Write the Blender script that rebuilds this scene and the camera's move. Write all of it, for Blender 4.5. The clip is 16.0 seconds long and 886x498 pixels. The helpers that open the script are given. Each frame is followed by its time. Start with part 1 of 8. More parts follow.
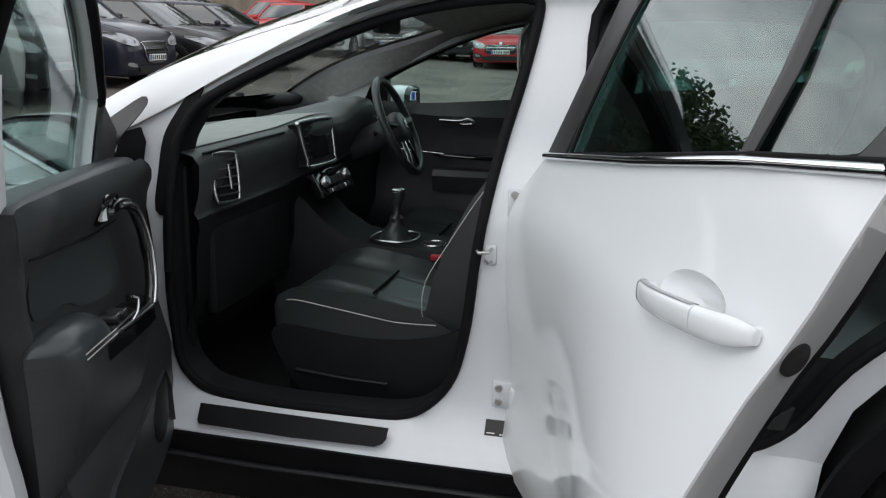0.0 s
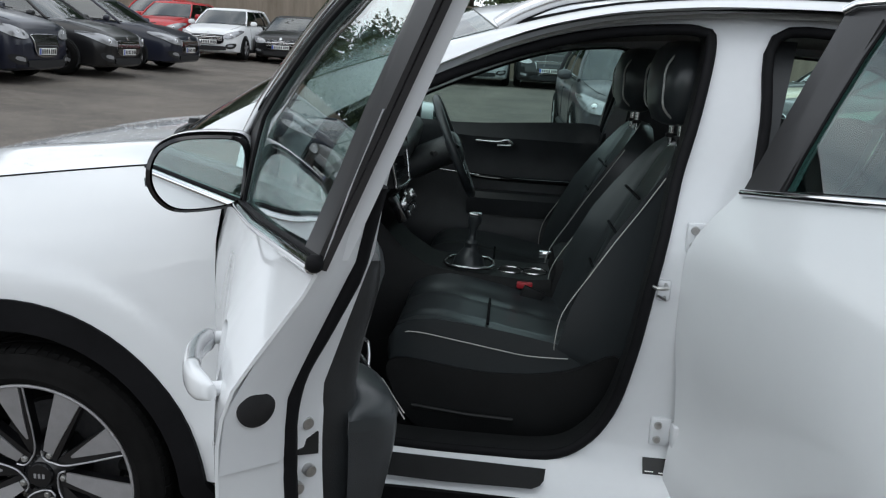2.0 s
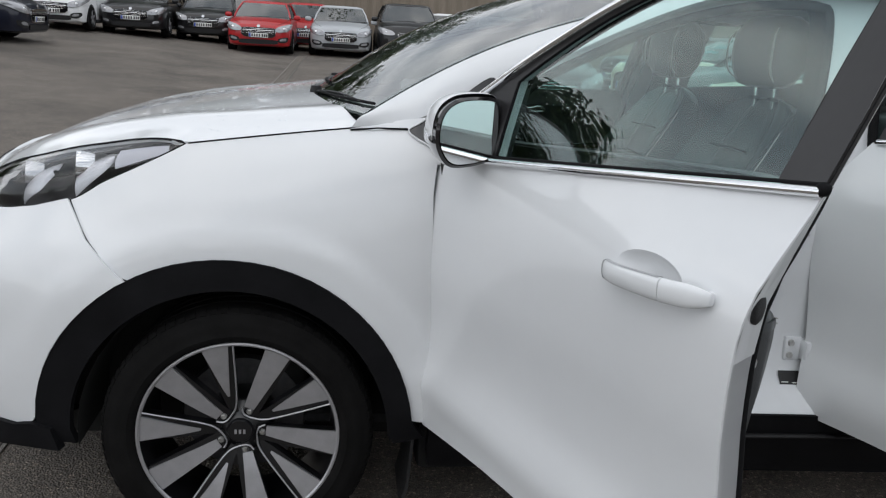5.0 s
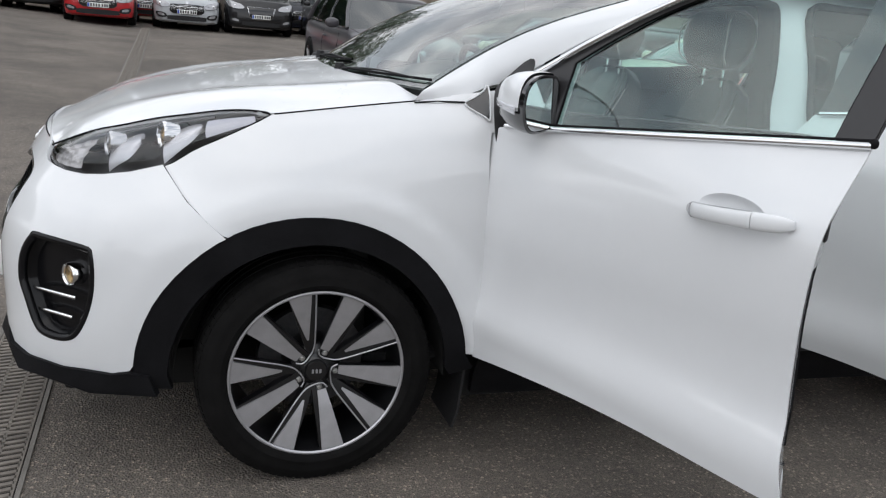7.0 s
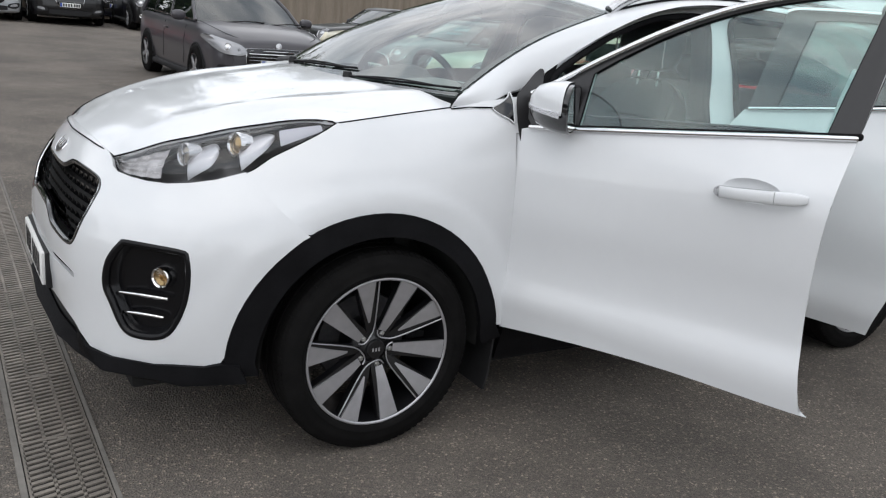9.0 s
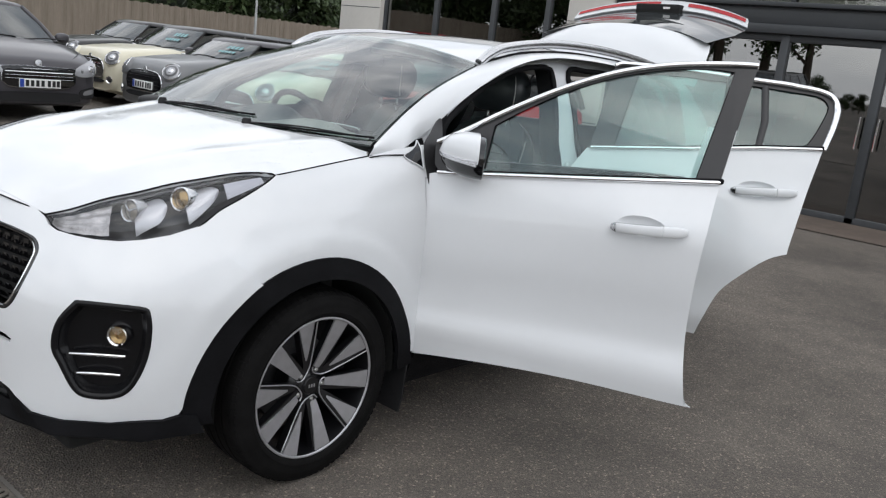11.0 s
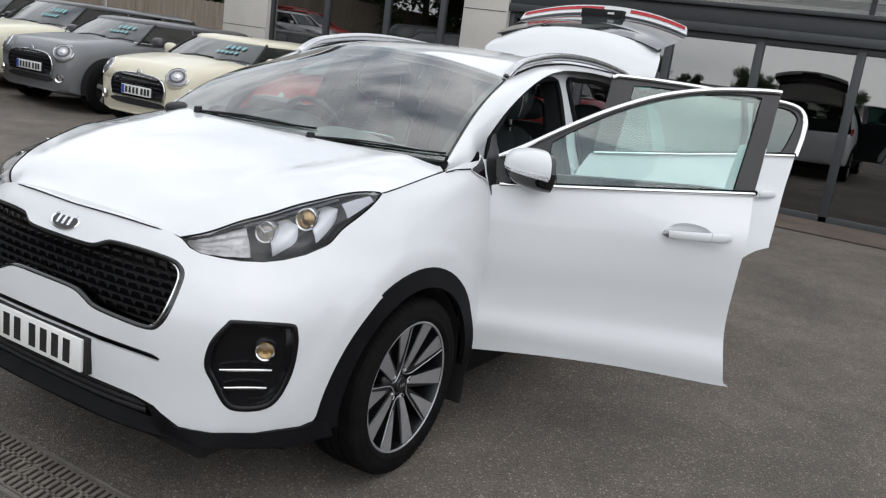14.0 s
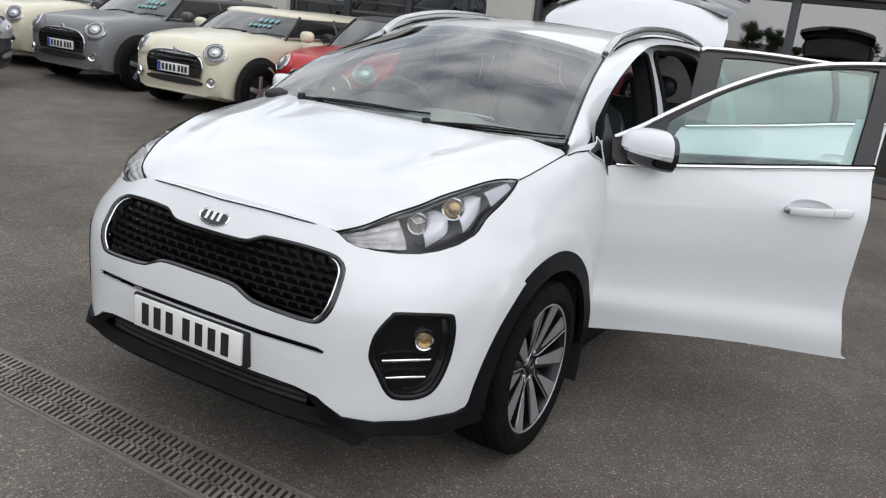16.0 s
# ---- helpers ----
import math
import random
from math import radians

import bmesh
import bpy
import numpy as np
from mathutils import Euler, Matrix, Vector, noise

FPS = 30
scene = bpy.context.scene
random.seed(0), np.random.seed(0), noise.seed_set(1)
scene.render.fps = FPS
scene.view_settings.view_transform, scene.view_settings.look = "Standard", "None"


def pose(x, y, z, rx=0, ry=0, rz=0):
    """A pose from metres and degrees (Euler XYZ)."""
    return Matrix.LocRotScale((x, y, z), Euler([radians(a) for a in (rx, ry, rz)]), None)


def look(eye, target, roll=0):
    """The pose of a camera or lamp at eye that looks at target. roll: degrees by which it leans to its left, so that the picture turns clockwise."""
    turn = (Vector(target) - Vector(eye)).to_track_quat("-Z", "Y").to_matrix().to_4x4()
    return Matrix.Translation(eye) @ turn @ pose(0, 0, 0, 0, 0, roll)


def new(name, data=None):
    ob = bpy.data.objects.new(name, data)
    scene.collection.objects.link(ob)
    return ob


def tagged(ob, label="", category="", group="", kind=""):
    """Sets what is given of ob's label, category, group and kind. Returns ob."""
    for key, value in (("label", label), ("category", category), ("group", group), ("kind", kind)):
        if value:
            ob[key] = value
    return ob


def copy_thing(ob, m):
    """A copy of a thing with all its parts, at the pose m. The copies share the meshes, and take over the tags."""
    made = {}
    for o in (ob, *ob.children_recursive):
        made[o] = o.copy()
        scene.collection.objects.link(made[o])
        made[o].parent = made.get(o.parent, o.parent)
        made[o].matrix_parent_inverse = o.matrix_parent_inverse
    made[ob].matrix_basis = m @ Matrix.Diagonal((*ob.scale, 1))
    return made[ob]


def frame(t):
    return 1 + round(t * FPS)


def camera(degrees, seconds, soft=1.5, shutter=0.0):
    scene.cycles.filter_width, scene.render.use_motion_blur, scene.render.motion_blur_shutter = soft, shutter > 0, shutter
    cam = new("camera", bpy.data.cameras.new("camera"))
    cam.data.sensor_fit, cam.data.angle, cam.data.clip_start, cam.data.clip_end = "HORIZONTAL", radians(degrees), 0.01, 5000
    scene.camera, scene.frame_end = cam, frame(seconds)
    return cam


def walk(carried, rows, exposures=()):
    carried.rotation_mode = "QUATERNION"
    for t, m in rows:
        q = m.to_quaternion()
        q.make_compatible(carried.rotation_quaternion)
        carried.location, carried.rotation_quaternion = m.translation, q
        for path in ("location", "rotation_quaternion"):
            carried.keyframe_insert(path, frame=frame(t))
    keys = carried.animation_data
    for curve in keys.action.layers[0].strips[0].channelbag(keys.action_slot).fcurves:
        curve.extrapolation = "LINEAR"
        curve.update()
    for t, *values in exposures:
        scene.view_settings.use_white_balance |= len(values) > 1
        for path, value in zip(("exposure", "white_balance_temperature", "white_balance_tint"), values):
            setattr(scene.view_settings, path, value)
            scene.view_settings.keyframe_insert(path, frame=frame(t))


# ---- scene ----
cam = camera(55.9, 16.0, soft=1.2)
PATH = [
    (0, (1.815, -2.709, 1.434), (1.376, -0.823, 0.933), 0.0),
    (0.5, (1.641, -2.677, 1.436), (1.22, -0.779, 0.967), 0.2),
    (1, (1.473, -2.675, 1.441), (1.086, -0.771, 0.965), 1.4),
    (1.5, (1.284, -2.677, 1.439), (1.008, -0.755, 0.96), 2.3),
    (2, (1.108, -2.719, 1.447), (0.977, -0.779, 0.976), 3.1),
    (2.5, (0.983, -2.736, 1.434), (0.928, -0.794, 0.956), 3.7),
    (3, (0.899, -2.695, 1.412), (0.935, -0.754, 0.928), 3.4),
    (3.5, (0.754, -2.656, 1.407), (0.865, -0.724, 0.901), 3.5),
    (4, (0.573, -2.696, 1.403), (0.711, -0.766, 0.895), 4.3),
    (4.2, (0.479, -2.739, 1.398), (0.64, -0.811, 0.89), 4.1),
    (6.3, (-0.09, -3.138, 1.39), (0.362, -1.26, 0.871), 4.2),
    (6.5, (-0.185, -3.15, 1.389), (0.322, -1.287, 0.867), 4.2),
    (7, (-0.417, -3.147, 1.379), (0.211, -1.325, 0.844), 5.0),
    (7.5, (-0.63, -3.141, 1.364), (0.071, -1.338, 0.857), 5.2),
    (8, (-0.809, -3.169, 1.382), (0.02, -1.417, 0.889), 5.2),
    (8.2, (-0.907, -3.184, 1.388), (-0.027, -1.458, 0.89), 5.2),
    (10.3, (-1.569, -3.083, 1.481), (-0.305, -1.617, 0.978), 6.4),
    (10.5, (-1.64, -3.05, 1.492), (-0.319, -1.627, 1.012), 6.8),
    (11, (-1.835, -2.966, 1.516), (-0.343, -1.712, 1.068), 6.5),
    (11.5, (-1.993, -2.936, 1.531), (-0.438, -1.768, 1.064), 6.3),
    (12, (-2.088, -2.843, 1.534), (-0.517, -1.703, 1.05), 6.1),
    (12.5, (-2.177, -2.702, 1.554), (-0.565, -1.631, 1.048), 6.1),
    (13, (-2.288, -2.593, 1.58), (-0.65, -1.562, 1.077), 6.8),
    (13.5, (-2.413, -2.495, 1.595), (-0.743, -1.503, 1.116), 7.4),
    (14, (-2.536, -2.421, 1.602), (-0.842, -1.467, 1.136), 7.7),
    (14.5, (-2.653, -2.359, 1.62), (-0.948, -1.436, 1.128), 7.0),
    (15, (-2.715, -2.274, 1.615), (-1.017, -1.347, 1.107), 7.1),
    (15.5, (-2.759, -2.141, 1.611), (-1.076, -1.2, 1.08), 6.6),
    (16, (-2.797, -2.017, 1.635), (-1.121, -1.076, 1.083), 6.2),
]
EXPOSURES = [(0, 0.20, 6470, 10), (0.5, 0.10, 6350, 9), (1.0, 0.1, 6250, 8), (1.5, 0.1, 6200, 8), (2.0, 0.05, 6220, 8), (3.5, -0.19, 6230, 8.5), (4.2, -0.29, 6300, 9), (6.3, 0.03, 6420, 11), (11, 0.03, 6400, 10.5), (16, 0.02, 6420, 10.5)]
walk(cam, [(t, look(eye, target, roll)) for t, eye, target, roll in PATH], exposures=EXPOSURES)

# ---- world and light ----
world = bpy.data.worlds.new("sky")
scene.world = world
world.use_nodes = True
wn, wl = world.node_tree.nodes, world.node_tree.links
wn.clear()
w_out = wn.new("ShaderNodeOutputWorld")
w_bg = wn.new("ShaderNodeBackground")
w_sky = wn.new("ShaderNodeTexSky")
w_sky.sky_type = "NISHITA"
w_sky.sun_disc = False
w_sky.sun_elevation, w_sky.sun_rotation = radians(59), radians(222)
w_sky.air_density, w_sky.dust_density = 1.0, 2.0
w_co = wn.new("ShaderNodeTexCoord")
w_map = wn.new("ShaderNodeMapping")
w_map.inputs["Scale"].default_value = (1.0, 1.0, 2.2)
w_map.inputs["Location"].default_value = (3.7, 1.9, 0.4)
w_noise = wn.new("ShaderNodeTexNoise")
w_noise.inputs["Scale"].default_value = 3.1
w_noise.inputs["Detail"].default_value = 3.6
w_noise.inputs["Roughness"].default_value = 0.58
w_ramp = wn.new("ShaderNodeValToRGB")
w_ramp.color_ramp.elements[0].position, w_ramp.color_ramp.elements[0].color = 0.37, (3.6, 4.1, 4.7, 1)
w_ramp.color_ramp.elements[1].position, w_ramp.color_ramp.elements[1].color = 0.63, (12.4, 12.35, 12.25, 1)
w_mix = wn.new("ShaderNodeMix")
w_mix.data_type = "RGBA"
w_mix.inputs[0].default_value = 0.86
wl.new(w_co.outputs["Generated"], w_map.inputs["Vector"])
wl.new(w_map.outputs["Vector"], w_noise.inputs["Vector"])
wl.new(w_noise.outputs["Fac"], w_ramp.inputs["Fac"])
wl.new(w_sky.outputs["Color"], w_mix.inputs[6])
# haze: the cloud cover pales towards the horizon
w_sep, w_rng, w_hz = wn.new("ShaderNodeSeparateXYZ"), wn.new("ShaderNodeMapRange"), wn.new("ShaderNodeMix")
w_rng.inputs["From Min"].default_value, w_rng.inputs["From Max"].default_value = 0.70, 0.10
w_rng.inputs["To Min"].default_value, w_rng.inputs["To Max"].default_value = 0.0, 0.46
w_hz.data_type = "RGBA"
w_hz.inputs[7].default_value = (12.6, 12.75, 12.9, 1)
wl.new(w_co.outputs["Generated"], w_sep.inputs["Vector"])
wl.new(w_sep.outputs["Z"], w_rng.inputs["Value"])
wl.new(w_rng.outputs["Result"], w_hz.inputs[0])
wl.new(w_ramp.outputs["Color"], w_hz.inputs[6])
wl.new(w_hz.outputs[2], w_mix.inputs[7])
wl.new(w_mix.outputs[2], w_bg.inputs["Color"])
w_bg.inputs["Strength"].default_value = 0.148
wl.new(w_bg.outputs["Background"], w_out.inputs["Surface"])
sun = new("sun", bpy.data.lights.new("sun", "SUN"))
sun.data.energy, sun.data.angle, sun.data.color = 0.62, radians(65), (1.0, 0.965, 0.91)
sun.matrix_world = look((0, 0, 20), (6.4, 7.2, 4.0))


# ---- materials ----
def mat(name, color, rough=0.5, metal=0.0, var=0.0, scale=8.0, bump=0.0, bscale=60.0, coat=0.0, spec=0.5, rvar=0.0, color2=None, detail=6, stretch=None, rand=0.0):
    m = bpy.data.materials.new(name)
    m.use_nodes = True
    nt, nodes, links = m.node_tree, m.node_tree.nodes, m.node_tree.links
    bs = nodes["Principled BSDF"]
    bs.inputs["Base Color"].default_value = (*color, 1)
    bs.inputs["Roughness"].default_value = rough
    bs.inputs["Metallic"].default_value = metal
    bs.inputs["Coat Weight"].default_value = coat
    bs.inputs["Coat Roughness"].default_value = 0.06
    bs.inputs["Specular IOR Level"].default_value = spec
    co = nodes.new("ShaderNodeTexCoord")
    vec = co.outputs["Object"]
    if stretch:
        mp = nodes.new("ShaderNodeMapping")
        mp.inputs["Scale"].default_value = stretch
        links.new(vec, mp.inputs["Vector"])
        vec = mp.outputs["Vector"]
    if var or color2:
        n1 = nodes.new("ShaderNodeTexNoise")
        n1.inputs["Scale"].default_value, n1.inputs["Detail"].default_value = scale, detail
        links.new(vec, n1.inputs["Vector"])
        n2 = nodes.new("ShaderNodeTexNoise")
        n2.inputs["Scale"].default_value, n2.inputs["Detail"].default_value = scale * 9, 3
        links.new(vec, n2.inputs["Vector"])
        add = nodes.new("ShaderNodeMath")
        add.operation = "MULTIPLY_ADD"
        add.inputs[1].default_value = 0.35
        links.new(n2.outputs["Fac"], add.inputs[0])
        links.new(n1.outputs["Fac"], add.inputs[2])
        ramp = nodes.new("ShaderNodeValToRGB")
        dark = tuple(c * (1 - var) for c in color) if not color2 else color
        lite = tuple(min(1, c * (1 + var)) for c in color) if not color2 else color2
        ramp.color_ramp.elements[0].position, ramp.color_ramp.elements[0].color = 0.42, (*dark, 1)
        ramp.color_ramp.elements[1].position, ramp.color_ramp.elements[1].color = 0.92, (*lite, 1)
        links.new(add.outputs[0], ramp.inputs["Fac"])
        src = ramp.outputs["Color"]
        if rand:
            oi = nodes.new("ShaderNodeObjectInfo")
            mr = nodes.new("ShaderNodeMapRange")
            mr.inputs["To Min"].default_value, mr.inputs["To Max"].default_value = 1 - rand, 1 + rand
            links.new(oi.outputs["Random"], mr.inputs["Value"])
            hs = nodes.new("ShaderNodeHueSaturation")
            links.new(mr.outputs["Result"], hs.inputs["Value"])
            links.new(src, hs.inputs["Color"])
            src = hs.outputs["Color"]
        links.new(src, bs.inputs["Base Color"])
        if rvar:
            rr = nodes.new("ShaderNodeMapRange")
            rr.inputs["To Min"].default_value, rr.inputs["To Max"].default_value = max(0, rough - rvar), min(1, rough + rvar)
            links.new(n1.outputs["Fac"], rr.inputs["Value"])
            links.new(rr.outputs["Result"], bs.inputs["Roughness"])
    if bump:
        n3 = nodes.new("ShaderNodeTexNoise")
        n3.inputs["Scale"].default_value, n3.inputs["Detail"].default_value = bscale, 4
        links.new(vec, n3.inputs["Vector"])
        bp = nodes.new("ShaderNodeBump")
        bp.inputs["Strength"].default_value, bp.inputs["Distance"].default_value = 1.0, bump
        links.new(n3.outputs["Fac"], bp.inputs["Height"])
        links.new(bp.outputs["Normal"], bs.inputs["Normal"])
    return m


def glass(name, tint, f0=0.08, rough=0.0, power=4.0):
    """Tinted clear sheet whose gloss rises from f0 towards grazing."""
    m = bpy.data.materials.new(name)
    m.use_nodes = True
    nodes, links = m.node_tree.nodes, m.node_tree.links
    nodes.clear()
    out, mix = nodes.new("ShaderNodeOutputMaterial"), nodes.new("ShaderNodeMixShader")
    tr, gl, fr = nodes.new("ShaderNodeBsdfTransparent"), nodes.new("ShaderNodeBsdfGlossy"), nodes.new("ShaderNodeLayerWeight")
    pw, mr = nodes.new("ShaderNodeMath"), nodes.new("ShaderNodeMapRange")
    pw.operation = "POWER"
    pw.inputs[1].default_value = power
    fr.inputs["Blend"].default_value = 0.5
    mr.inputs["To Min"].default_value, mr.inputs["To Max"].default_value = f0, 1.0
    tr.inputs["Color"].default_value = (*tint, 1)
    gl.inputs["Roughness"].default_value = rough
    links.new(fr.outputs["Facing"], pw.inputs[0])
    links.new(pw.outputs[0], mr.inputs["Value"])
    links.new(mr.outputs["Result"], mix.inputs["Fac"])
    links.new(tr.outputs["BSDF"], mix.inputs[1])
    links.new(gl.outputs["BSDF"], mix.inputs[2])
    links.new(mix.outputs["Shader"], out.inputs["Surface"])
    return m


PAINT = mat("white_paint", (0.69, 0.705, 0.72), 0.5, coat=1.0, spec=0.2, var=0.015, scale=3)
PAINT_IN = mat("white_paint_shut", (0.66, 0.675, 0.695), 0.5, coat=0.8, spec=0.2, var=0.03, scale=5)
BLACK = mat("black_plastic", (0.014, 0.014, 0.015), 0.55, spec=0.3, var=0.25, scale=20, bump=0.0004, bscale=900)
CLAD = mat("grey_black_cladding", (0.007, 0.007, 0.008), 0.55, spec=0.08, var=0.3, scale=9, bump=0.0005, bscale=700)
GLOSS = mat("piano_black", (0.006, 0.006, 0.007), 0.08, coat=0.6)
SATIN = mat("satin_black_applique", (0.024, 0.0235, 0.025), 0.40, var=0.15, scale=6)
RUBBER = mat("seal_rubber", (0.007, 0.007, 0.008), 0.7, spec=0.12, var=0.2, scale=30)
TYRE = mat("tyre_rubber", (0.007, 0.0068, 0.0068), 0.8, spec=0.08, var=0.35, scale=14, bump=0.0006, bscale=400)
CHROME = mat("chrome", (0.82, 0.82, 0.83), 0.08, metal=1.0)
SATINCH = mat("satin_chrome", (0.62, 0.62, 0.63), 0.25, metal=1.0)
ALLOY = mat("machined_alloy", (0.46, 0.46, 0.48), 0.36, metal=0.7, var=0.08, scale=30)
ALLOY_DK = mat("dark_wheel_paint", (0.006, 0.006, 0.007), 0.3, coat=0.2)
STEEL = mat("zinc_steel", (0.5, 0.5, 0.49), 0.35, metal=0.9, var=0.2, scale=60)
DARK = mat("dark_cavity", (0.008, 0.008, 0.008), 0.9)
LEATHER = mat("black_leather", (0.032, 0.037, 0.040), 0.30, var=0.05, scale=7, bump=0.00012, bscale=420)
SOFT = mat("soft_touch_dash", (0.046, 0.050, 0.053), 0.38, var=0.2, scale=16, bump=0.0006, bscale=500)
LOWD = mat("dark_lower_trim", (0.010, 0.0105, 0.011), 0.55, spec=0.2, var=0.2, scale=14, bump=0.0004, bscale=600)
SEATP = mat("seat_plastic", (0.009, 0.0095, 0.010), 0.45, spec=0.3, var=0.2, scale=14, bump=0.0005, bscale=600)
TRIM = mat("door_card_plastic", (0.029, 0.032, 0.035), 0.38, var=0.2, scale=14, bump=0.0005, bscale=600)
CARPET = mat("carpet", (0.012, 0.012, 0.013), 0.95, var=0.4, scale=60, bump=0.002, bscale=900)
THREAD = mat("pale_piping", (0.42, 0.42, 0.40), 0.6)
HEADLINE = mat("headlining", (0.42, 0.42, 0.40), 0.9, var=0.15, scale=40)
GLASS = glass("window_glass", (0.84, 0.965, 0.94), 0.085, rough=0.01, power=3.4)
GLASS_T = glass("privacy_glass", (0.36, 0.54, 0.51), 0.13)
GLASS_W = glass("windscreen_glass", (0.78, 0.88, 0.84), 0.19)
LENS = glass("lamp_lens", (0.86, 0.87, 0.88), 0.06)
MIRROR = mat("mirror_silver", (0.9, 0.92, 0.93), 0.01, metal=1.0)
RED = mat("red_lens", (0.38, 0.008, 0.012), 0.25, coat=0.25)
AMBER = mat("warm_bulb_reflector", (0.52, 0.36, 0.17), 0.22, metal=0.8)
SILVERP = mat("lamp_reflector", (0.7, 0.7, 0.72), 0.22, metal=0.9, bump=0.002, bscale=160)
SCREEN = mat("dark_screen", (0.012, 0.014, 0.016), 0.12, coat=0.4)
PLATE = mat("number_plate_white", (0.78, 0.78, 0.76), 0.45, var=0.03, scale=20)
INK = mat("plate_black", (0.012, 0.012, 0.012), 0.5)
REDTAB = mat("red_button", (0.45, 0.02, 0.03), 0.4)


# ---- mesh tools ----
from mathutils.geometry import delaunay_2d_cdt


def mesh_ob(name, verts, faces, material, parent=None, label="", smooth=True, sharp=None):
    me = bpy.data.meshes.new(name)
    me.from_pydata([tuple(v) for v in verts], [], [tuple(f) for f in faces])
    me.materials.append(material)
    if smooth:
        me.shade_smooth()
        if sharp:
            me.set_sharp_from_angle(angle=radians(sharp))
    ob = new(name, me)
    if parent:
        ob.parent = parent
    if label:
        ob["label"] = label
    return ob


def part(name, bm, material, parent, label="", smooth=True, sharp=40):
    me = bpy.data.meshes.new(name)
    bm.normal_update()
    bm.to_mesh(me)
    bm.free()
    me.materials.append(material)
    if smooth:
        me.shade_smooth()
        me.set_sharp_from_angle(angle=radians(sharp))
    ob = new(name, me)
    ob.parent = parent
    if label:
        ob["label"] = label
    return ob


def thing(name, at, label, category, group="", kind=""):
    e = new(name)
    e.location = at
    e.empty_display_size = 0.1
    return tagged(e, label, category, group, kind)


def spline(pts, n=8, closed=False):
    """Catmull-Rom through the points; a point given twice in a row stays a corner."""
    P = [np.array(p, float) for p in pts]
    out, m = [], len(P)
    for i in range(m if closed else m - 1):
        p1, p2 = P[i], P[(i + 1) % m]
        if np.allclose(p1, p2):
            continue
        p0 = P[i - 1] if (i > 0 or closed) else p1
        p3 = P[(i + 2) % m] if (i + 2 < m or closed) else p2
        for k in range(n):
            t = k / n
            out.append(0.5 * (2 * p1 + (p2 - p0) * t + (2 * p0 - 5 * p1 + 4 * p2 - p3) * t * t + (3 * p1 - p0 - 3 * p2 + p3) * t ** 3))
    if not closed:
        out.append(P[-1])
    return out


def inside(poly, x, y):
    c, j = False, len(poly) - 1
    for i in range(len(poly)):
        (xi, yi), (xj, yj) = poly[i][:2], poly[j][:2]
        if (yi > y) != (yj > y) and x < (xj - xi) * (y - yi) / (yj - yi) + xi:
            c = not c
        j = i
    return c


def edge_dist(poly, x, y):
    P = np.array([p[:2] for p in poly])
    Q = np.roll(P, -1, 0)
    d = Q - P
    t = np.clip((((x, y) - P) * d).sum(1) / np.maximum((d * d).sum(1), 1e-12), 0, 1)
    return np.sqrt((((P + t[:, None] * d) - (x, y)) ** 2).sum(1).min())


def cdt(outline, holes=(), step=0.03):
    """Triangles of a flat region with exact edges and an even grid inside."""
    verts, edges = [], []
    for loop in (outline, *holes):
        b = len(verts)
        verts += [Vector((float(p[0]), float(p[1]))) for p in loop]
        edges += [(b + i, b + (i + 1) % len(loop)) for i in range(len(loop))]
    xs, ys = [p[0] for p in outline], [p[1] for p in outline]
    row = 0
    y = min(ys) + step * 0.5
    while y < max(ys):
        x = min(xs) + step * (0.5 if row % 2 else 0.25)
        while x < max(xs):
            if inside(outline, x, y) and not any(inside(h, x, y) for h in holes) and min(edge_dist(l, x, y) for l in (outline, *holes)) > step * 0.45:
                verts.append(Vector((x, y)))
            x += step
        y, row = y + step * 0.87, row + 1
    v, _, f, *_ = delaunay_2d_cdt(verts, edges, [], 0, 1e-6)
    faces = []
    for t in f:
        cx, cy = sum(v[i].x for i in t) / 3, sum(v[i].y for i in t) / 3
        if inside(outline, cx, cy) and not any(inside(h, cx, cy) for h in holes):
            faces.append(tuple(t))
    return [(p.x, p.y) for p in v], faces


def rim_edges(faces):
    seen = {}
    for t in faces:
        for i in range(len(t)):
            a, b = t[i], t[(i + 1) % len(t)]
            if (b, a) in seen:
                del seen[(b, a)]
            else:
                seen[(a, b)] = 1
    return list(seen)


def panel(name, outline, fn, material, parent, holes=(), step=0.04, thick=0.003, label="", back=None, flip=False):
    """A sheet with thickness over a flat outline, laid into space by fn(u, v); back(u, v) is its inner side."""
    uv, faces = cdt(outline, holes, step)
    front = [Vector(fn(*p)) for p in uv]
    if back:
        rear = [Vector(back(*p)) for p in uv]
    else:
        bm = bmesh.new()
        bv = [bm.verts.new(p) for p in front]
        for t in faces:
            try:
                bm.faces.new([bv[i] for i in t])
            except ValueError:
                pass
        bm.normal_update()
        sgn = 1 if flip else -1
        rear = [p + v.normal * thick * sgn for p, v in zip(front, bv)]
        bm.free()
    n = len(front)
    fs = list(faces) + [tuple(n + i for i in reversed(t)) for t in faces] + [(b, a, n + a, n + b) for a, b in rim_edges(faces)]
    if flip:
        fs = [tuple(reversed(t)) for t in fs]
    return mesh_ob(name, front + rear, fs, material, parent, label, sharp=38)


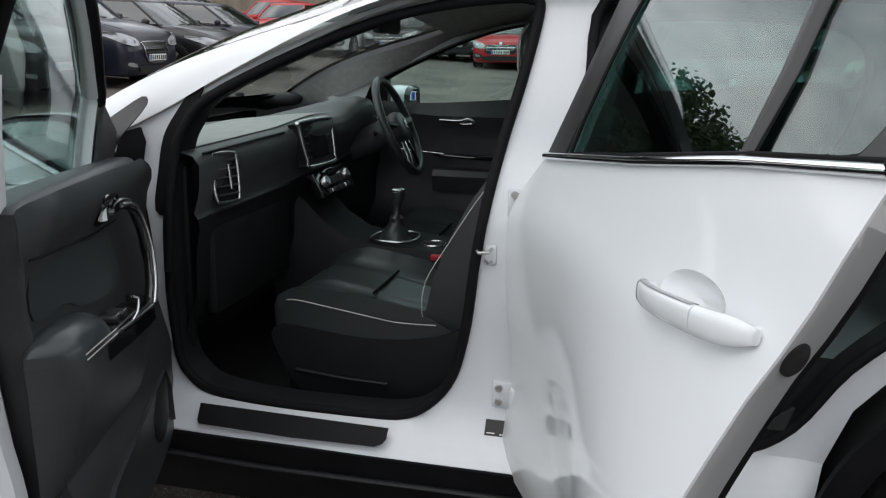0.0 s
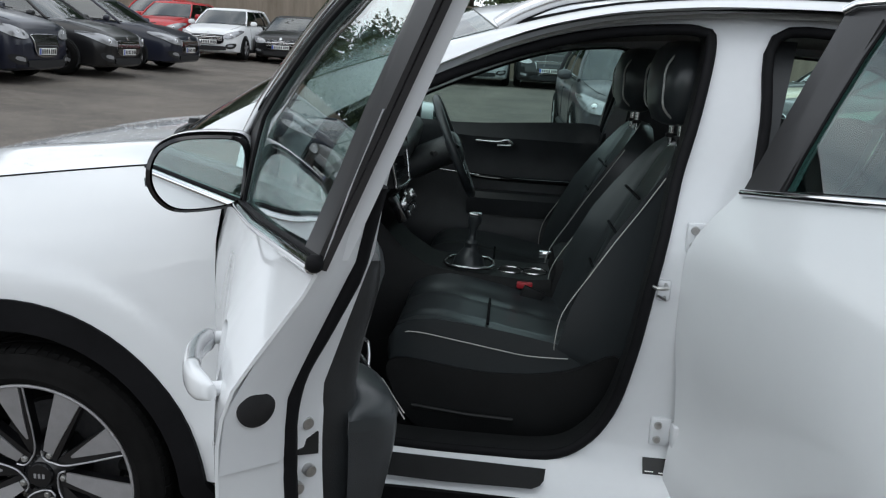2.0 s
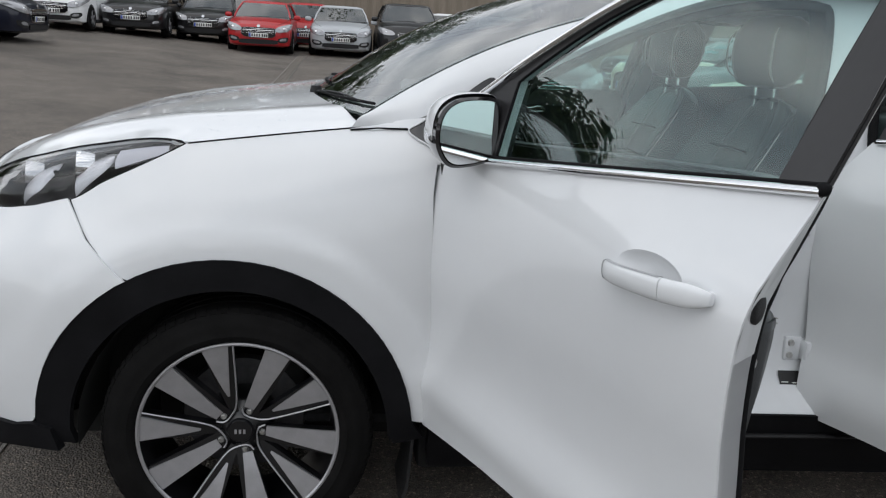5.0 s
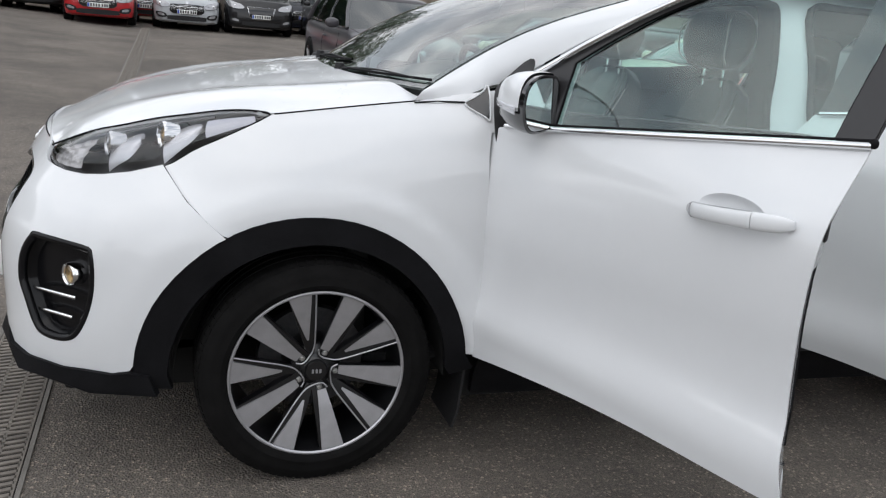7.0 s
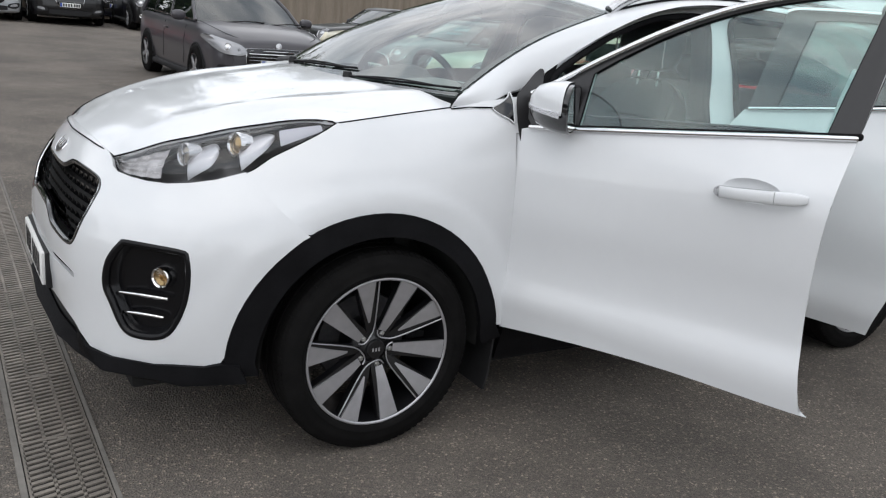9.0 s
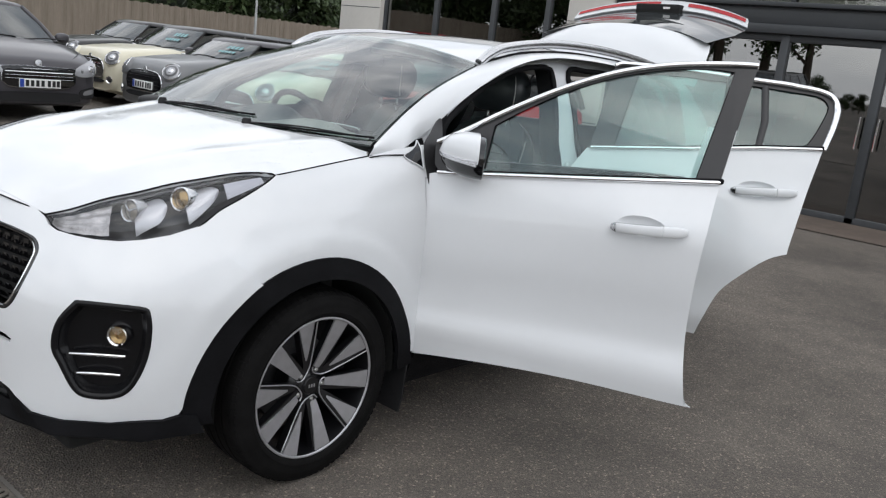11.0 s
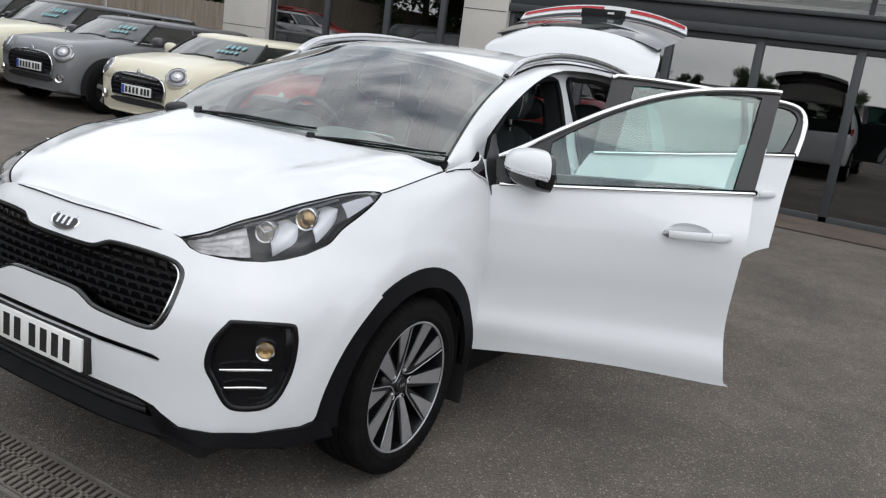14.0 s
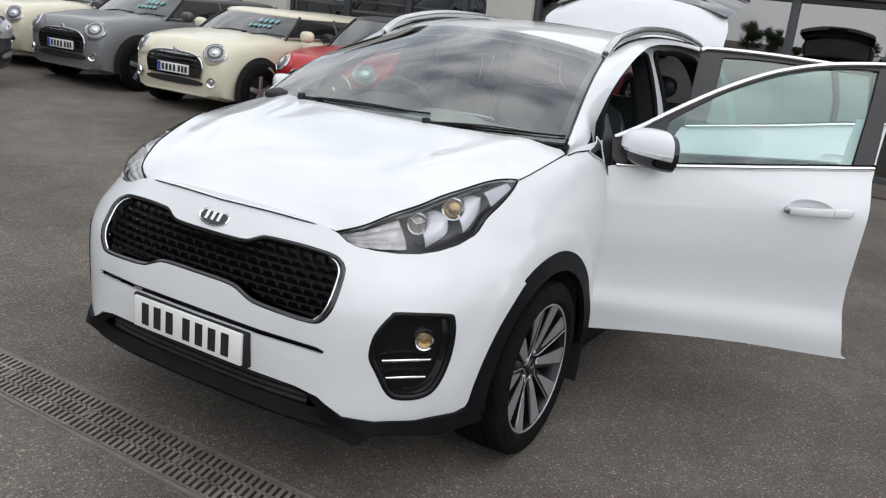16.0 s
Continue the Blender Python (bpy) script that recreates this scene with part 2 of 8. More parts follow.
def loft(name, rows, material, parent, label="", closed=False, cap=False, thick=0.0, sharp=40):
    """A skin over rows of points of equal count."""
    n, verts, faces = len(rows[0]), [], []
    for r in rows:
        verts += [Vector(p) for p in r]
    for i in range(len(rows) - 1):
        for j in range(n if closed else n - 1):
            k = (j + 1) % n
            faces.append((i * n + j, i * n + k, (i + 1) * n + k, (i + 1) * n + j))
    if cap:
        faces.append(tuple(range(n))[::-1])
        faces.append(tuple((len(rows) - 1) * n + j for j in range(n)))
    bm = bmesh.new()
    bv = [bm.verts.new(v) for v in verts]
    for t in faces:
        try:
            bm.faces.new([bv[i] for i in t])
        except ValueError:
            pass
    bmesh.ops.remove_doubles(bm, verts=bm.verts, dist=1e-5)
    bmesh.ops.recalc_face_normals(bm, faces=bm.faces)
    if thick:
        bmesh.ops.solidify(bm, geom=list(bm.faces), thickness=thick)
    return part(name, bm, material, parent, label, sharp=sharp)


def tube(name, path, r, material, parent, label="", sides=8, flat=1.0, up=(0, 0, 1), closed=False, taper=None):
    """A round or flattened bar along a path."""
    P = [Vector(p) for p in path]
    rows, up = [], Vector(up)
    for i, p in enumerate(P):
        a = P[i - 1] if (i > 0 or closed) else p
        b = P[(i + 1) % len(P)] if (i + 1 < len(P) or closed) else p
        d = (b - a).normalized()
        s = d.cross(up)
        s = s.normalized() if s.length > 1e-4 else d.orthogonal().normalized()
        u = s.cross(d)
        k = taper(i / (len(P) - 1)) if taper else 1.0
        rows.append([p + (s * math.cos(q) * r + u * math.sin(q) * r * flat) * k for q in (math.tau * j / sides for j in range(sides))])
    if closed:
        rows.append(rows[0])
    return loft(name, rows, material, parent, label, closed=True, cap=not closed, sharp=60)


def lathe(bm, prof, axis_m, seg=64):
    """Turn a profile of (radius, height) about z, into bm, placed by axis_m."""
    rings = [[bm.verts.new(axis_m @ Vector((r * math.cos(a), r * math.sin(a), h))) for a in (math.tau * k / seg for k in range(seg))] for r, h in prof]
    for a, b in zip(rings, rings[1:]):
        for k in range(seg):
            bm.faces.new((a[k], a[(k + 1) % seg], b[(k + 1) % seg], b[k]))
    return rings


def box(bm, lo, hi, m=None, bevel=0.0):
    lo, hi = Vector(lo), Vector(hi)
    t = Matrix.Translation((lo + hi) / 2) @ Matrix.Diagonal((*(hi - lo), 1))
    g = bmesh.ops.create_cube(bm, size=1.0, matrix=(m @ t) if m else t)
    if bevel:
        es = list({e for v in g["verts"] for e in v.link_edges})
        bmesh.ops.bevel(bm, geom=es, offset=bevel, segments=2, affect="EDGES", profile=0.5)
    return bm


def boxed(name, lo, hi, material, parent, label="", m=None, bevel=0.004):
    return part(name, box(bmesh.new(), lo, hi, m, bevel), material, parent, label)


def blob(name, m, material, parent, label="", power=2.6, seg=24):
    """A rounded cushion: a superellipsoid in a unit frame, placed by m."""
    bm = bmesh.new()
    bmesh.ops.create_uvsphere(bm, u_segments=seg, v_segments=seg // 2, radius=1.0)
    for v in bm.verts:
        k = (abs(v.co.x) ** power + abs(v.co.y) ** power + abs(v.co.z) ** power) ** (1 / power)
        v.co /= max(k, 1e-6)
    bm.transform(m)
    return part(name, bm, material, parent, label, sharp=80)


def flat_text(name, body, size, m, material, parent, depth=0.001, label="", sx=1.0):
    cu = bpy.data.curves.new(name, "FONT")
    cu.body, cu.size, cu.extrude, cu.align_x, cu.align_y = body, size, depth, "CENTER", "CENTER"
    tmp = new(name, cu)
    me = bpy.data.meshes.new_from_object(tmp.evaluated_get(bpy.context.evaluated_depsgraph_get()))
    bpy.data.objects.remove(tmp)
    bpy.data.curves.remove(cu)
    me.transform(m @ Matrix.Diagonal((sx, 1, 1, 1)))
    me.materials.clear()
    me.materials.append(material)
    ob = new(name, me)
    ob.parent = parent
    if label:
        ob["label"] = label
    return ob


def pchip(xs, ys):
    """A smooth curve through a table, with no overshoot."""
    x, y = np.array(xs, float), np.array(ys, float)
    h, d = np.diff(x), np.diff(y) / np.diff(x)
    m = np.zeros_like(y)
    m[0], m[-1] = d[0], d[-1]
    for i in range(1, len(x) - 1):
        m[i] = 0 if d[i - 1] * d[i] <= 0 else 2 * d[i - 1] * d[i] / (d[i - 1] + d[i])

    def at(v):
        if v <= x[0]:
            return float(y[0] + m[0] * (v - x[0]))
        if v >= x[-1]:
            return float(y[-1] + m[-1] * (v - x[-1]))
        i = int(np.searchsorted(x, v, "right")) - 1
        t = (v - x[i]) / h[i]
        return float((2 * t ** 3 - 3 * t * t + 1) * y[i] + (t ** 3 - 2 * t * t + t) * h[i] * m[i] + (3 * t * t - 2 * t ** 3) * y[i + 1] + (t ** 3 - t * t) * h[i] * m[i + 1])

    return at


# ---- ground ----
def asphalt():
    m = mat("worn_asphalt", (0.05, 0.05, 0.05), 0.85)
    nodes, links = m.node_tree.nodes, m.node_tree.links
    bs = nodes["Principled BSDF"]
    co = nodes["Texture Coordinate"].outputs["Object"]
    big, mid, fine = (nodes.new("ShaderNodeTexNoise") for _ in range(3))
    for n, sc, d in ((big, 0.7, 6), (mid, 5.0, 7), (fine, 210.0, 3)):
        n.inputs["Scale"].default_value, n.inputs["Detail"].default_value = sc, d
        links.new(co, n.inputs["Vector"])
    vo = nodes.new("ShaderNodeTexVoronoi")
    vo.inputs["Scale"].default_value = 135.0
    links.new(co, vo.inputs["Vector"])
    base = nodes.new("ShaderNodeValToRGB")
    base.color_ramp.elements[0].position, base.color_ramp.elements[0].color = 0.34, (0.117, 0.104, 0.092, 1)
    base.color_ramp.elements[1].position, base.color_ramp.elements[1].color = 0.66, (0.200, 0.177, 0.155, 1)
    links.new(big.outputs["Fac"], base.inputs["Fac"])
    mx = nodes.new("ShaderNodeMix")
    mx.data_type, mx.blend_type = "RGBA", "MULTIPLY"
    mx.inputs[0].default_value = 0.8
    r2 = nodes.new("ShaderNodeValToRGB")
    r2.color_ramp.elements[0].position, r2.color_ramp.elements[0].color = 0.30, (0.82, 0.82, 0.82, 1)
    r2.color_ramp.elements[1].position, r2.color_ramp.elements[1].color = 0.72, (1.18, 1.17, 1.15, 1)
    links.new(mid.outputs["Fac"], r2.inputs["Fac"])
    links.new(base.outputs["Color"], mx.inputs[6])
    links.new(r2.outputs["Color"], mx.inputs[7])
    m2 = nodes.new("ShaderNodeMix")
    m2.data_type, m2.blend_type = "RGBA", "MULTIPLY"
    m2.inputs[0].default_value = 1.0
    r3 = nodes.new("ShaderNodeValToRGB")
    r3.color_ramp.elements[0].position, r3.color_ramp.elements[0].color = 0.36, (0.62, 0.62, 0.62, 1)
    r3.color_ramp.elements[1].position, r3.color_ramp.elements[1].color = 0.68, (1.40, 1.38, 1.34, 1)
    links.new(fine.outputs["Fac"], r3.inputs["Fac"])
    links.new(mx.outputs[2], m2.inputs[6])
    links.new(r3.outputs["Color"], m2.inputs[7])
    m3, sp, r4 = nodes.new("ShaderNodeMix"), nodes.new("ShaderNodeSeparateColor"), nodes.new("ShaderNodeValToRGB")
    m3.data_type, m3.blend_type = "RGBA", "MULTIPLY"
    m3.inputs[0].default_value = 1.0
    links.new(vo.outputs["Color"], sp.inputs["Color"])
    r4.color_ramp.elements[0].position, r4.color_ramp.elements[0].color = 0.0, (0.62, 0.62, 0.62, 1)
    r4.color_ramp.elements[1].position, r4.color_ramp.elements[1].color = 1.0, (2.1, 2.02, 1.9, 1)
    el = r4.color_ramp.elements.new(0.90)
    el.color = (1.0, 1.0, 1.0, 1)
    links.new(sp.outputs[0], r4.inputs["Fac"])
    links.new(m2.outputs[2], m3.inputs[6])
    links.new(r4.outputs["Color"], m3.inputs[7])
    links.new(m3.outputs[2], bs.inputs["Base Color"])
    bp = nodes.new("ShaderNodeBump")
    bp.inputs["Distance"].default_value = 0.006
    links.new(vo.outputs["Distance"], bp.inputs["Height"])
    links.new(bp.outputs["Normal"], bs.inputs["Normal"])
    return m


ASPHALT = asphalt()


def ease(v, a, b):
    t = min(1, max(0, (v - a) / (b - a)))
    return t * t * (3 - 2 * t)


def rise(x, y):
    """The yard climbs gently towards the fence and towards the far end of the drive."""
    sp = lambda v, k: math.log1p(math.exp(min(v / k, 40))) * k
    left = 0.065 * sp(-max(x, -12) - 1.5, 0.6) * ease(y, 1, 9)
    return 0.0175 * sp(min(y, 32) - 1.2, 0.6) * (1 - 0.35 * ease(x, 4.0, 9.0)) + left


ground_v, ground_f = [], []
GX = [-400, -150, -60, -30, -18, -12] + [-9 + 0.75 * i for i in range(33)] + [18, 25, 40, 80, 200, 400]
GY = [-400, -120, -50, -25, -15] + [-9 + 0.75 * i for i in range(57)] + [36, 45, 60, 100, 200, 400]
for gy in GY:
    for gx in GX:
        ground_v.append((gx, gy, rise(max(gx, -30), min(gy, 45))))
for j in range(len(GY) - 1):
    for i in range(len(GX) - 1):
        a = j * len(GX) + i
        ground_f.append((a, a + 1, a + 1 + len(GX), a + len(GX)))
tagged(mesh_ob("ground", ground_v, ground_f, ASPHALT), "worn grey asphalt yard climbing towards the fence", "ground", kind="structure")

# ---- the white car: surfaces ----
PLAN = spline([(-0.914, 0), (-0.911, -0.2), (-0.897, -0.38), (-0.864, -0.55), (-0.795, -0.69), (-0.69, -0.795), (-0.56, -0.866), (-0.40, -0.908), (-0.2, -0.928), (0, -0.934),
               (0.5, -0.935), (1.0, -0.935), (1.6, -0.935), (2.2, -0.935), (2.7, -0.93), (3.05, -0.905), (3.3, -0.84), (3.47, -0.68), (3.53, -0.4), (3.54, 0)], 10)
PLAN_S = np.concatenate([[0], np.cumsum([np.linalg.norm(b - a) for a, b in zip(PLAN, PLAN[1:])])])
PX, PY = np.array([p[0] for p in PLAN]), np.array([p[1] for p in PLAN])


def s_of(x):
    """The way along the plan curve to a place x on the near side."""
    k = int(PX.size * 0.9)
    return float(np.interp(x, PX[: k], PLAN_S[: k]))


# inward offsets by height, at stations along the plan curve
STATIONS = [
    (0.0, pchip([0.18, 0.24, 0.30, 0.45, 0.55, 0.70, 0.80, 0.88, 0.95, 1.0], [0.06, 0.015, 0.01, 0.02, 0.012, 0.022, 0.055, 0.098, 0.152, 0.22])),
    (s_of(-0.83), pchip([0.18, 0.24, 0.30, 0.45, 0.60, 0.70, 0.80, 0.86, 0.91, 1.0], [0.06, 0.015, 0.012, 0.012, 0.008, 0.015, 0.06, 0.11, 0.15, 0.26])),
    (s_of(-0.66), pchip([0.18, 0.26, 0.36, 0.5, 0.65, 0.75, 0.85, 0.93, 1.01, 1.06], [0.06, 0.03, 0.012, 0.0, 0.0, 0.018, 0.085, 0.14, 0.20, 0.26])),
    (s_of(-0.42), pchip([0.18, 0.26, 0.36, 0.5, 0.70, 0.80, 0.90, 0.97, 1.06, 1.12], [0.05, 0.025, 0.008, 0.0, 0.0, 0.02, 0.085, 0.135, 0.20, 0.26])),
    (s_of(-0.15), pchip([0.18, 0.26, 0.36, 0.6, 0.82, 0.92, 1.0, 1.08, 1.14], [0.05, 0.02, 0.0, 0.0, 0.005, 0.03, 0.075, 0.135, 0.20])),
    (s_of(0.28), pchip([0.18, 0.26, 0.36, 0.6, 0.82, 0.94, 1.04, 1.10, 1.15, 1.2], [0.05, 0.03, 0.008, 0.0, 0.004, 0.018, 0.052, 0.09, 0.138, 0.17])),
    (s_of(0.55), pchip([0.18, 0.26, 0.36, 0.42, 0.50, 0.58, 0.68, 0.82, 0.94, 1.04, 1.12, 1.2, 1.3, 1.4, 1.5, 1.58, 1.65], [0.06, 0.05, 0.012, 0.000, 0.002, 0.015, 0.012, 0.000, 0.004, 0.022, 0.044, 0.058, 0.082, 0.117, 0.157, 0.197, 0.237])),
    (s_of(1.5), pchip([0.18, 0.26, 0.36, 0.44, 0.54, 0.62, 0.72, 0.84, 0.95, 1.04, 1.12, 1.2, 1.3, 1.4, 1.5, 1.58, 1.65], [0.06, 0.05, 0.012, -0.004, -0.002, 0.010, 0.006, -0.008, -0.013, -0.012, 0.012, 0.048, 0.078, 0.114, 0.154, 0.194, 0.234])),
    (s_of(2.5), pchip([0.18, 0.26, 0.36, 0.5, 0.62, 0.72, 0.84, 0.95, 1.04, 1.12, 1.2, 1.3, 1.4, 1.5, 1.58, 1.65], [0.06, 0.04, 0.01, -0.006, -0.008, -0.010, -0.013, -0.013, -0.010, 0.008, 0.030, 0.066, 0.106, 0.150, 0.192, 0.232])),
    (float(PLAN_S[-1]), pchip([0.18, 0.3, 0.5, 0.8, 0.95, 1.1, 1.3, 1.6], [0.06, 0.02, 0.0, 0.01, 0.05, 0.08, 0.16, 0.36])),
]


def shell(s, z, off=0.0):
    """A place on the body's lower skin: s along the plan from the nose, z the height."""
    x, y = float(np.interp(s, PLAN_S, PX)), float(np.interp(s, PLAN_S, PY))
    e = 0.02
    dx = float(np.interp(s + e, PLAN_S, PX) - np.interp(s - e, PLAN_S, PX))
    dy = float(np.interp(s + e, PLAN_S, PY) - np.interp(s - e, PLAN_S, PY))
    L = math.hypot(dx, dy) or 1.0
    nx, ny = -dy / L, dx / L
    if s < e:
        nx, ny = 1.0, 0.0
    i = 0
    while i < len(STATIONS) - 2 and s > STATIONS[i + 1][0]:
        i += 1
    (s0, f0), (s1, f1) = STATIONS[i], STATIONS[i + 1]
    t = min(1, max(0, (s - s0) / (s1 - s0)))
    a, b = f0(z), f1(z)
    if i and s1 < STATIONS[5][0] + 0.01:
        # glide on through the stations of the nose and fender
        m0 = (b - STATIONS[i - 1][1](z)) / (s1 - STATIONS[i - 1][0]) * (s1 - s0)
        m1 = (STATIONS[i + 2][1](z) - a) / (STATIONS[i + 2][0] - s0) * (s1 - s0)
        d = a + t * (m0 + t * (3 * (b - a) - 2 * m0 - m1 + t * (2 * (a - b) + m0 + m1))) + off
    else:
        t = t * t * (3 - 2 * t)
        d = a * (1 - t) + b * t + off
    return (x + nx * d, y + ny * d, z)


def flank(x, z, off=0.0):
    """A place on the near side by x and z."""
    return shell(s_of(x), z, off)


def far(fn):
    return lambda u, v: (lambda p: (p[0], -p[1], p[2]))(fn(u, v))


car = thing("car", (0, 0, 0), "white family SUV with open doors and raised tailgate on asphalt", "car")


def both(name, outline, fn, material, parent, **k):
    """A panel and its mirror on the far side."""
    a = panel(name, outline, fn, material, parent, flip=False, **k)
    b = panel(name, outline, far(fn), material, parent, flip=True, **k)
    return a, b


def sz(pts):
    return [(s_of(x), z) for x, z in pts]


# wheel arch edges
def arc(cx, cz, r, a0, a1, n, rz=1.0):
    return [(cx + r * math.cos(radians(a)), cz + r * rz * math.sin(radians(a))) for a in np.linspace(a0, a1, n)]


ARCH_F = arc(-0.030, 0.345, 0.477, 175, 6, 30)
ARCH_F_IN = arc(-0.018, 0.345, 0.400, 178, 2, 30)
ARCH_R = arc(2.67, 0.345, 0.465, 176, 4, 30)
ARCH_R_IN = arc(2.67, 0.345, 0.395, 178, 2, 30)

def flared(s, z):
    """The skin about the front arch, swelling to a soft edge round the wheel."""
    r = math.hypot(float(np.interp(s, PLAN_S, PX)) + 0.030, z - 0.345)
    return -0.0075 * (1 - ease(r, 0.540, 0.585)) * ease(z, 0.40, 0.60)


# front fender
SEAM_A = [(-0.445, 0.925), (-0.37, 0.845), (-0.315, 0.800), (-0.266, 0.7575)]
HL_EDGE = [(-0.445, 0.925), (-0.36, 0.972), (-0.28, 1.010), (-0.20, 1.050), (-0.148, 1.078)]
FEND = spline(HL_EDGE, 4)[::1] + spline([(-0.14, 1.081), (0.06, 1.110), (0.262, 1.137), (0.40, 1.150)], 6)[0:] + [(0.455, 1.125), (0.475, 1.07)] + spline([(0.468, 1.0), (0.472, 0.85), (0.482, 0.68), (0.498, 0.50), (0.512, 0.388)], 5) + [(0.475, 0.392)]
arch_top = [p for p in ARCH_F[::-1] if p[0] > -0.256]
FEND += arch_top + [(-0.260, 0.7605)] + spline(SEAM_A[::-1], 4)[1:-1]
both("fender", sz(FEND), lambda s_, z: shell(s_, z, flared(s_, z)), PAINT, car, step=0.022)
# arch cladding
CLADF = ARCH_F + [(0.475, 0.35), (0.40, 0.33)] + ARCH_F_IN[::-1] + [(-0.405, 0.318), (-0.5, 0.318)]
both("arch_trim", sz(CLADF), lambda s, z: shell(s, z, -0.014), CLAD, car, step=0.03, thick=0.02, label="dark textured plastic wheel arch trim")
CLADR = ARCH_R + [(3.14, 0.33), (3.06, 0.33)] + ARCH_R_IN[::-1] + [(2.27, 0.33), (2.20, 0.33)]
both("arch_trim", sz(CLADR), lambda s, z: shell(s, z, -0.010), CLAD, car, step=0.03, thick=0.02, label="dark textured plastic wheel arch trim")
# wheel wells
for cx in (-0.005, 2.67):
    for sg in (-1, 1):
        rows = []
        for a in np.linspace(-5, 185, 22):
            c, s_ = math.cos(radians(a)), math.sin(radians(a))
            rows.append([(cx + 0.398 * c, sg * y, max(0.2, 0.345 + 0.398 * s_)) for y in (0.905, 0.8, 0.62, 0.60)] + [(cx + 0.05 * c, sg * 0.60, 0.345 + 0.05 * s_)])
        loft("wheel_well", rows, DARK, car, "black inner wheel arch liner")


# ---- front bumper with its openings ----
def mirrored(pts):
    """A closed loop about the middle line from its half, given from top centre down to bottom centre."""
    return [(u, v) for u, v in pts] + [(-u, v) for u, v in reversed(pts) if abs(u) > 1e-6]


def nose(u, v, off=0.0):
    p = shell(abs(u), v, off)
    return p if u >= 0 else (p[0], -p[1], p[2])


def sn(y, z):
    """The way along the plan to a place y across the nose."""
    k = int(np.argmin(np.abs(PX + 0.56)))
    return float(np.interp(-abs(y), PY[:k + 1][::-1], PLAN_S[:k + 1][::-1]))


S_AR = s_of(-0.47)
bump_half = [(0, 0.949), (0.15, 0.947), (0.30, 0.938), (0.43, 0.925), (0.505, 0.910), (0.55, 0.893), (0.60, 0.883), (0.68, 0.878), (0.77, 0.876), (0.86, 0.878), (0.94, 0.886), (1.03, 0.900)]
BUMP = bump_half + [(s_of(-0.445), 0.925)] + sz(SEAM_A[1:]) + sz([p for p in ARCH_F if p[0] < -0.274][::-1]) + [(s_of(-0.515), 0.370), (s_of(-0.56), 0.358), (0.86, 0.352), (0.72, 0.352), (0.62, 0.362), (0.56, 0.395), (0.53, 0.415), (0.45, 0.432), (0.2, 0.437), (0, 0.437)]
BUMP = mirrored(BUMP)
# grille: the tiger-nose opening
GRILLE_TOP = [(0, 0.842), (0.10, 0.842), (0.17, 0.845), (0.215, 0.862), (0.25, 0.868), (0.35, 0.868), (0.46, 0.862), (0.53, 0.852), (0.572, 0.828)]
GRILLE_BOT = [(0.578, 0.79), (0.565, 0.72), (0.535, 0.672), (0.49, 0.655), (0.36, 0.660), (0.26, 0.668), (0.215, 0.684), (0.17, 0.700), (0.10, 0.704), (0, 0.704)]
GRILLE = mirrored(spline(GRILLE_TOP + GRILLE_BOT, 3))
SF = 0.822  # fog lamp pocket, along the plan
FOGH = [(-0.130, 0.585), (-0.118, 0.655), (-0.075, 0.712), (-0.045, 0.724), (0.115, 0.716), (0.142, 0.695), (0.145, 0.62), (0.130, 0.545), (0.095, 0.475), (0.05, 0.448), (-0.025, 0.446), (-0.065, 0.466), (-0.105, 0.535)]
FOG = [(SF + u * 0.97, v - 0.006) for u, v in spline(FOGH, 4, closed=True)]
FOGM = [(-u, v) for u, v in FOG]
SLOT = mirrored([(0, 0.592), (0.3, 0.590), (0.52, 0.584), (0.545, 0.575), (0.54, 0.562), (0.3, 0.568), (0, 0.570)])
panel("front_bumper", BUMP, lambda u, v: nose(u, v, flared(abs(u), v)), PAINT, car, holes=[GRILLE, FOG, FOGM, SLOT], step=0.032, thick=0.012, flip=True)
panel("bumper_slot", [(u * 1.02, v) for u, v in mirrored([(0, 0.60), (0.55, 0.592), (0.555, 0.555), (0, 0.56)])], lambda u, v: nose(u, v, 0.02), DARK, car, step=0.05, flip=True)


def swept(name, loop, off, r, material, parent, label="", fn=nose, flat=1.0, sides=8):
    return tube(name, [fn(u, v, off) for u, v in loop], r, material, parent, label, sides=sides, closed=True, flat=flat)


def scale_loop(loop, k, c=None):
    P = np.array(loop)
    c = P.mean(0) if c is None else np.array(c)
    return [tuple(p) for p in c + (P - c) * k]


GC = (0, 0.765)
swept("grille_surround", scale_loop(GRILLE, 0.985, GC), 0.000, 0.012, GLOSS, car, "gloss black grille surround")
swept("grille_chrome", scale_loop(GRILLE, 0.955, GC), -0.001, 0.0045, CHROME, car, "bright chrome grille line")
panel("grille_back", scale_loop(GRILLE, 1.0, GC), lambda u, v: nose(u, v, 0.05), DARK, car, step=0.05, flip=True)
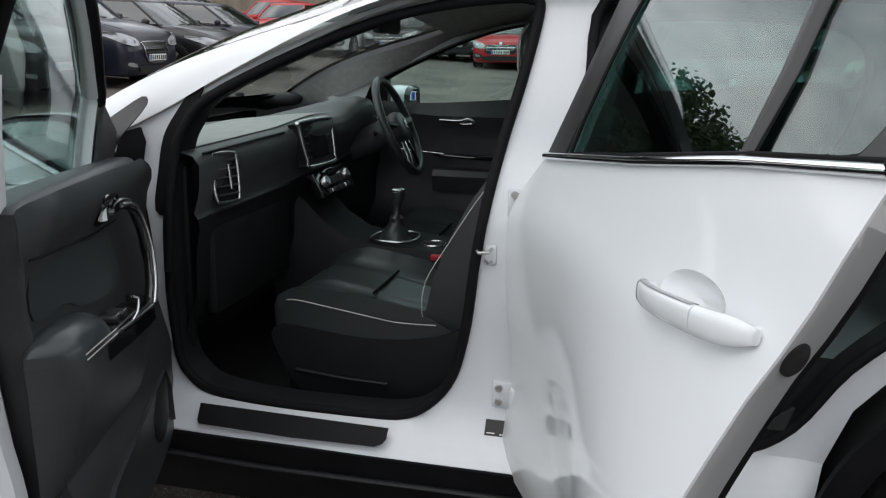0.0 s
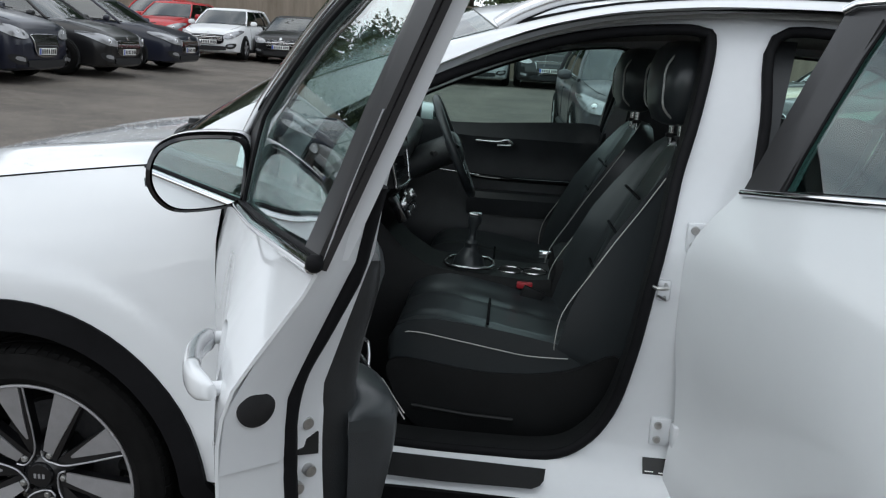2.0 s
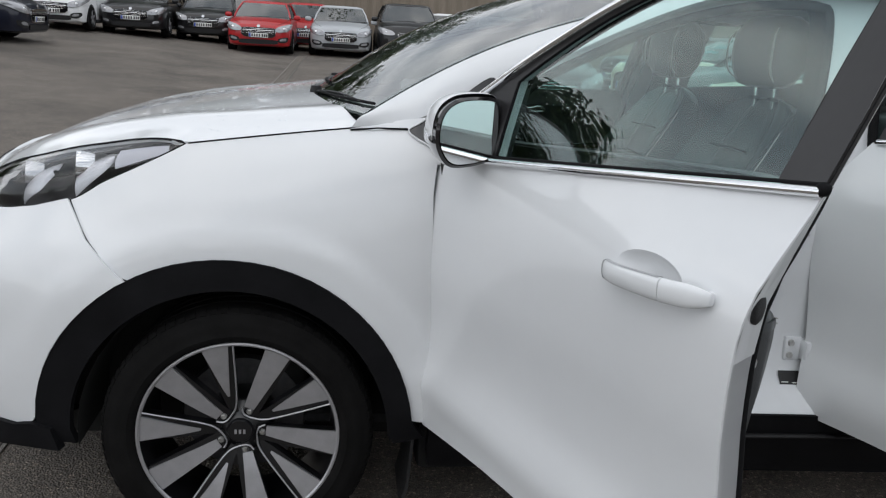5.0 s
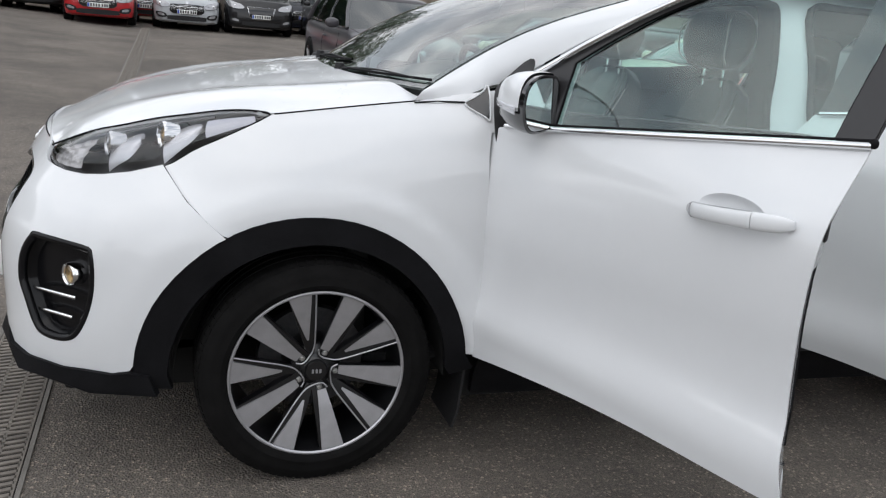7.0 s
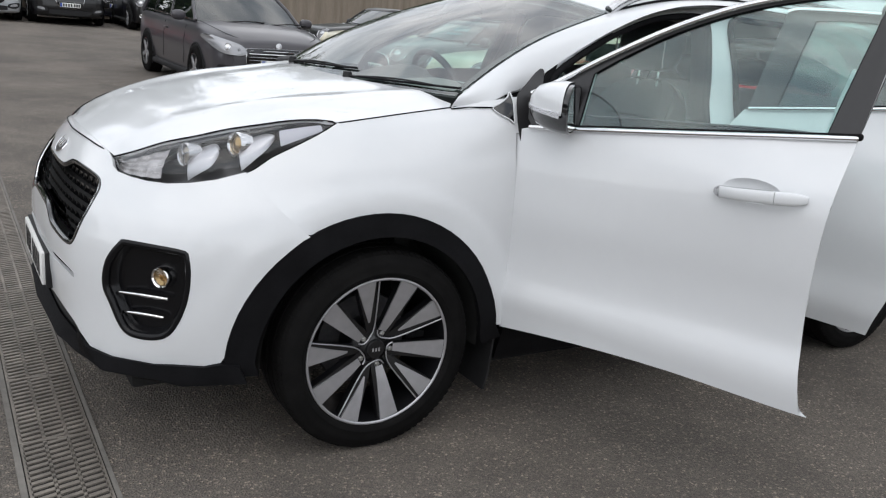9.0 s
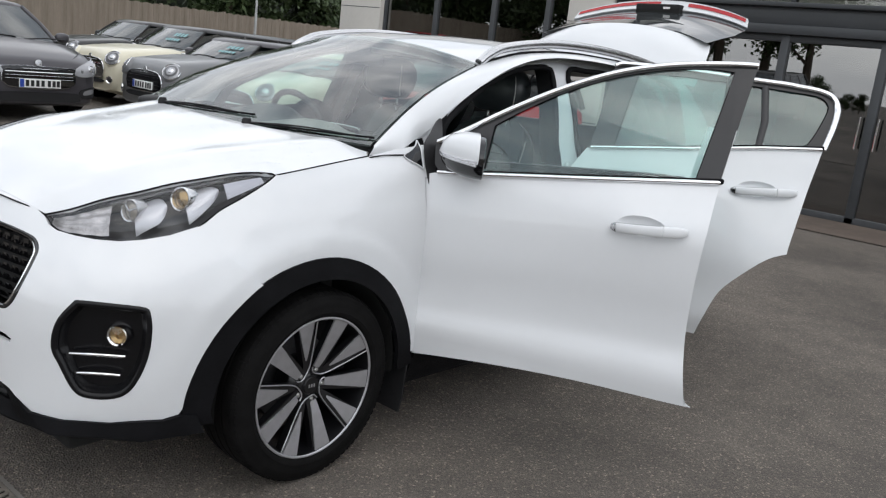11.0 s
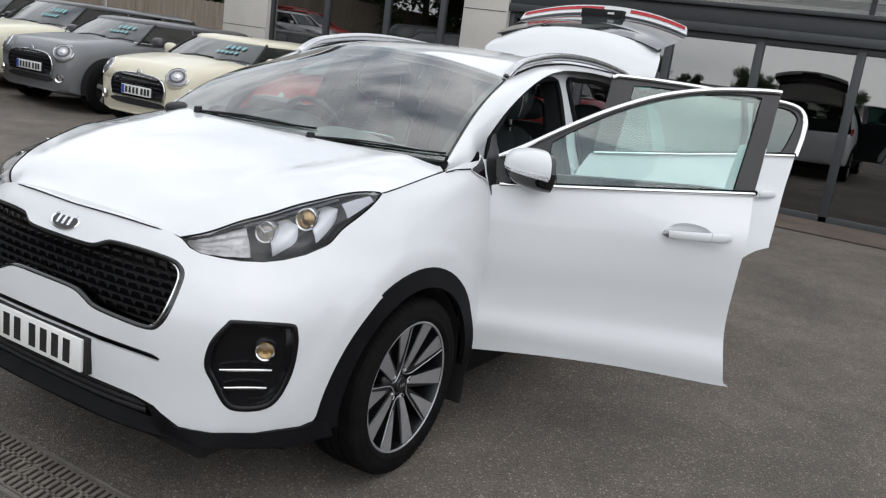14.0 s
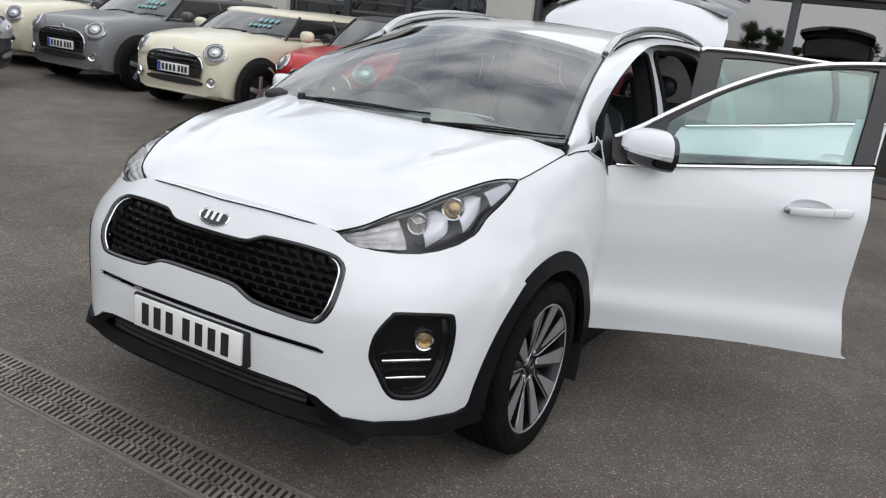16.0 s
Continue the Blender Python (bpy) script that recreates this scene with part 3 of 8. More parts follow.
# mesh of the grille: rows of hooded cells
gv, gf = [], []
row = 0
zz = 0.660
IN = scale_loop(GRILLE, 0.955, GC)
while zz < 0.87:
    uu = -0.57 + (0.025 if row % 2 else 0)
    while uu < 0.57:
        if inside(IN, uu, zz):
            b = len(gv)
            for du, dv, o in ((-0.020, -0.004, 0.022), (-0.012, 0.0095, 0.014), (0.012, 0.0095, 0.014), (0.020, -0.004, 0.022), (0.016, -0.009, 0.034), (-0.016, -0.009, 0.034),
                              (-0.013, 0.004, 0.020), (0.013, 0.004, 0.020)):
                gv.append(nose(uu + du * 1.22, zz + dv * 1.45, o * 1.1 - 0.004))
            gf += [(b, b + 6, b + 1), (b + 6, b + 7, b + 2, b + 1), (b + 7, b + 3, b + 2), (b, b + 5, b + 6), (b + 5, b + 4, b + 7, b + 6), (b + 4, b + 3, b + 7)]
        uu += 0.050
    zz, row = zz + 0.0245, row + 1
mesh_ob("grille_mesh", gv, gf, GLOSS, car, "black hooded honeycomb grille", smooth=False)
# emblem, plain oval with a bright rim
EM = Matrix.Translation(nose(0, 0.888, -0.014)) @ Matrix.Rotation(radians(-50), 4, "Y")
eb = bmesh.new()
lathe(eb, [(0.0001, 0.0), (0.062, 0.0), (0.066, 0.003), (0.070, 0.0), (0.068, -0.006)], EM @ Matrix.Diagonal((0.5, 1, 1, 1)), 40)
emblem = part("emblem", eb, CHROME, car, "oval badge with a dark field and bright rim")
eb = bmesh.new()
lathe(eb, [(0.0001, 0.0022), (0.060, 0.0016), (0.061, 0.0)], EM @ Matrix.Diagonal((0.5, 1, 1, 1)), 40)
part("emblem_field", eb, SATIN, emblem)
for dy in (-0.028, 0.0, 0.028):
    eb = bmesh.new()
    box(eb, (-0.016, dy - 0.007, 0.002), (0.016, dy + 0.007, 0.0045), EM, 0.001)
    part("emblem_bar", eb, CHROME, emblem)
# number plate with its characters as plain bars
plate = part("number_plate", box(bmesh.new(), (-0.932, -0.248, 0.452), (-0.919, 0.272, 0.563), None, 0.003), PLATE, car, "white front number plate with black bars")
boxed("plate_holder", (-0.921, -0.268, 0.445), (-0.87, 0.287, 0.568), BLACK, car)
for y in (0.2115, 0.1505, 0.0895, 0.0065, -0.0545, -0.1155, -0.1765):
    boxed("plate_bar", (-0.934, y - 0.017, 0.468), (-0.9315, y + 0.017, 0.547), INK, plate, bevel=0.0)
# lower lip and intake
LIPH = [(0, 0.437), (0.2, 0.437), (0.45, 0.432), (0.53, 0.415), (0.56, 0.395), (0.62, 0.362), (0.72, 0.352), (0.86, 0.352), (s_of(-0.56), 0.358), (s_of(-0.515), 0.370), (s_of(-0.46), 0.36), (s_of(-0.44), 0.303), (0.95, 0.303), (0.7, 0.308), (0.4, 0.312), (0, 0.316)]
INTK = mirrored([(0, 0.425), (0.44, 0.420), (0.50, 0.40), (0.535, 0.372), (0.50, 0.356), (0.3, 0.352), (0, 0.352)])
panel("bumper_lip", mirrored(LIPH), lambda u, v: nose(u, v, 0.030 - 0.032 * (1 - ease(v, 0.315, 0.342)) * (1 - 0.62 * ease(abs(u), 0.45, 0.70)) - 0.026 * ease(abs(u), 0.50, 0.62)), CLAD, car, holes=[INTK], step=0.03, thick=0.03, flip=True, label="dark plastic front lip")
panel("intake_back", scale_loop(INTK, 1.16), lambda u, v: nose(u, v, 0.06), DARK, car, step=0.05, flip=True)
for zz in (0.372, 0.392, 0.412):
    tube("intake_slat", [nose(u, zz, 0.02) for u in np.linspace(-0.48, 0.48, 24)], 0.006, BLACK, car, flat=1.6)
tube("lip_edge", [nose(u, 0.325 - 0.013 * abs(u / 0.95) ** 1.3, -0.001) for u in np.linspace(-0.98, 0.98, 60)], 0.010, CLAD, car)
loft("undertray", [[nose(u, 0.315 - 0.010 * abs(u / 0.98) - dz, o + 0.004) for u in np.linspace(-0.98, 0.98, 49)] for o, dz in ((0.0, 0.0), (0.04, 0.008), (0.10, 0.016), (0.20, 0.024), (0.32, 0.028))], CLAD, car, "black undertray behind the lip")
FOGB = mat("fog_surround_black", (0.006, 0.006, 0.007), 0.22, spec=0.25)
# fog lamp pockets
for sg in (1, -1):
    def pocket(u, v, off=0.0, sg=sg):
        p = shell(u, v, off)
        return (p[0], sg * p[1], p[2])
    tube("fog_surround", [pocket(u, v, -0.003) for u, v in FOG], 0.012, FOGB, car, "gloss black fog lamp surround", closed=True, up=(-0.8, -0.6 * sg, 0.05))
    rows = []
    for k, off in ((1.0, 0.0), (0.94, 0.012), (0.86, 0.030), (0.5, 0.036), (0.02, 0.036)):
        rows.append([pocket(u, v, off) for u, v in scale_loop(FOG, k)])
    fb = loft("fog_pocket", rows, FOGB, car, "gloss black recessed fog lamp pocket", closed=True)
    fc = Vector(pocket(SF + 0.052, 0.621, 0.020))
    ax = (Vector(pocket(SF + 0.045, 0.628, -0.2)) - fc).normalized()
    ax = (ax + Vector((-0.6, 0, 0.0))).normalized()
    fm = Matrix.Translation(fc) @ ax.to_track_quat("Z", "Y").to_matrix().to_4x4()
    b_ = bmesh.new()
    lathe(b_, [(0.024, -0.02), (0.026, 0.004), (0.030, 0.008), (0.033, 0.003), (0.034, -0.03)], fm, 32)
    fog = part("fog_lamp", b_, CHROME, car, "round fog lamp with chrome ring")
    b_ = bmesh.new()
    lathe(b_, [(0.0001, -0.014), (0.010, -0.014), (0.013, -0.006), (0.0245, 0.0)], fm, 24)
    part("reflector", b_, AMBER, fog)
    b_ = bmesh.new()
    lathe(b_, [(0.0001, 0.009), (0.014, 0.007), (0.026, 0.002)], fm, 24)
    ob = part("lens", b_, LENS, fog)
    ob.visible_shadow = False
    for zz, u0, u1 in ((0.558, -0.088, 0.075), (0.499, -0.070, 0.062)):
        tube("fog_strip", [pocket(SF + u, zz + 0.006 * math.sin(3 * (u - u0) / (u1 - u0)), 0.012 - 0.006 * math.sin(3.1 * (u - u0) / (u1 - u0))) for u in np.linspace(u0, u1, 12)], 0.0055, CHROME, car, "thin chrome strip")

# ---- hood ----
HOOD_C = pchip([-0.80, -0.75, -0.68, -0.55, -0.3, 0.0, 0.2, 0.5], [0.938, 0.958, 0.990, 1.046, 1.106, 1.155, 1.182, 1.21])
HOOD_EY = pchip([-0.80, -0.715, -0.69, -0.533, -0.351, -0.20, -0.15, 0.262, 0.5], [0.44, 0.46, 0.535, 0.63, 0.70, 0.765, 0.797, 0.80, 0.80])
HOOD_EZ = pchip([-0.80, -0.715, -0.69, -0.533, -0.351, -0.20, -0.15, 0.262, 0.5], [0.905, 0.918, 0.945, 1.010, 1.058, 1.082, 1.082, 1.138, 1.165])


def hood_at(x, y):
    t = min(1.25, abs(y) / HOOD_EY(x))
    zc, ze = HOOD_C(x), HOOD_EZ(x)
    k = t ** 2.9
    ridge = 0.012 * math.exp(-((abs(y) - 0.42 - 0.22 * (x + 0.7)) / 0.07) ** 2) * min(1, max(0, (x + 0.8) / 0.4))
    return (x, y, zc * (1 - k) + ze * k + ridge)


hood_half = spline([(-0.792, 0), (-0.785, 0.15), (-0.768, 0.30), (-0.742, 0.41), (-0.732, 0.444)], 4) + spline([(-0.69, 0.530), (-0.533, 0.626), (-0.351, 0.696), (-0.20, 0.755), (-0.15, 0.79), (0.06, 0.797), (0.262, 0.797)], 4) + spline([(0.286, 0.768), (0.262, 0.70), (0.205, 0.5), (0.152, 0.25), (0.138, 0)], 5)
hood_loop = [(x, -y) for x, y in hood_half] + [(x, y) for x, y in reversed(hood_half) if y > 1e-6]
panel("hood", hood_loop, hood_at, PAINT, car, step=0.04, thick=0.01, flip=False)
# ---- headlights ----
low = [(0.478, 0.917), (0.55, 0.893), (0.60, 0.883), (0.68, 0.878), (0.77, 0.876), (0.86, 0.878), (0.94, 0.886), (1.03, 0.900), (s_of(-0.445), 0.923)] + sz(HL_EDGE[1:])
LOW3 = spline([shell(s, z, 0.004) for s, z in low], 6)
UP3 = spline([hood_at(x, -y) for x, y in ((-0.738, 0.446), (-0.69, 0.528), (-0.61, 0.584), (-0.533, 0.630), (-0.44, 0.664), (-0.351, 0.700), (-0.27, 0.73), (-0.20, 0.759), (-0.152, 0.792))], 8)


def resample(curve, n):
    P = np.array(curve)
    L = np.concatenate([[0], np.cumsum(np.linalg.norm(np.diff(P, axis=0), axis=1))])
    t = np.linspace(0, L[-1], n)
    return np.stack([np.interp(t, L, P[:, k]) for k in range(3)], 1)


LN = 28
LHOUSE = mat("lamp_housing_grey", (0.085, 0.085, 0.089), 0.30, var=0.2, scale=18)
PROJ = mat("projector_glass", (0.50, 0.46, 0.40), 0.12, metal=0.5, var=0.3, scale=40)
LBOWL = mat("lamp_bowl_silver", (0.66, 0.66, 0.69), 0.30, metal=0.5, var=0.04, scale=30)
LGREY = mat("lamp_silver_dull", (0.52, 0.50, 0.50), 0.30, metal=0.4, var=0.35, scale=30, bump=0.003, bscale=70)
LO, UPP = resample(LOW3, LN), resample(UP3, LN)


def lamp(a, b, depth):
    """A place in the lamp: a along it, b from the lower to the upper edge, depth behind the lens."""
    i = a * (LN - 1)
    k = int(min(LN - 2, i))
    t = i - k
    lo, hi = LO[k] * (1 - t) + LO[k + 1] * t, UPP[k] * (1 - t) + UPP[k + 1] * t
    p = lo * (1 - b) + hi * b
    out = np.array((-0.50, -0.62, 0.60))
    return p + out * (0.040 * math.sin(math.pi * b ** 0.75) * math.sin(math.pi * min(1, a * 1.02)) - depth)


for sg in (1, -1):
    def at(a, b, depth, sg=sg):
        p = lamp(a, b, depth)
        return Vector((p[0], sg * p[1], p[2]))
    loop = [at(a, 0, 0.0) for a in np.linspace(0, 1, 30)] + [at(a, 1, 0.0) for a in np.linspace(1, 0, 30)]
    head = loft("headlight", [[at(a, b, 0.105 * min(1, 4 * min(a, 1 - a) + 0.12)) for b in np.linspace(0, 1, 9)] for a in np.linspace(0, 1, LN)], LHOUSE, car, "swept clear-lens headlight with dark housing")
    rim_ = tube("lamp_gasket", loop, 0.0035, RUBBER, head, closed=True, sides=6)
    le = loft("lens", [[at(a, b, -0.001) for b in np.linspace(0, 1, 11)] for a in np.linspace(0, 1, LN)], LENS, head)
    le.visible_shadow = False
    fwd = Vector((-0.95, -0.28 * sg, 0.10)).normalized()
    for n_, (a0, a1, bc, r, col) in enumerate(((0.40, 0.525, 0.52, 0.034, PROJ), (0.595, 0.745, 0.54, 0.037, AMBER))):
        # a trumpet behind the ring, rounded off towards the rear
        half = lambda q: 0.34 * (1 - 0.22 * q) * math.sqrt(max(0.03, 1 - max(0.0, (q - 0.62) / 0.38) ** 2))
        deep = lambda q: 0.020 + 0.026 * (1 - q) ** 2
        bowl = loft("lamp_bowl", [[at(a0 + (a1 - a0) * q, bc + 0.05 * q + half(q) * w, deep(q) + 0.012 * w * w) for w in np.linspace(-1, 1, 9)] for q in np.linspace(0, 1, 13)], LBOWL, head, "silvered dotted lamp bowl", thick=0.002)
        dv_, df_ = [], []
        for i in range(6):
            for j in range(6):
                q, w = 0.36 + 0.50 * i / 5, -0.62 + 1.24 * j / 5
                p = at(a0 + (a1 - a0) * q, bc + 0.05 * q + half(q) * w, deep(q) + 0.012 * w * w - 0.0022)
                n0 = len(dv_)
                dv_ += [p + Vector((dx * 0.0017, 0, dz * 0.0017)) for dx, dz in ((-1, 0), (0, -1), (1, 0), (0, 1))] + [p + Vector((-0.0007, -0.0014 * sg, 0.0004))]
                df_ += [(n0 + k, n0 + (k + 1) % 4, n0 + 4) for k in range(4)]
        mesh_ob("lamp_dots", dv_, df_, LGREY, bowl)
        c = at(a0 + 0.012, bc, 0.0) + Vector((0.016, 0.050 * sg, -0.012))
        m_ = Matrix.Translation(c) @ fwd.to_track_quat("Z", "Y").to_matrix().to_4x4()
        b_ = bmesh.new()
        lathe(b_, [(r * 0.80, 0.004), (r * 0.88, 0.012), (r, 0.014), (r * 1.06, 0.008), (r * 1.06, -0.03)], m_, 28)
        part("lamp_ring", b_, CHROME if n_ else SATINCH, head)
        b_ = bmesh.new()
        lathe(b_, [(0.0001, 0.012), (r * 0.4, 0.010), (r * 0.82, 0.0)], m_, 24)
        part("projector", b_, col, head)
        if not n_:
            for k in range(3):
                q = math.tau * k / 3 + 0.5
                tube("projector_rib", [m_ @ Vector((0, 0, 0.014)), m_ @ Vector((r * 0.82 * math.cos(q), r * 0.82 * math.sin(q), 0.006))], 0.0028, SATINCH, head, sides=6)
    loft("indicator", [[at(a, b, 0.022 + 0.010 * math.sin(math.pi * (b - 0.1)) + 0.0022 * math.sin(26 * b + 9 * a) + 0.002 * math.sin(95 * a)) for b in np.linspace(0.13, 0.86, 26)] for a in np.linspace(0.05, 0.31, 24)], LGREY, head, "silvered faceted indicator chamber")
    tube("lamp_lid", [at(a, 0.90, 0.020) for a in np.linspace(0.30, 0.78, 14)], 0.006, LHOUSE, head, flat=0.6)
    loft("reflex", [[at(a, b, 0.010) for b in np.linspace(0.16, 0.66, 4)] for a in np.linspace(0.77, 0.94, 6)], mat("pale_reflex", (0.52, 0.52, 0.57), 0.3) if sg == 1 else bpy.data.materials["pale_reflex"], head, "pale side reflector")


# ---- glasshouse ----
FRAME_TOP = spline([(0.535, 1.203), (0.638, 1.260), (0.784, 1.352), (0.96, 1.450), (1.134, 1.525), (1.308, 1.571), (1.478, 1.594), (1.62, 1.603), (1.85, 1.605), (2.1, 1.597), (2.33, 1.583), (2.52, 1.572), (2.66, 1.550)], 6)
ROOF_C = pchip([0.9, 1.2, 1.6, 2.2, 2.7, 3.0, 3.2], [1.597, 1.645, 1.668, 1.662, 1.635, 1.60, 1.56])
ROOF_EY = pchip([0.9, 1.06, 1.5, 2.2, 2.9, 3.2], [0.63, 0.637, 0.635, 0.625, 0.60, 0.58])
ROOF_EZ = pchip([0.9, 1.06, 1.4, 1.8, 2.4, 2.9, 3.2], [1.47, 1.528, 1.605, 1.632, 1.62, 1.578, 1.53])


def roof_at(x, y, off=0.0):
    t = abs(y) / ROOF_EY(x)
    k = t ** 2.4
    return (x, y, ROOF_C(x) * (1 - k) + ROOF_EZ(x) * k + off)


def ws_at(u, v, off=0.0):
    """The windscreen: u across from -1 to 1, v from its foot to the roof."""
    au = abs(u)
    b = np.array((0.150 + 0.15 * au ** 2.2, 0.787 * u, 1.168 + 0.004 * au ** 2))
    t = np.array((0.955 + 0.10 * au ** 2.2, 0.638 * u, 1.612 - 0.084 * au ** 2.2))
    p = b * (1 - v) + t * v
    bow = 0.030 * math.sin(math.pi * v)
    return Vector((p[0] - bow * 0.5, p[1], p[2] + bow + off))


ws = loft("windscreen", [[ws_at(u, v) for u in np.linspace(-0.985, 0.985, 25)] for v in np.linspace(0.0, 0.99, 14)], GLASS_W, car, "laminated windscreen reflecting a cloudy sky")
ws.visible_shadow = False
WSB = mat("windscreen_frit", (0.006, 0.006, 0.007), 0.25)
loft("windscreen_band", [[ws_at(u, v, -0.006) for u in np.linspace(-0.985, 0.985, 25)] for v in (0.955, 0.975, 0.995)], WSB, car)
for sg in (-1, 1):
    loft("windscreen_band", [[ws_at(sg * u, v, -0.006) for u in (0.945, 0.965, 0.985)] for v in np.linspace(0, 0.99, 14)], WSB, car)
loft("windscreen_band", [[ws_at(u, v, -0.006) for u in np.linspace(-0.985, 0.985, 25)] for v in (0.0, 0.02, 0.04)], WSB, car)
# mirror pod
blob("mirror_pod", Matrix.Translation((0.93, 0, 1.545)) @ Matrix.Diagonal((0.05, 0.06, 0.03, 1)), BLACK, car)
b_ = bmesh.new()
box(b_, (0.955, -0.12, 1.475), (0.985, 0.12, 1.535), None, 0.012)
part("rear_view_mirror", b_, BLACK, car)
# roof skin
roof_half = [(0.955, 0)] + [(0.955 + 0.10 * au ** 2.2, 0.638 * au) for au in np.linspace(0.12, 1, 10)] + [(x, ROOF_EY(x)) for x in np.linspace(1.15, 3.12, 24)] + [(3.15, 0.4), (3.16, 0.0)]
panel("roof", [(x, -y) for x, y in roof_half] + [(x, y) for x, y in reversed(roof_half) if y > 1e-6], roof_at, PAINT, car, step=0.07, thick=0.02, flip=False)
panel("headlining", [(x, -y) for x, y in roof_half] + [(x, y) for x, y in reversed(roof_half) if y > 1e-6], lambda x, y: roof_at(x, y, -0.045), HEADLINE, car, step=0.12, thick=0.006)
# cant rail and screen pillar: from the windscreen and roof edge down to the door frame
EDGE_TOP = [tuple(ws_at(-1.0, v)) for v in np.linspace(0.0, 1.0, 12)] + [(x, -ROOF_EY(x), ROOF_EZ(x)) for x in np.linspace(1.16, 3.1, 22)]
EDGE_LOW = [flank(0.265, 1.139, 0.0), flank(0.34, 1.150, 0.002), flank(0.42, 1.165, 0.010), flank(0.48, 1.195, 0.045)] + [flank(x, z, 0.012 + 0.075 * (1 - ease(x, 0.60, 1.30))) for x, z in FRAME_TOP] + [flank(2.74, 1.50, 0.0), flank(2.86, 1.44, 0.0), (3.08, -0.735, 1.40)]


def along(curve, n):
    P = np.array(curve)
    L = np.concatenate([[0], np.cumsum(np.linalg.norm(np.diff(P, axis=0), axis=1))])
    t = np.linspace(0, L[-1], n)
    return np.stack([np.interp(t, L, P[:, k]) for k in range(3)], 1)


def pair_by_x(top, low, n):
    """Points of both edges with like x."""
    T, B = np.array(top), np.array(low)
    xs = np.linspace(0, 1, n)
    ta, ba = along(T, 200), along(B, 200)
    out = []
    for q in xs:
        out.append((ta[int(q * 199)], ba[int(q * 199)]))
    return out


for sg in (1, -1):
    rows = []
    for a, b in pair_by_x(EDGE_TOP, EDGE_LOW, 60):
        row_ = []
        for w in np.linspace(0, 1, 8):
            p = a * (1 - w) + b * w
            bul = 0.013 * math.sin(math.pi * w)
            row_.append((p[0], sg * (p[1] - bul * 0.75), p[2] + bul * 0.65))
        rows.append(row_)
    loft("cant_rail", rows, PAINT, car, "white roof side and screen pillar")
    # lining behind the pillar
    rows = []
    for a, b in pair_by_x(EDGE_TOP, EDGE_LOW, 40):
        rows.append([(p[0] + 0.01, sg * (p[1] + 0.035), p[2] - 0.02) for p in (a, a * 0.5 + b * 0.5, b)])
    loft("pillar_lining", rows, HEADLINE, car, "grey pillar lining")
    # roof rail
    rp = spline([(1.05, 0.632, 1.532), (1.12, 0.630, 1.575), (1.25, 0.628, 1.618), (1.6, 0.622, 1.664), (2.0, 0.616, 1.672), (2.4, 0.608, 1.655), (2.75, 0.598, 1.622), (2.90, 0.594, 1.585)], 6)
    tube("roof_rail", [(x, -sg * y, z) for x, y, z in rp], 0.020, SATINCH, car, "satin silver roof rail", flat=1.1, sides=10)
    # drip moulding
    tube("roof_seam", [(x, -sg * (ROOF_EY(x) - 0.004), ROOF_EZ(x) + 0.003) for x in np.linspace(1.08, 3.05, 24)], 0.006, RUBBER, car)

# cowl, wipers
loft("cowl", [[(0.150 + 0.15 * abs(u) ** 2.2 + dx, 0.775 * u, 1.160 + 0.012 * u * u + dz - (0.042 * abs(u) ** 5 if dx < 0.03 else 0.0)) for u in np.linspace(-1, 1, 25)] for dx, dz in ((0.06, 0.012), (0.0, -0.002), (-0.03, -0.012), (-0.09, -0.026))], BLACK, car, "black plastic scuttle below the windscreen")
for y0, y1, v1 in ((-0.20, -0.70, 0.055), (0.52, -0.12, 0.075)):
    a, b = ws_at(y0 / 0.787, 0.0, 0.008), ws_at(y1 / 0.787, v1 - 0.025, 0.010)
    wip = tube("wiper", [a.lerp(b, t) + Vector((0, 0, 0.010 * math.sin(math.pi * t))) for t in np.linspace(0, 1, 10)], 0.0050, BLACK, car, "black wiper arm and blade", flat=0.7, taper=lambda q: 1.25 - 0.6 * q)
    tube("blade", [ws_at((y0 * (1 - t) + (y1 - 0.06) * t) / 0.787, 0.008 + (v1 - 0.025) * t, 0.008) for t in np.linspace(0.12, 1.02, 12)], 0.0042, RUBBER, wip)
    b_ = bmesh.new()
    lathe(b_, [(0.0001, 0.02), (0.016, 0.018), (0.02, 0.0), (0.02, -0.02)], Matrix.Translation(a), 16)
    part("pivot", b_, BLACK, wip)
panel_gap = lambda nm, pts, r=0.0024: tube(nm, pts, r, RUBBER, car, sides=6)
panel("pillar_foot", [(0.262, 1.132), (0.40, 1.145), (0.452, 1.12), (0.475, 1.07), (0.492, 1.07), (0.495, 1.19), (0.44, 1.176), (0.36, 1.158), (0.30, 1.146)], lambda x, z: flank(x, z, 0.002), PAINT, car, step=0.03, thick=0.004)
panel("pillar_foot", [(0.262, 1.132), (0.40, 1.145), (0.452, 1.12), (0.475, 1.07), (0.492, 1.07), (0.495, 1.19), (0.44, 1.176), (0.36, 1.158), (0.30, 1.146)], far(lambda x, z: flank(x, z, 0.002)), PAINT, car, step=0.03, thick=0.004, flip=True)
for sg in (1, -1):
    mz = lambda pts: [(x, sg * y, z) for x, y, z in pts]
    panel_gap("panel_gap", mz([flank(x, z, -0.0005) for x, z in spline([(-0.14, 1.081), (0.06, 1.110), (0.262, 1.137)], 6)]))
    panel_gap("panel_gap", mz([shell(s, z, -0.001) for s, z in sz(spline(SEAM_A, 10))]), 0.0026)
    panel_gap("panel_gap", mz([flank(0.262, 1.137, -0.0005), hood_at(0.295, -0.775), hood_at(0.30, -0.76)]))
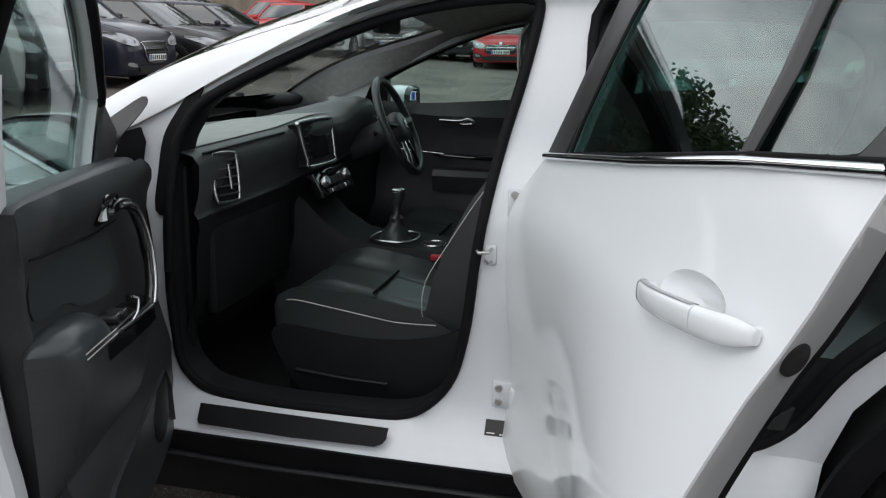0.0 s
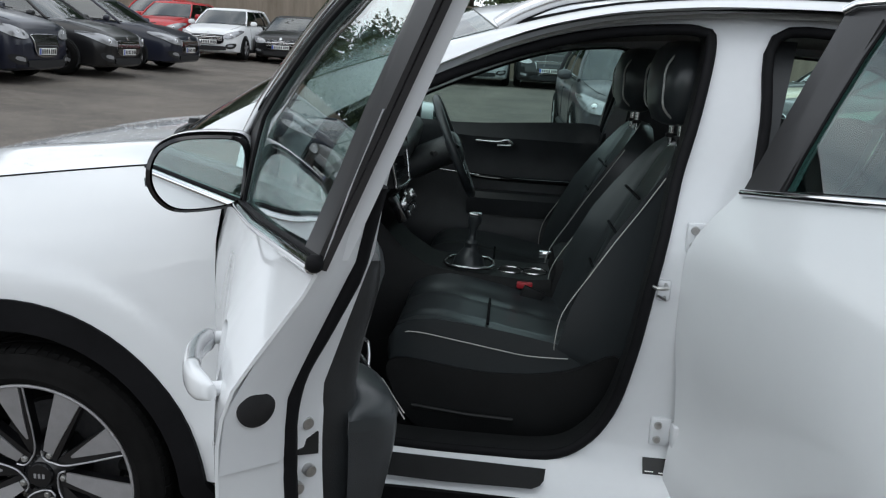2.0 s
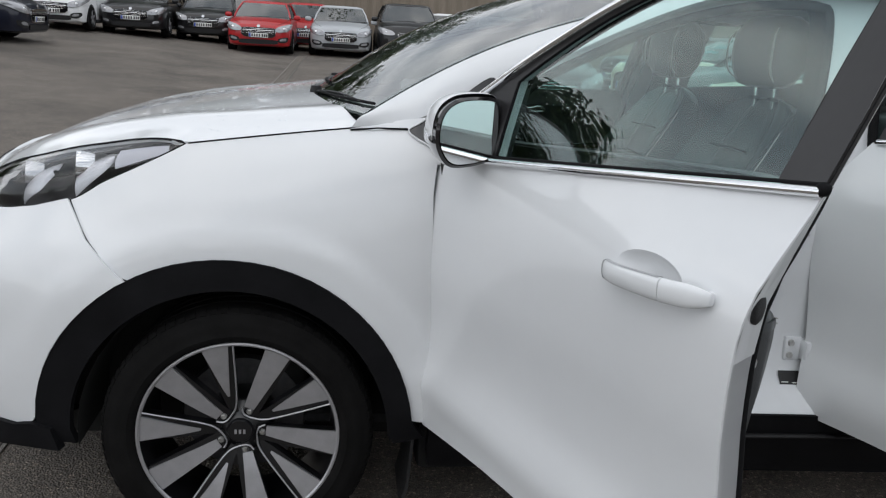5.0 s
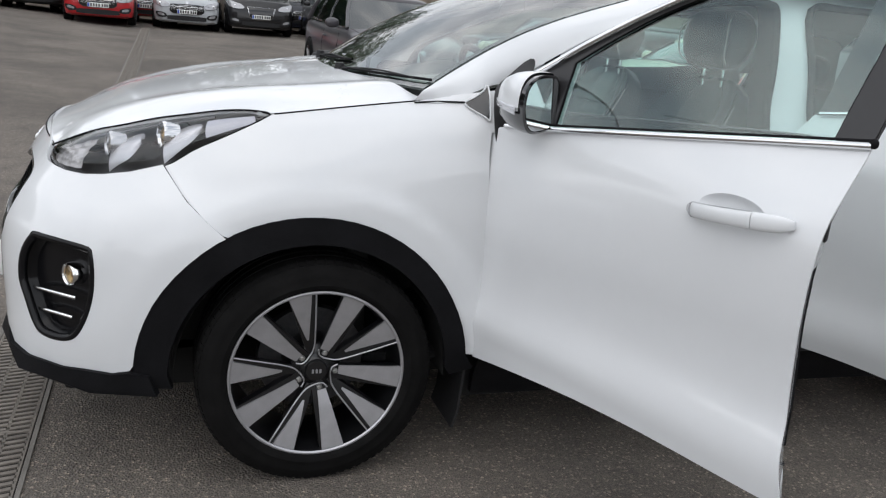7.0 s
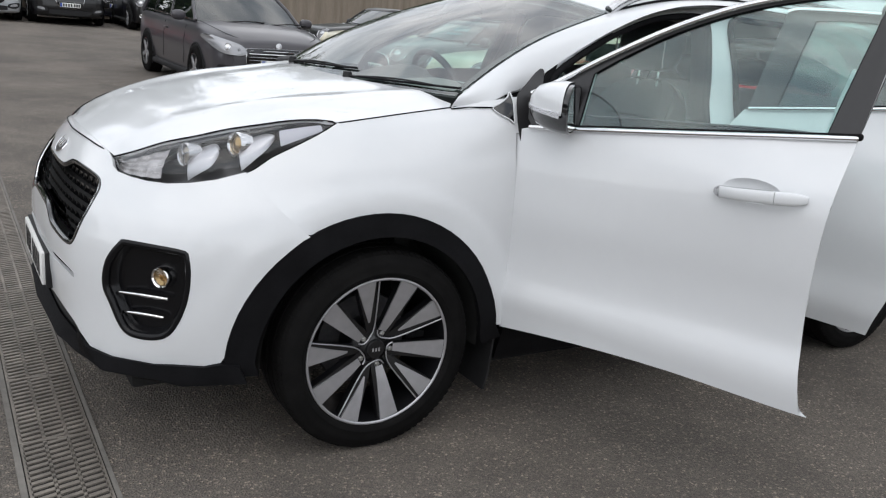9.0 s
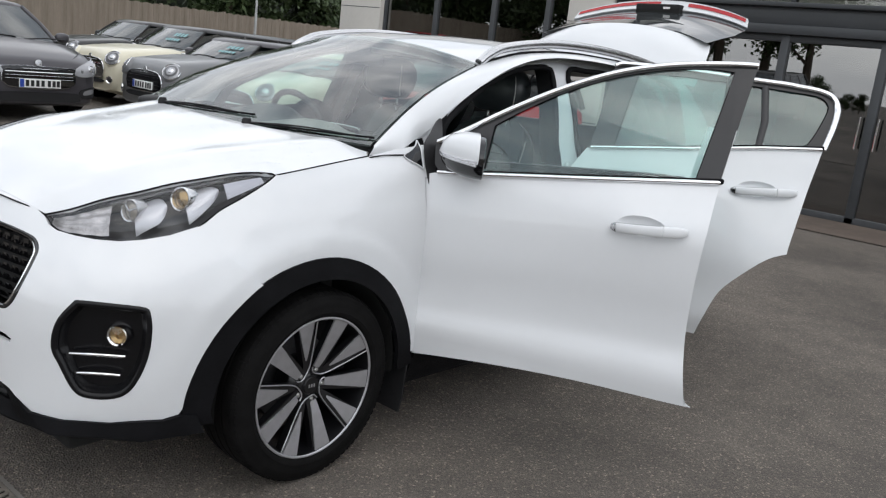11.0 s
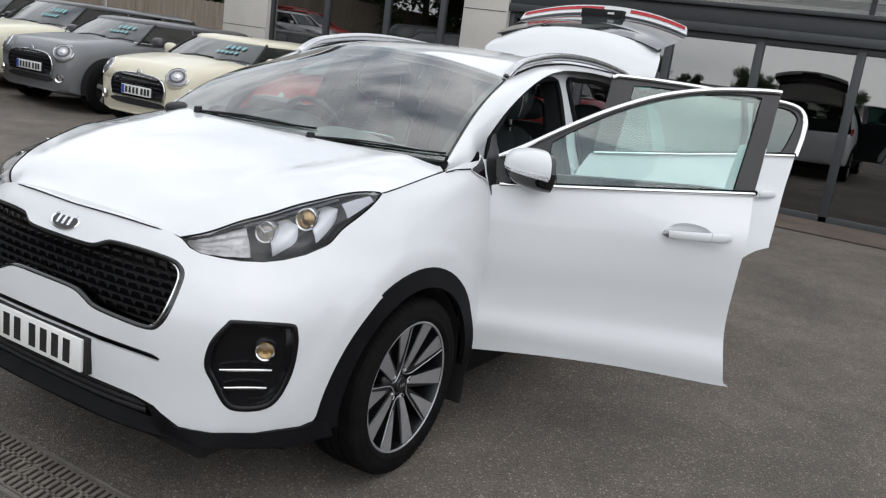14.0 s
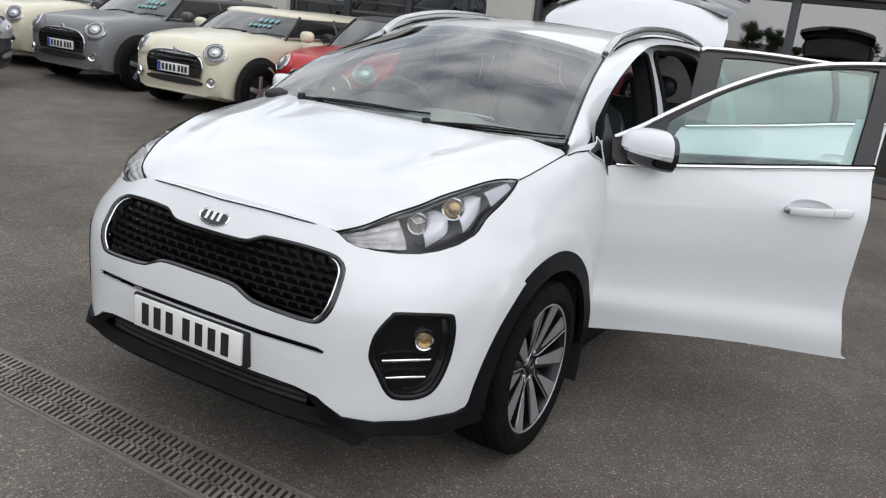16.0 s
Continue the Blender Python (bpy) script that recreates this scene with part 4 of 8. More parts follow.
panel_gap("panel_gap", [hood_at(x, y) for x, y in [(a, -b) for a, b in spline([(-0.792, 0), (-0.785, 0.15), (-0.768, 0.30), (-0.742, 0.41), (-0.732, 0.444)], 4)][::-1] + spline([(-0.792, 0), (-0.785, 0.15), (-0.768, 0.30), (-0.742, 0.41), (-0.732, 0.444)], 4)])
for sg in (1, -1):
    panel_gap("panel_gap", [(p[0], sg * p[1], p[2]) for p in (flank(x, z, -0.004) for x, z in ((0.262, 1.134), (0.33, 1.141), (0.408, 1.146)))], 0.0028)
# black seal along the foot of the screen pillar, bared by the open door
panel("pillar_seal", spline([(0.612, 1.00), (0.616, 1.10), (0.626, 1.185), (0.655, 1.245), (0.708, 1.325), (0.725, 1.31), (0.685, 1.22), (0.665, 1.1), (0.655, 1.0)], 3, closed=True), lambda x, z: (x, -0.811 + 0.21 * (z - 1.078), z), RUBBER, car, step=0.04, thick=0.006, label="black rubber seal at the pillar foot")
# quarter glass at the mirror base
QGL = [(0.405, 1.140), (0.430, 1.162), (0.457, 1.184), (0.468, 1.200), (0.4715, 1.16), (0.470, 1.105), (0.455, 1.112)]
q_at = lambda x, z, o=-0.004: flank(x, z, o + 0.45 * max(0.0, z - 1.168))
both("quarter_glass", spline(QGL, 3, closed=True), q_at, GLOSS, car, step=0.05, label="small dark quarter glass")
both("pillar_blade", spline([(0.494, 1.015), (0.484, 1.06), (0.4815, 1.12), (0.4825, 1.18), (0.494, 1.205), (0.535, 1.240), (0.600, 1.288), (0.615, 1.270), (0.575, 1.20), (0.545, 1.14), (0.512, 1.06)], 3, closed=True), lambda x, z: flank(x, z, -0.006 + 0.035 * ease(z, 1.18, 1.28)), SATIN, car, step=0.03, label="black trim blade at the pillar foot")
for sg in (1, -1):
    tube("quarter_rim", [(p[0], sg * p[1], p[2]) for p in (q_at(x, z, -0.006) for x, z in spline(QGL, 4, closed=True))], 0.0028, PAINT, car, closed=True, sides=6)

# rain drops left on the bonnet
DROP = glass("water_drop", (0.93, 0.95, 0.96), 0.10)
rnd_d = random.Random(3)
dv, df = [], []
for _ in range(520):
    x, y = 0.16 - abs(rnd_d.gauss(0, 0.26)), rnd_d.uniform(-0.72, 0.74)
    if x < -0.62 or (x > 0.1 and abs(y) > 0.6):
        continue
    c, r = Vector(hood_at(x, y)), rnd_d.uniform(0.0018, 0.0048)
    n0 = len(dv)
    for k, h in ((1.0, 0.0), (0.72, 0.32)):
        dv += [c + Vector((r * k * math.cos(q), r * k * math.sin(q) * 0.85, r * h + 0.0006)) for q in (math.tau * j / 7 for j in range(7))]
    dv.append(c + Vector((0, 0, r * 0.45 + 0.0006)))
    for j in range(7):
        k = (j + 1) % 7
        df += [(n0 + j, n0 + k, n0 + 7 + k, n0 + 7 + j), (n0 + 7 + j, n0 + 7 + k, n0 + 14)]
drops = mesh_ob("rain_water", dv, df, DROP, car)
drops.visible_shadow = False
tagged(drops, kind="stuff")

# ---- body sides: door openings, sills, rear quarters ----
SEAL_F = spline([(1.572, 1.520), (1.545, 1.36), (1.507, 1.20), (1.468, 0.966), (1.444, 0.779), (1.409, 0.640), (1.35, 0.562), (1.267, 0.524), (1.10, 0.517), (0.90, 0.517), (0.757, 0.525), (0.697, 0.545), (0.655, 0.594), (0.645, 0.70), (0.648, 0.9), (0.655, 1.127), (0.680, 1.212), (0.739, 1.290), (0.956, 1.410), (1.17, 1.492), (1.329, 1.530), (1.486, 1.548), (1.55, 1.545)], 4, closed=True)
SEAL_R = spline([(1.72, 1.54), (1.70, 1.35), (1.68, 1.15), (1.64, 0.80), (1.645, 0.62), (1.71, 0.54), (1.9, 0.52), (2.08, 0.53), (2.20, 0.60), (2.30, 0.75), (2.45, 0.90), (2.58, 1.05), (2.645, 1.25), (2.635, 1.42), (2.50, 1.52), (2.2, 1.55), (1.9, 1.555)], 4, closed=True)

SEAL_F = [(x - 0.022 * ease(x, 0.65, 1.5), z) for x, z in SEAL_F]
SEAL_R = [(x - 0.022, z) for x, z in SEAL_R]


def ring_at(x, z):
    t = min(1, max(0, (z - 0.44) / 0.10))
    return flank(x, z, 0.012 + 0.090 * t * t * (3 - 2 * t))


RING = [(0.50, 0.425), (0.485, 0.70), (0.48, 1.0), (0.49, 1.17)] + [(x, z - 0.003) for x, z in FRAME_TOP] + [(2.70, 1.50), (2.705, 1.42), (2.67, 1.30), (2.56, 0.88), (2.47, 0.83), (2.39, 0.76), (2.30, 0.65), (2.25, 0.52), (2.22, 0.425)]
SILL = [(0.50, 0.435), (2.22, 0.435), (2.21, 0.30), (2.19, 0.235), (0.50, 0.235), (0.49, 0.30)]
for sg in (1, -1):
    def mir(fn, sg=sg):
        return fn if sg == 1 else far(fn)
    holes = [SEAL_F, SEAL_R]
    side = panel("side_frame", RING, mir(ring_at), PAINT_IN, car, holes=holes, step=0.045, thick=0.006, flip=sg == -1, label="white painted door frame with sill and centre pillar")
    panel("sill_trim", SILL, mir(lambda x, z: flank(x, z, 0.0 if z > 0.3 else 0.01)), CLAD, car, step=0.06, thick=0.02, flip=sg == -1, label="dark plastic sill cladding")
    tube("sill_groove", [mir(lambda x, z: flank(x, z, -0.004))(x, 0.385) for x in np.linspace(0.52, 2.2, 30)], 0.010, BLACK, car, flat=0.6)
    for hole in holes:
        tube("door_seal", [mir(lambda x, z: flank(x, z, 0.094))(x, z) for x, z in hole], 0.013, RUBBER, side, "black rubber door seal", closed=True)
        loft("jamb_trim", [[mir(lambda x, z, o=o: flank(x, z, o))(*p) for p in scale_loop(hole, k) + scale_loop(hole, k)[:1]] for o, k in ((0.095, 1.0), (0.115, 0.992), (0.15, 0.988), (0.19, 0.992))], LOWD, side)
    # rear quarter
    RQ = spline([(2.555, 0.852), (2.60, 1.02), (2.672, 1.30), (2.705, 1.42)], 4) + [(2.715, 1.505), (2.76, 1.49), (2.86, 1.44), (3.06, 1.40)] + spline([(3.14, 1.25), (3.22, 1.0), (3.26, 0.8), (3.27, 0.5), (3.24, 0.38), (3.15, 0.37)], 4) + [p for p in ARCH_R[::-1] if p[0] > 2.475] + [(2.475, 0.812)]
    panel("rear_quarter", sz(RQ), mir(shell), PAINT, car, step=0.06, thick=0.004, flip=sg == -1)
    tail = [(float(s_), z) for s_, z in [(s_of(3.25), 0.36), (s_of(3.26), 0.5), (s_of(3.25), 0.8), (s_of(3.215), 1.0)] + [(float(PLAN_S[-1]), 0.98), (float(PLAN_S[-1]), 0.36)]]
    panel("rear_bumper", tail, mir(shell), PAINT, car, step=0.09, thick=0.01, flip=sg == -1)
    # tail lamp on the quarter
    panel("tail_lamp", sz(spline([(3.02, 1.09), (3.20, 1.10), (3.23, 1.0), (3.15, 0.97)], 4, closed=True)), mir(lambda s_, z: shell(s_, z, -0.006)), RED, car, step=0.05, flip=sg == -1)

# striker, check plates, info label on the centre pillar and the sill plate
PIL = lambda x, z, o=0.0: Vector(flank(x, z, 0.102 + o)) - Vector((0.021, 0, 0))
SY = PIL(1.49, 0.955)[1]
st = part("striker", box(bmesh.new(), (1.462, SY - 0.004, 0.934), (1.492, SY + 0.004, 0.984), None, 0.006), PAINT_IN, car, "door striker on a white painted plate")
tube("loop", [(1.480, SY, 0.974), (1.478, SY - 0.036, 0.972), (1.456, SY - 0.038, 0.970), (1.446, SY - 0.008, 0.970)], 0.0042, STEEL, st)
tube("loop", [(1.480, SY, 0.944), (1.478, SY - 0.030, 0.944), (1.466, SY - 0.002, 0.944)], 0.0035, STEEL, st)
for z, dx in ((1.085, -0.022), (0.605, -0.047)):
    h = part("door_hinge", box(bmesh.new(), (1.535 + dx, PIL(1.55, z)[1] - 0.012, z - 0.035), (1.585 + dx, PIL(1.55, z)[1] + 0.004, z + 0.035), None, 0.006), PAINT_IN, car, "white painted door hinge")
    part("hinge_pin", box(bmesh.new(), (1.580 + dx, PIL(1.55, z)[1] - 0.045, z - 0.03), (1.602 + dx, PIL(1.55, z)[1] + 0.0, z + 0.03), None, 0.008), PAINT_IN, h)
    for dz in (-0.018, 0.018):
        b_ = bmesh.new()
        lathe(b_, [(0.0001, 0.006), (0.008, 0.006), (0.010, 0.0)], Matrix.Translation((1.552 + dx, PIL(1.55, z)[1] - 0.012, z + dz)) @ Matrix.Rotation(radians(90), 4, "X"), 12)
        part("bolt", b_, STEEL, h)
on_sill = lambda x, z, o: Vector(ring_at(x - 0.010, 0.508 + 0.62 * (z - 0.505))) - Vector((0, o, 0))
lab = panel("info_label", [(1.487, 0.505), (1.562, 0.505), (1.562, 0.558), (1.487, 0.558)], lambda x, z: on_sill(x, z, 0.005), INK, car, step=0.05, thick=0.001, label="small black tyre pressure label")
for k in range(4):
    panel("label_bar", [(1.494 + 0.015 * k, 0.541), (1.501 + 0.015 * k, 0.541), (1.501 + 0.015 * k, 0.546), (1.494 + 0.015 * k, 0.546)], lambda x, z: on_sill(x, z, 0.0085), PLATE, lab, step=0.05, thick=0.0005)
for x0, x1, z in ((1.492, 1.514, 0.530), (1.492, 1.510, 0.522), (1.492, 1.512, 0.513), (1.524, 1.555, 0.531), (1.524, 1.556, 0.511)):
    panel("label_bar", [(x0, z), (x1, z), (x1, z + 0.003), (x0, z + 0.003)], lambda x, z: on_sill(x, z, 0.0085), PLATE, lab, step=0.05, thick=0.0005)
for k in range(7):
    tube("sealant_bead", [PIL(1.466 - 0.002 * k + (0.012 if (q % 2) else 0), 0.925 - 0.013 * k - 0.004 * q, -0.002) for q in range(4)], 0.0012, STEEL, car, sides=5)
for x, z in ((1.45, 0.50), (1.53, 0.60)):
    b_ = bmesh.new()
    lathe(b_, [(0.0001, 0.003), (0.011, 0.003), (0.013, 0.0)], Matrix.Translation(PIL(x, z, -0.002)) @ Matrix.Rotation(radians(90), 4, "X"), 16)
    part("plug", b_, PAINT_IN, car)
scuff = panel("sill_plate", [(0.742, 0.478), (0.748, 0.471), (1.0, 0.4715), (1.216, 0.474), (1.234, 0.481), (1.243, 0.492), (1.246, 0.516), (0.742, 0.516)], lambda x, z: flank(x, z, 0.006 + 0.55 * max(0, z - 0.462)), LOWD, car, step=0.05, thick=0.004, label="black ribbed plastic sill plate")

# ---- wheels ----
DISC = mat("brake_disc_steel", (0.10, 0.10, 0.105), 0.45, metal=0.7, var=0.2, scale=40)


def wheel(cx, sg, turn=0.0):
    m = Matrix.Translation((cx, sg * -0.815, 0.345)) @ Matrix.Rotation(radians(90), 4, "X") @ Matrix.Rotation(radians(turn), 4, "Z")
    if sg == -1:
        m = Matrix.Translation((cx, 0.815, 0.345)) @ Matrix.Rotation(radians(-90), 4, "X")
    root = new("wheel")
    root.parent = car
    root["label"] = "five double-spoke alloy wheel with black tyre"
    bm = bmesh.new()
    prof = [(0.252, -0.10), (0.262, -0.115), (0.30, -0.120), (0.332, -0.112), (0.343, -0.095), (0.346, -0.06)]
    for g in (-0.045, 0.0, 0.045):
        prof += [(0.3465, g - 0.006), (0.340, g - 0.004), (0.340, g + 0.004), (0.3465, g + 0.006)]
    prof += [(0.346, 0.07), (0.343, 0.095), (0.336, 0.106), (0.333, 0.1085), (0.326, 0.1115), (0.318, 0.114), (0.3165, 0.1155), (0.300, 0.119), (0.280, 0.118), (0.278, 0.1195), (0.270, 0.117), (0.262, 0.112), (0.256, 0.100)]
    lathe(bm, prof, m, 96)
    part("tyre", bm, TYRE, root, "black road tyre with moulded sidewall")
    # shoulder blocks
    tv, tf = [], []
    for k in range(80):
        a0, a1 = math.tau * k / 80, math.tau * (k + 0.62) / 80
        b = len(tv)
        for a in (a0, a1):
            for r, h in ((0.347, 0.075), (0.3455, 0.094), (0.338, 0.1075), (0.333, 0.104), (0.338, 0.075)):
                tv.append(m @ Vector((r * math.cos(a), r * math.sin(a), h)))
        for i in range(4):
            tf.append((b + i, b + i + 1, b + i + 6, b + i + 5))
        tf += [(b, b + 4, b + 3, b + 2, b + 1), (b + 5, b + 6, b + 7, b + 8, b + 9)]
    mesh_ob("tread", tv, tf, TYRE, root, smooth=False)
    bm = bmesh.new()
    lathe(bm, [(0.2585, 0.098), (0.2585, 0.106), (0.255, 0.1085), (0.250, 0.106), (0.246, 0.094), (0.240, 0.06), (0.232, 0.0), (0.236, -0.10)], m, 72)
    part("rim", bm, ALLOY_DK, root, "dark rim barrel")
    bm = bmesh.new()
    lathe(bm, [(0.2588, 0.104), (0.2575, 0.1085), (0.253, 0.1093), (0.2485, 0.106)], m, 72)
    part("rim_lip", bm, ALLOY, root, "bright machined rim edge")
    bm = bmesh.new()
    lathe(bm, [(0.0001, 0.0), (0.16, 0.0), (0.165, -0.02)], m @ Matrix.Translation((0, 0, -0.03)), 40)
    part("brake_disc", bm, DISC, root, "steel brake disc")
    bm = bmesh.new()
    lathe(bm, [(0.0001, 0.082), (0.030, 0.081), (0.033, 0.076), (0.034, 0.070), (0.045, 0.062), (0.070, 0.052), (0.082, 0.03), (0.09, -0.02)], m, 40)
    part("hub", bm, ALLOY_DK, root)
    for dx in (-0.011, 0.0, 0.011):
        bm = bmesh.new()
        box(bm, (dx - 0.003, -0.006, 0.0815), (dx + 0.003, 0.006, 0.083), m)
        part("cap_mark", bm, ALLOY, root, smooth=False)

    def blade(name, ang, r0, w0, r1, w1, lean, material, z0, z1, thick=0.03, inset=0.0):
        bm = bmesh.new()
        mm = m @ Matrix.Rotation(radians(90 - ang), 4, "Z")
        rows_ = []
        for q in np.linspace(0, 1, 7):
            r = r0 + (r1 - r0) * q
            w = w0 + (w1 - w0) * q
            c = lean * math.sin(math.pi * 0.5 * (1 - q)) ** 1.5
            h = z0 + (z1 - z0) * q ** 0.8
            rows_.append([bm.verts.new(mm @ Vector(p)) for p in ((r, c - w / 2, h - thick), (r, c - w / 2 - inset, h), (r, c + w / 2 + inset, h), (r, c + w / 2, h - thick))])
        for a, b in zip(rows_, rows_[1:]):
            for k in range(4):
                bm.faces.new((a[k], a[(k + 1) % 4], b[(k + 1) % 4], b[k]))
        bm.faces.new(rows_[0])
        bm.faces.new(rows_[-1][::-1])
        bmesh.ops.recalc_face_normals(bm, faces=bm.faces)
        return part(name, bm, material, root, smooth=True, sharp=30)

    for k in range(5):
        A, B = -13 + 72 * k, 24 + 72 * k
        blade("spoke_core", A, 0.05, 0.020, 0.247, 0.078, 0.004, ALLOY_DK, 0.064, 0.097)
        blade("spoke_core", B, 0.04, 0.034, 0.247, 0.070, -0.004, ALLOY_DK, 0.066, 0.097)
        blade("spoke_face", A - 1, 0.100, 0.006, 0.2495, 0.068, 0.004, ALLOY, 0.0750, 0.1035, 0.006)
        blade("spoke_face", B - 1, 0.066, 0.026, 0.2495, 0.067, 0.004, ALLOY, 0.0735, 0.1035, 0.006)
        polar = lambda r, q, h: m @ Matrix.Rotation(radians(90 - (q + 72 * k)), 4, "Z") @ Vector((r, 0, h))
        tube("spoke_line", spline([polar(*p) for p in ((0.249, -3.4, 0.1030), (0.18, -3.6, 0.0925), (0.12, -4.2, 0.0820), (0.085, -6.0, 0.0765), (0.062, -12, 0.0735), (0.048, -28, 0.0725), (0.0435, -48, 0.0725), (0.050, -64, 0.0725), (0.066, -68, 0.0735))], 5), 0.0026, ALLOY, root, sides=6)
        bm = bmesh.new()
        lug = m @ Matrix.Rotation(radians(90 - B), 4, "Z") @ Matrix.Translation((0.0572, 0, 0.052))
        lathe(bm, [(0.0001, 0.024), (0.006, 0.024), (0.0095, 0.020), (0.0105, 0.0)], lug, 6)
        part("wheel_nut", bm, STEEL, root)
    return root


wheel(0, 1)
wheel(0, -1)
wheel(2.67, 1)
wheel(2.67, -1)
boxed("underbody", (-0.72, -0.60, 0.185), (3.2, 0.60, 0.36), DARK, car, "black underbody", bevel=0.02)
boxed("underbody", (0.47, -0.85, 0.205), (2.22, 0.83, 0.345), DARK, car, "black underbody", bevel=0.02)
loft("mud_flap", [[(0.455, y, 0.36), (0.445, y, 0.20), (0.43, y, 0.145)] for y in (-0.93, -0.82, -0.72)], BLACK, car, "black mud flap", thick=0.008)
boxed("bulkhead", (0.10, -0.78, 0.345), (0.16, 0.78, 1.10), DARK, car)


# ---- open doors ----
def inset(loop, d):
    """A loop moved inwards by d."""
    P = np.array(loop, float)
    a, b = P - np.roll(P, 1, 0), np.roll(P, -1, 0) - P
    n = np.stack([-(a[:, 1] / (np.hypot(*a.T) + 1e-9) + b[:, 1] / (np.hypot(*b.T) + 1e-9)), a[:, 0] / (np.hypot(*a.T) + 1e-9) + b[:, 0] / (np.hypot(*b.T) + 1e-9)], 1)
    n /= np.maximum(np.hypot(*n.T), 0.5)[:, None]
    area = 0.5 * np.sum(P[:, 0] * np.roll(P[:, 1], -1) - np.roll(P[:, 0], -1) * P[:, 1])
    out, c = [], P.mean(0)
    for q in P + n * d * (1 if area > 0 else -1):
        for _ in range(60):
            if d <= 0 or (inside(loop, *q) and edge_dist(loop, *q) > 0.93 * d):
                break
            q = q + (c - q) * 0.02
        out.append(tuple(q))
    return out


def hinge_m(H, th):
    return Matrix.Translation((*H, 0)) @ Matrix.Rotation(radians(-th), 4, "Z") @ Matrix.Translation((-H[0], -H[1], 0))


def make_door(name, M, low_loop, frame_loop, glass_loop, belt, top_line, pillar_loop, handle, gl, label, bars=(), swell=lambda x, z: 0.0, taper=lambda x, z: 1.0):
    at = lambda x, z, o=0.0: M @ Vector(flank(x, z, o - swell(x, z)))
    x0, x1, z0, z1 = handle
    cx, cz = x0 + (x1 - x0) * 0.40, z0 + (z1 - z0) * 0.40 + 0.004
    cup = [(cx + 0.084 * math.cos(a), cz + 0.004 + 0.033 * math.sin(a)) for a in (math.tau * j / 28 for j in range(28))]
    door = panel(name, low_loop, lambda x, z: at(x, z), PAINT, car, holes=[cup], step=0.035, thick=0.004, label=label)
    loop = []
    for p in low_loop:
        if not loop or math.hypot(p[0] - loop[-1][0], p[1] - loop[-1][1]) > 0.014:
            loop.append(p)

    def strip(nm, steps, material):
        rows = []
        for o, d in steps:
            L = inset(loop, d)
            rows.append([at(x, z, o * taper(x, z)) for x, z in L + L[:1]])
        return loft(nm, rows, material, door)

    strip("shut_face", ((0.003, 0.0), (0.010, 0.005), (0.080, 0.030), (0.086, 0.040)), PAINT)
    strip("inner_frame", ((0.084, 0.038), (0.095, 0.052), (0.134, 0.068), (0.137, 0.100)) if name == "front_door" else ((0.084, 0.038), (0.092, 0.056), (0.112, 0.068), (0.114, 0.090)), PAINT_IN)
    if name == "front_door":
        # the seal runs up the rear edge into the window frame
        ring = inset(loop, 0.042)
        up_ = next(n for n, p in enumerate(ring) if p[0] > 1.2 and p[1] > 0.96)
        front_ = [p for p in ring[up_:] if p[0] < 0.70 and p[1] < 1.04]
        climb = [(1.497, 1.03, 0.085), (1.503, 1.10, 0.076), (1.511, 1.20, 0.057), (1.524, 1.29, 0.048)]
        tube("edge_seal", [at(x, z, 0.088) for x, z in front_ + ring[:up_ - 3]] + [at(*p) for p in spline([(*p, 0.088) for p in ring[up_ - 3:up_]] + climb, 4)], 0.012, RUBBER, door)
        loft("frame_foot", [[at(xe - d * w, z, 0.004 + (os_ - 0.004) * k) for d, k in ((0.0, 0.0), (0.10, 0.15), (0.55, 0.85), (0.9, 0.98), (1.3, 1.25), (1.7, 1.54), (2.5, 1.57))] for z, xe, w, os_ in ((0.95, 1.531, 0.040, 0.087), (1.03, 1.537, 0.040, 0.084), (1.10, 1.543, 0.040, 0.075), (1.20, 1.551, 0.040, 0.055), (1.29, 1.564, 0.040, 0.044), (1.38, 1.576, 0.038, 0.034))], PAINT_IN, door)
    else:
        tube("edge_seal", [at(x, z, 0.088) for x, z in inset(loop, 0.042)], 0.0105, RUBBER, door, closed=True)
    panel("inner_skin", inset(loop, 0.09), lambda x, z: at(x, z, 0.080), PAINT_IN, door, step=0.08, thick=0.004, flip=True)
    # window frame with its glass
    panel("window_frame", frame_loop, lambda x, z: at(x, z, 0.004), SATIN, door, holes=[glass_loop], step=0.05, thick=0.008, label="satin black window frame")
    panel("frame_inner", inset(frame_loop, 0.003), lambda x, z: at(x, z, 0.036), PAINT_IN, door, holes=[inset(glass_loop, -0.004)], step=0.06, back=lambda x, z: at(x, z, 0.0135), flip=True, label="white painted inner side of the window frame")
    mid = [((a[0] + b[0]) / 2, (a[1] + b[1]) / 2) for a, b in ((min(frame_loop, key=lambda f: math.hypot(f[0] - p[0], f[1] - p[1])), p) for p in glass_loop if p[1] > belt[0][1] + 0.13 + 0.10 * (p[0] - belt[0][0]))]
    tube("frame_seal", [at(x, z, 0.040) for x, z in mid], 0.011, RUBBER, door)
    g = panel("window_glass", inset(glass_loop, -0.008), lambda x, z: at(x, z, 0.014), gl, door, step=0.08, thick=0.003)
    g.visible_shadow = False
    tube("glass_run", [at(x, z, 0.009) for x, z in glass_loop], 0.0038, RUBBER, door, closed=True, sides=6)
    if pillar_loop:
        panel("pillar_applique", pillar_loop, lambda x, z: at(x, z, -0.003), SATIN, door, step=0.06, thick=0.006, label="satin black pillar strip")
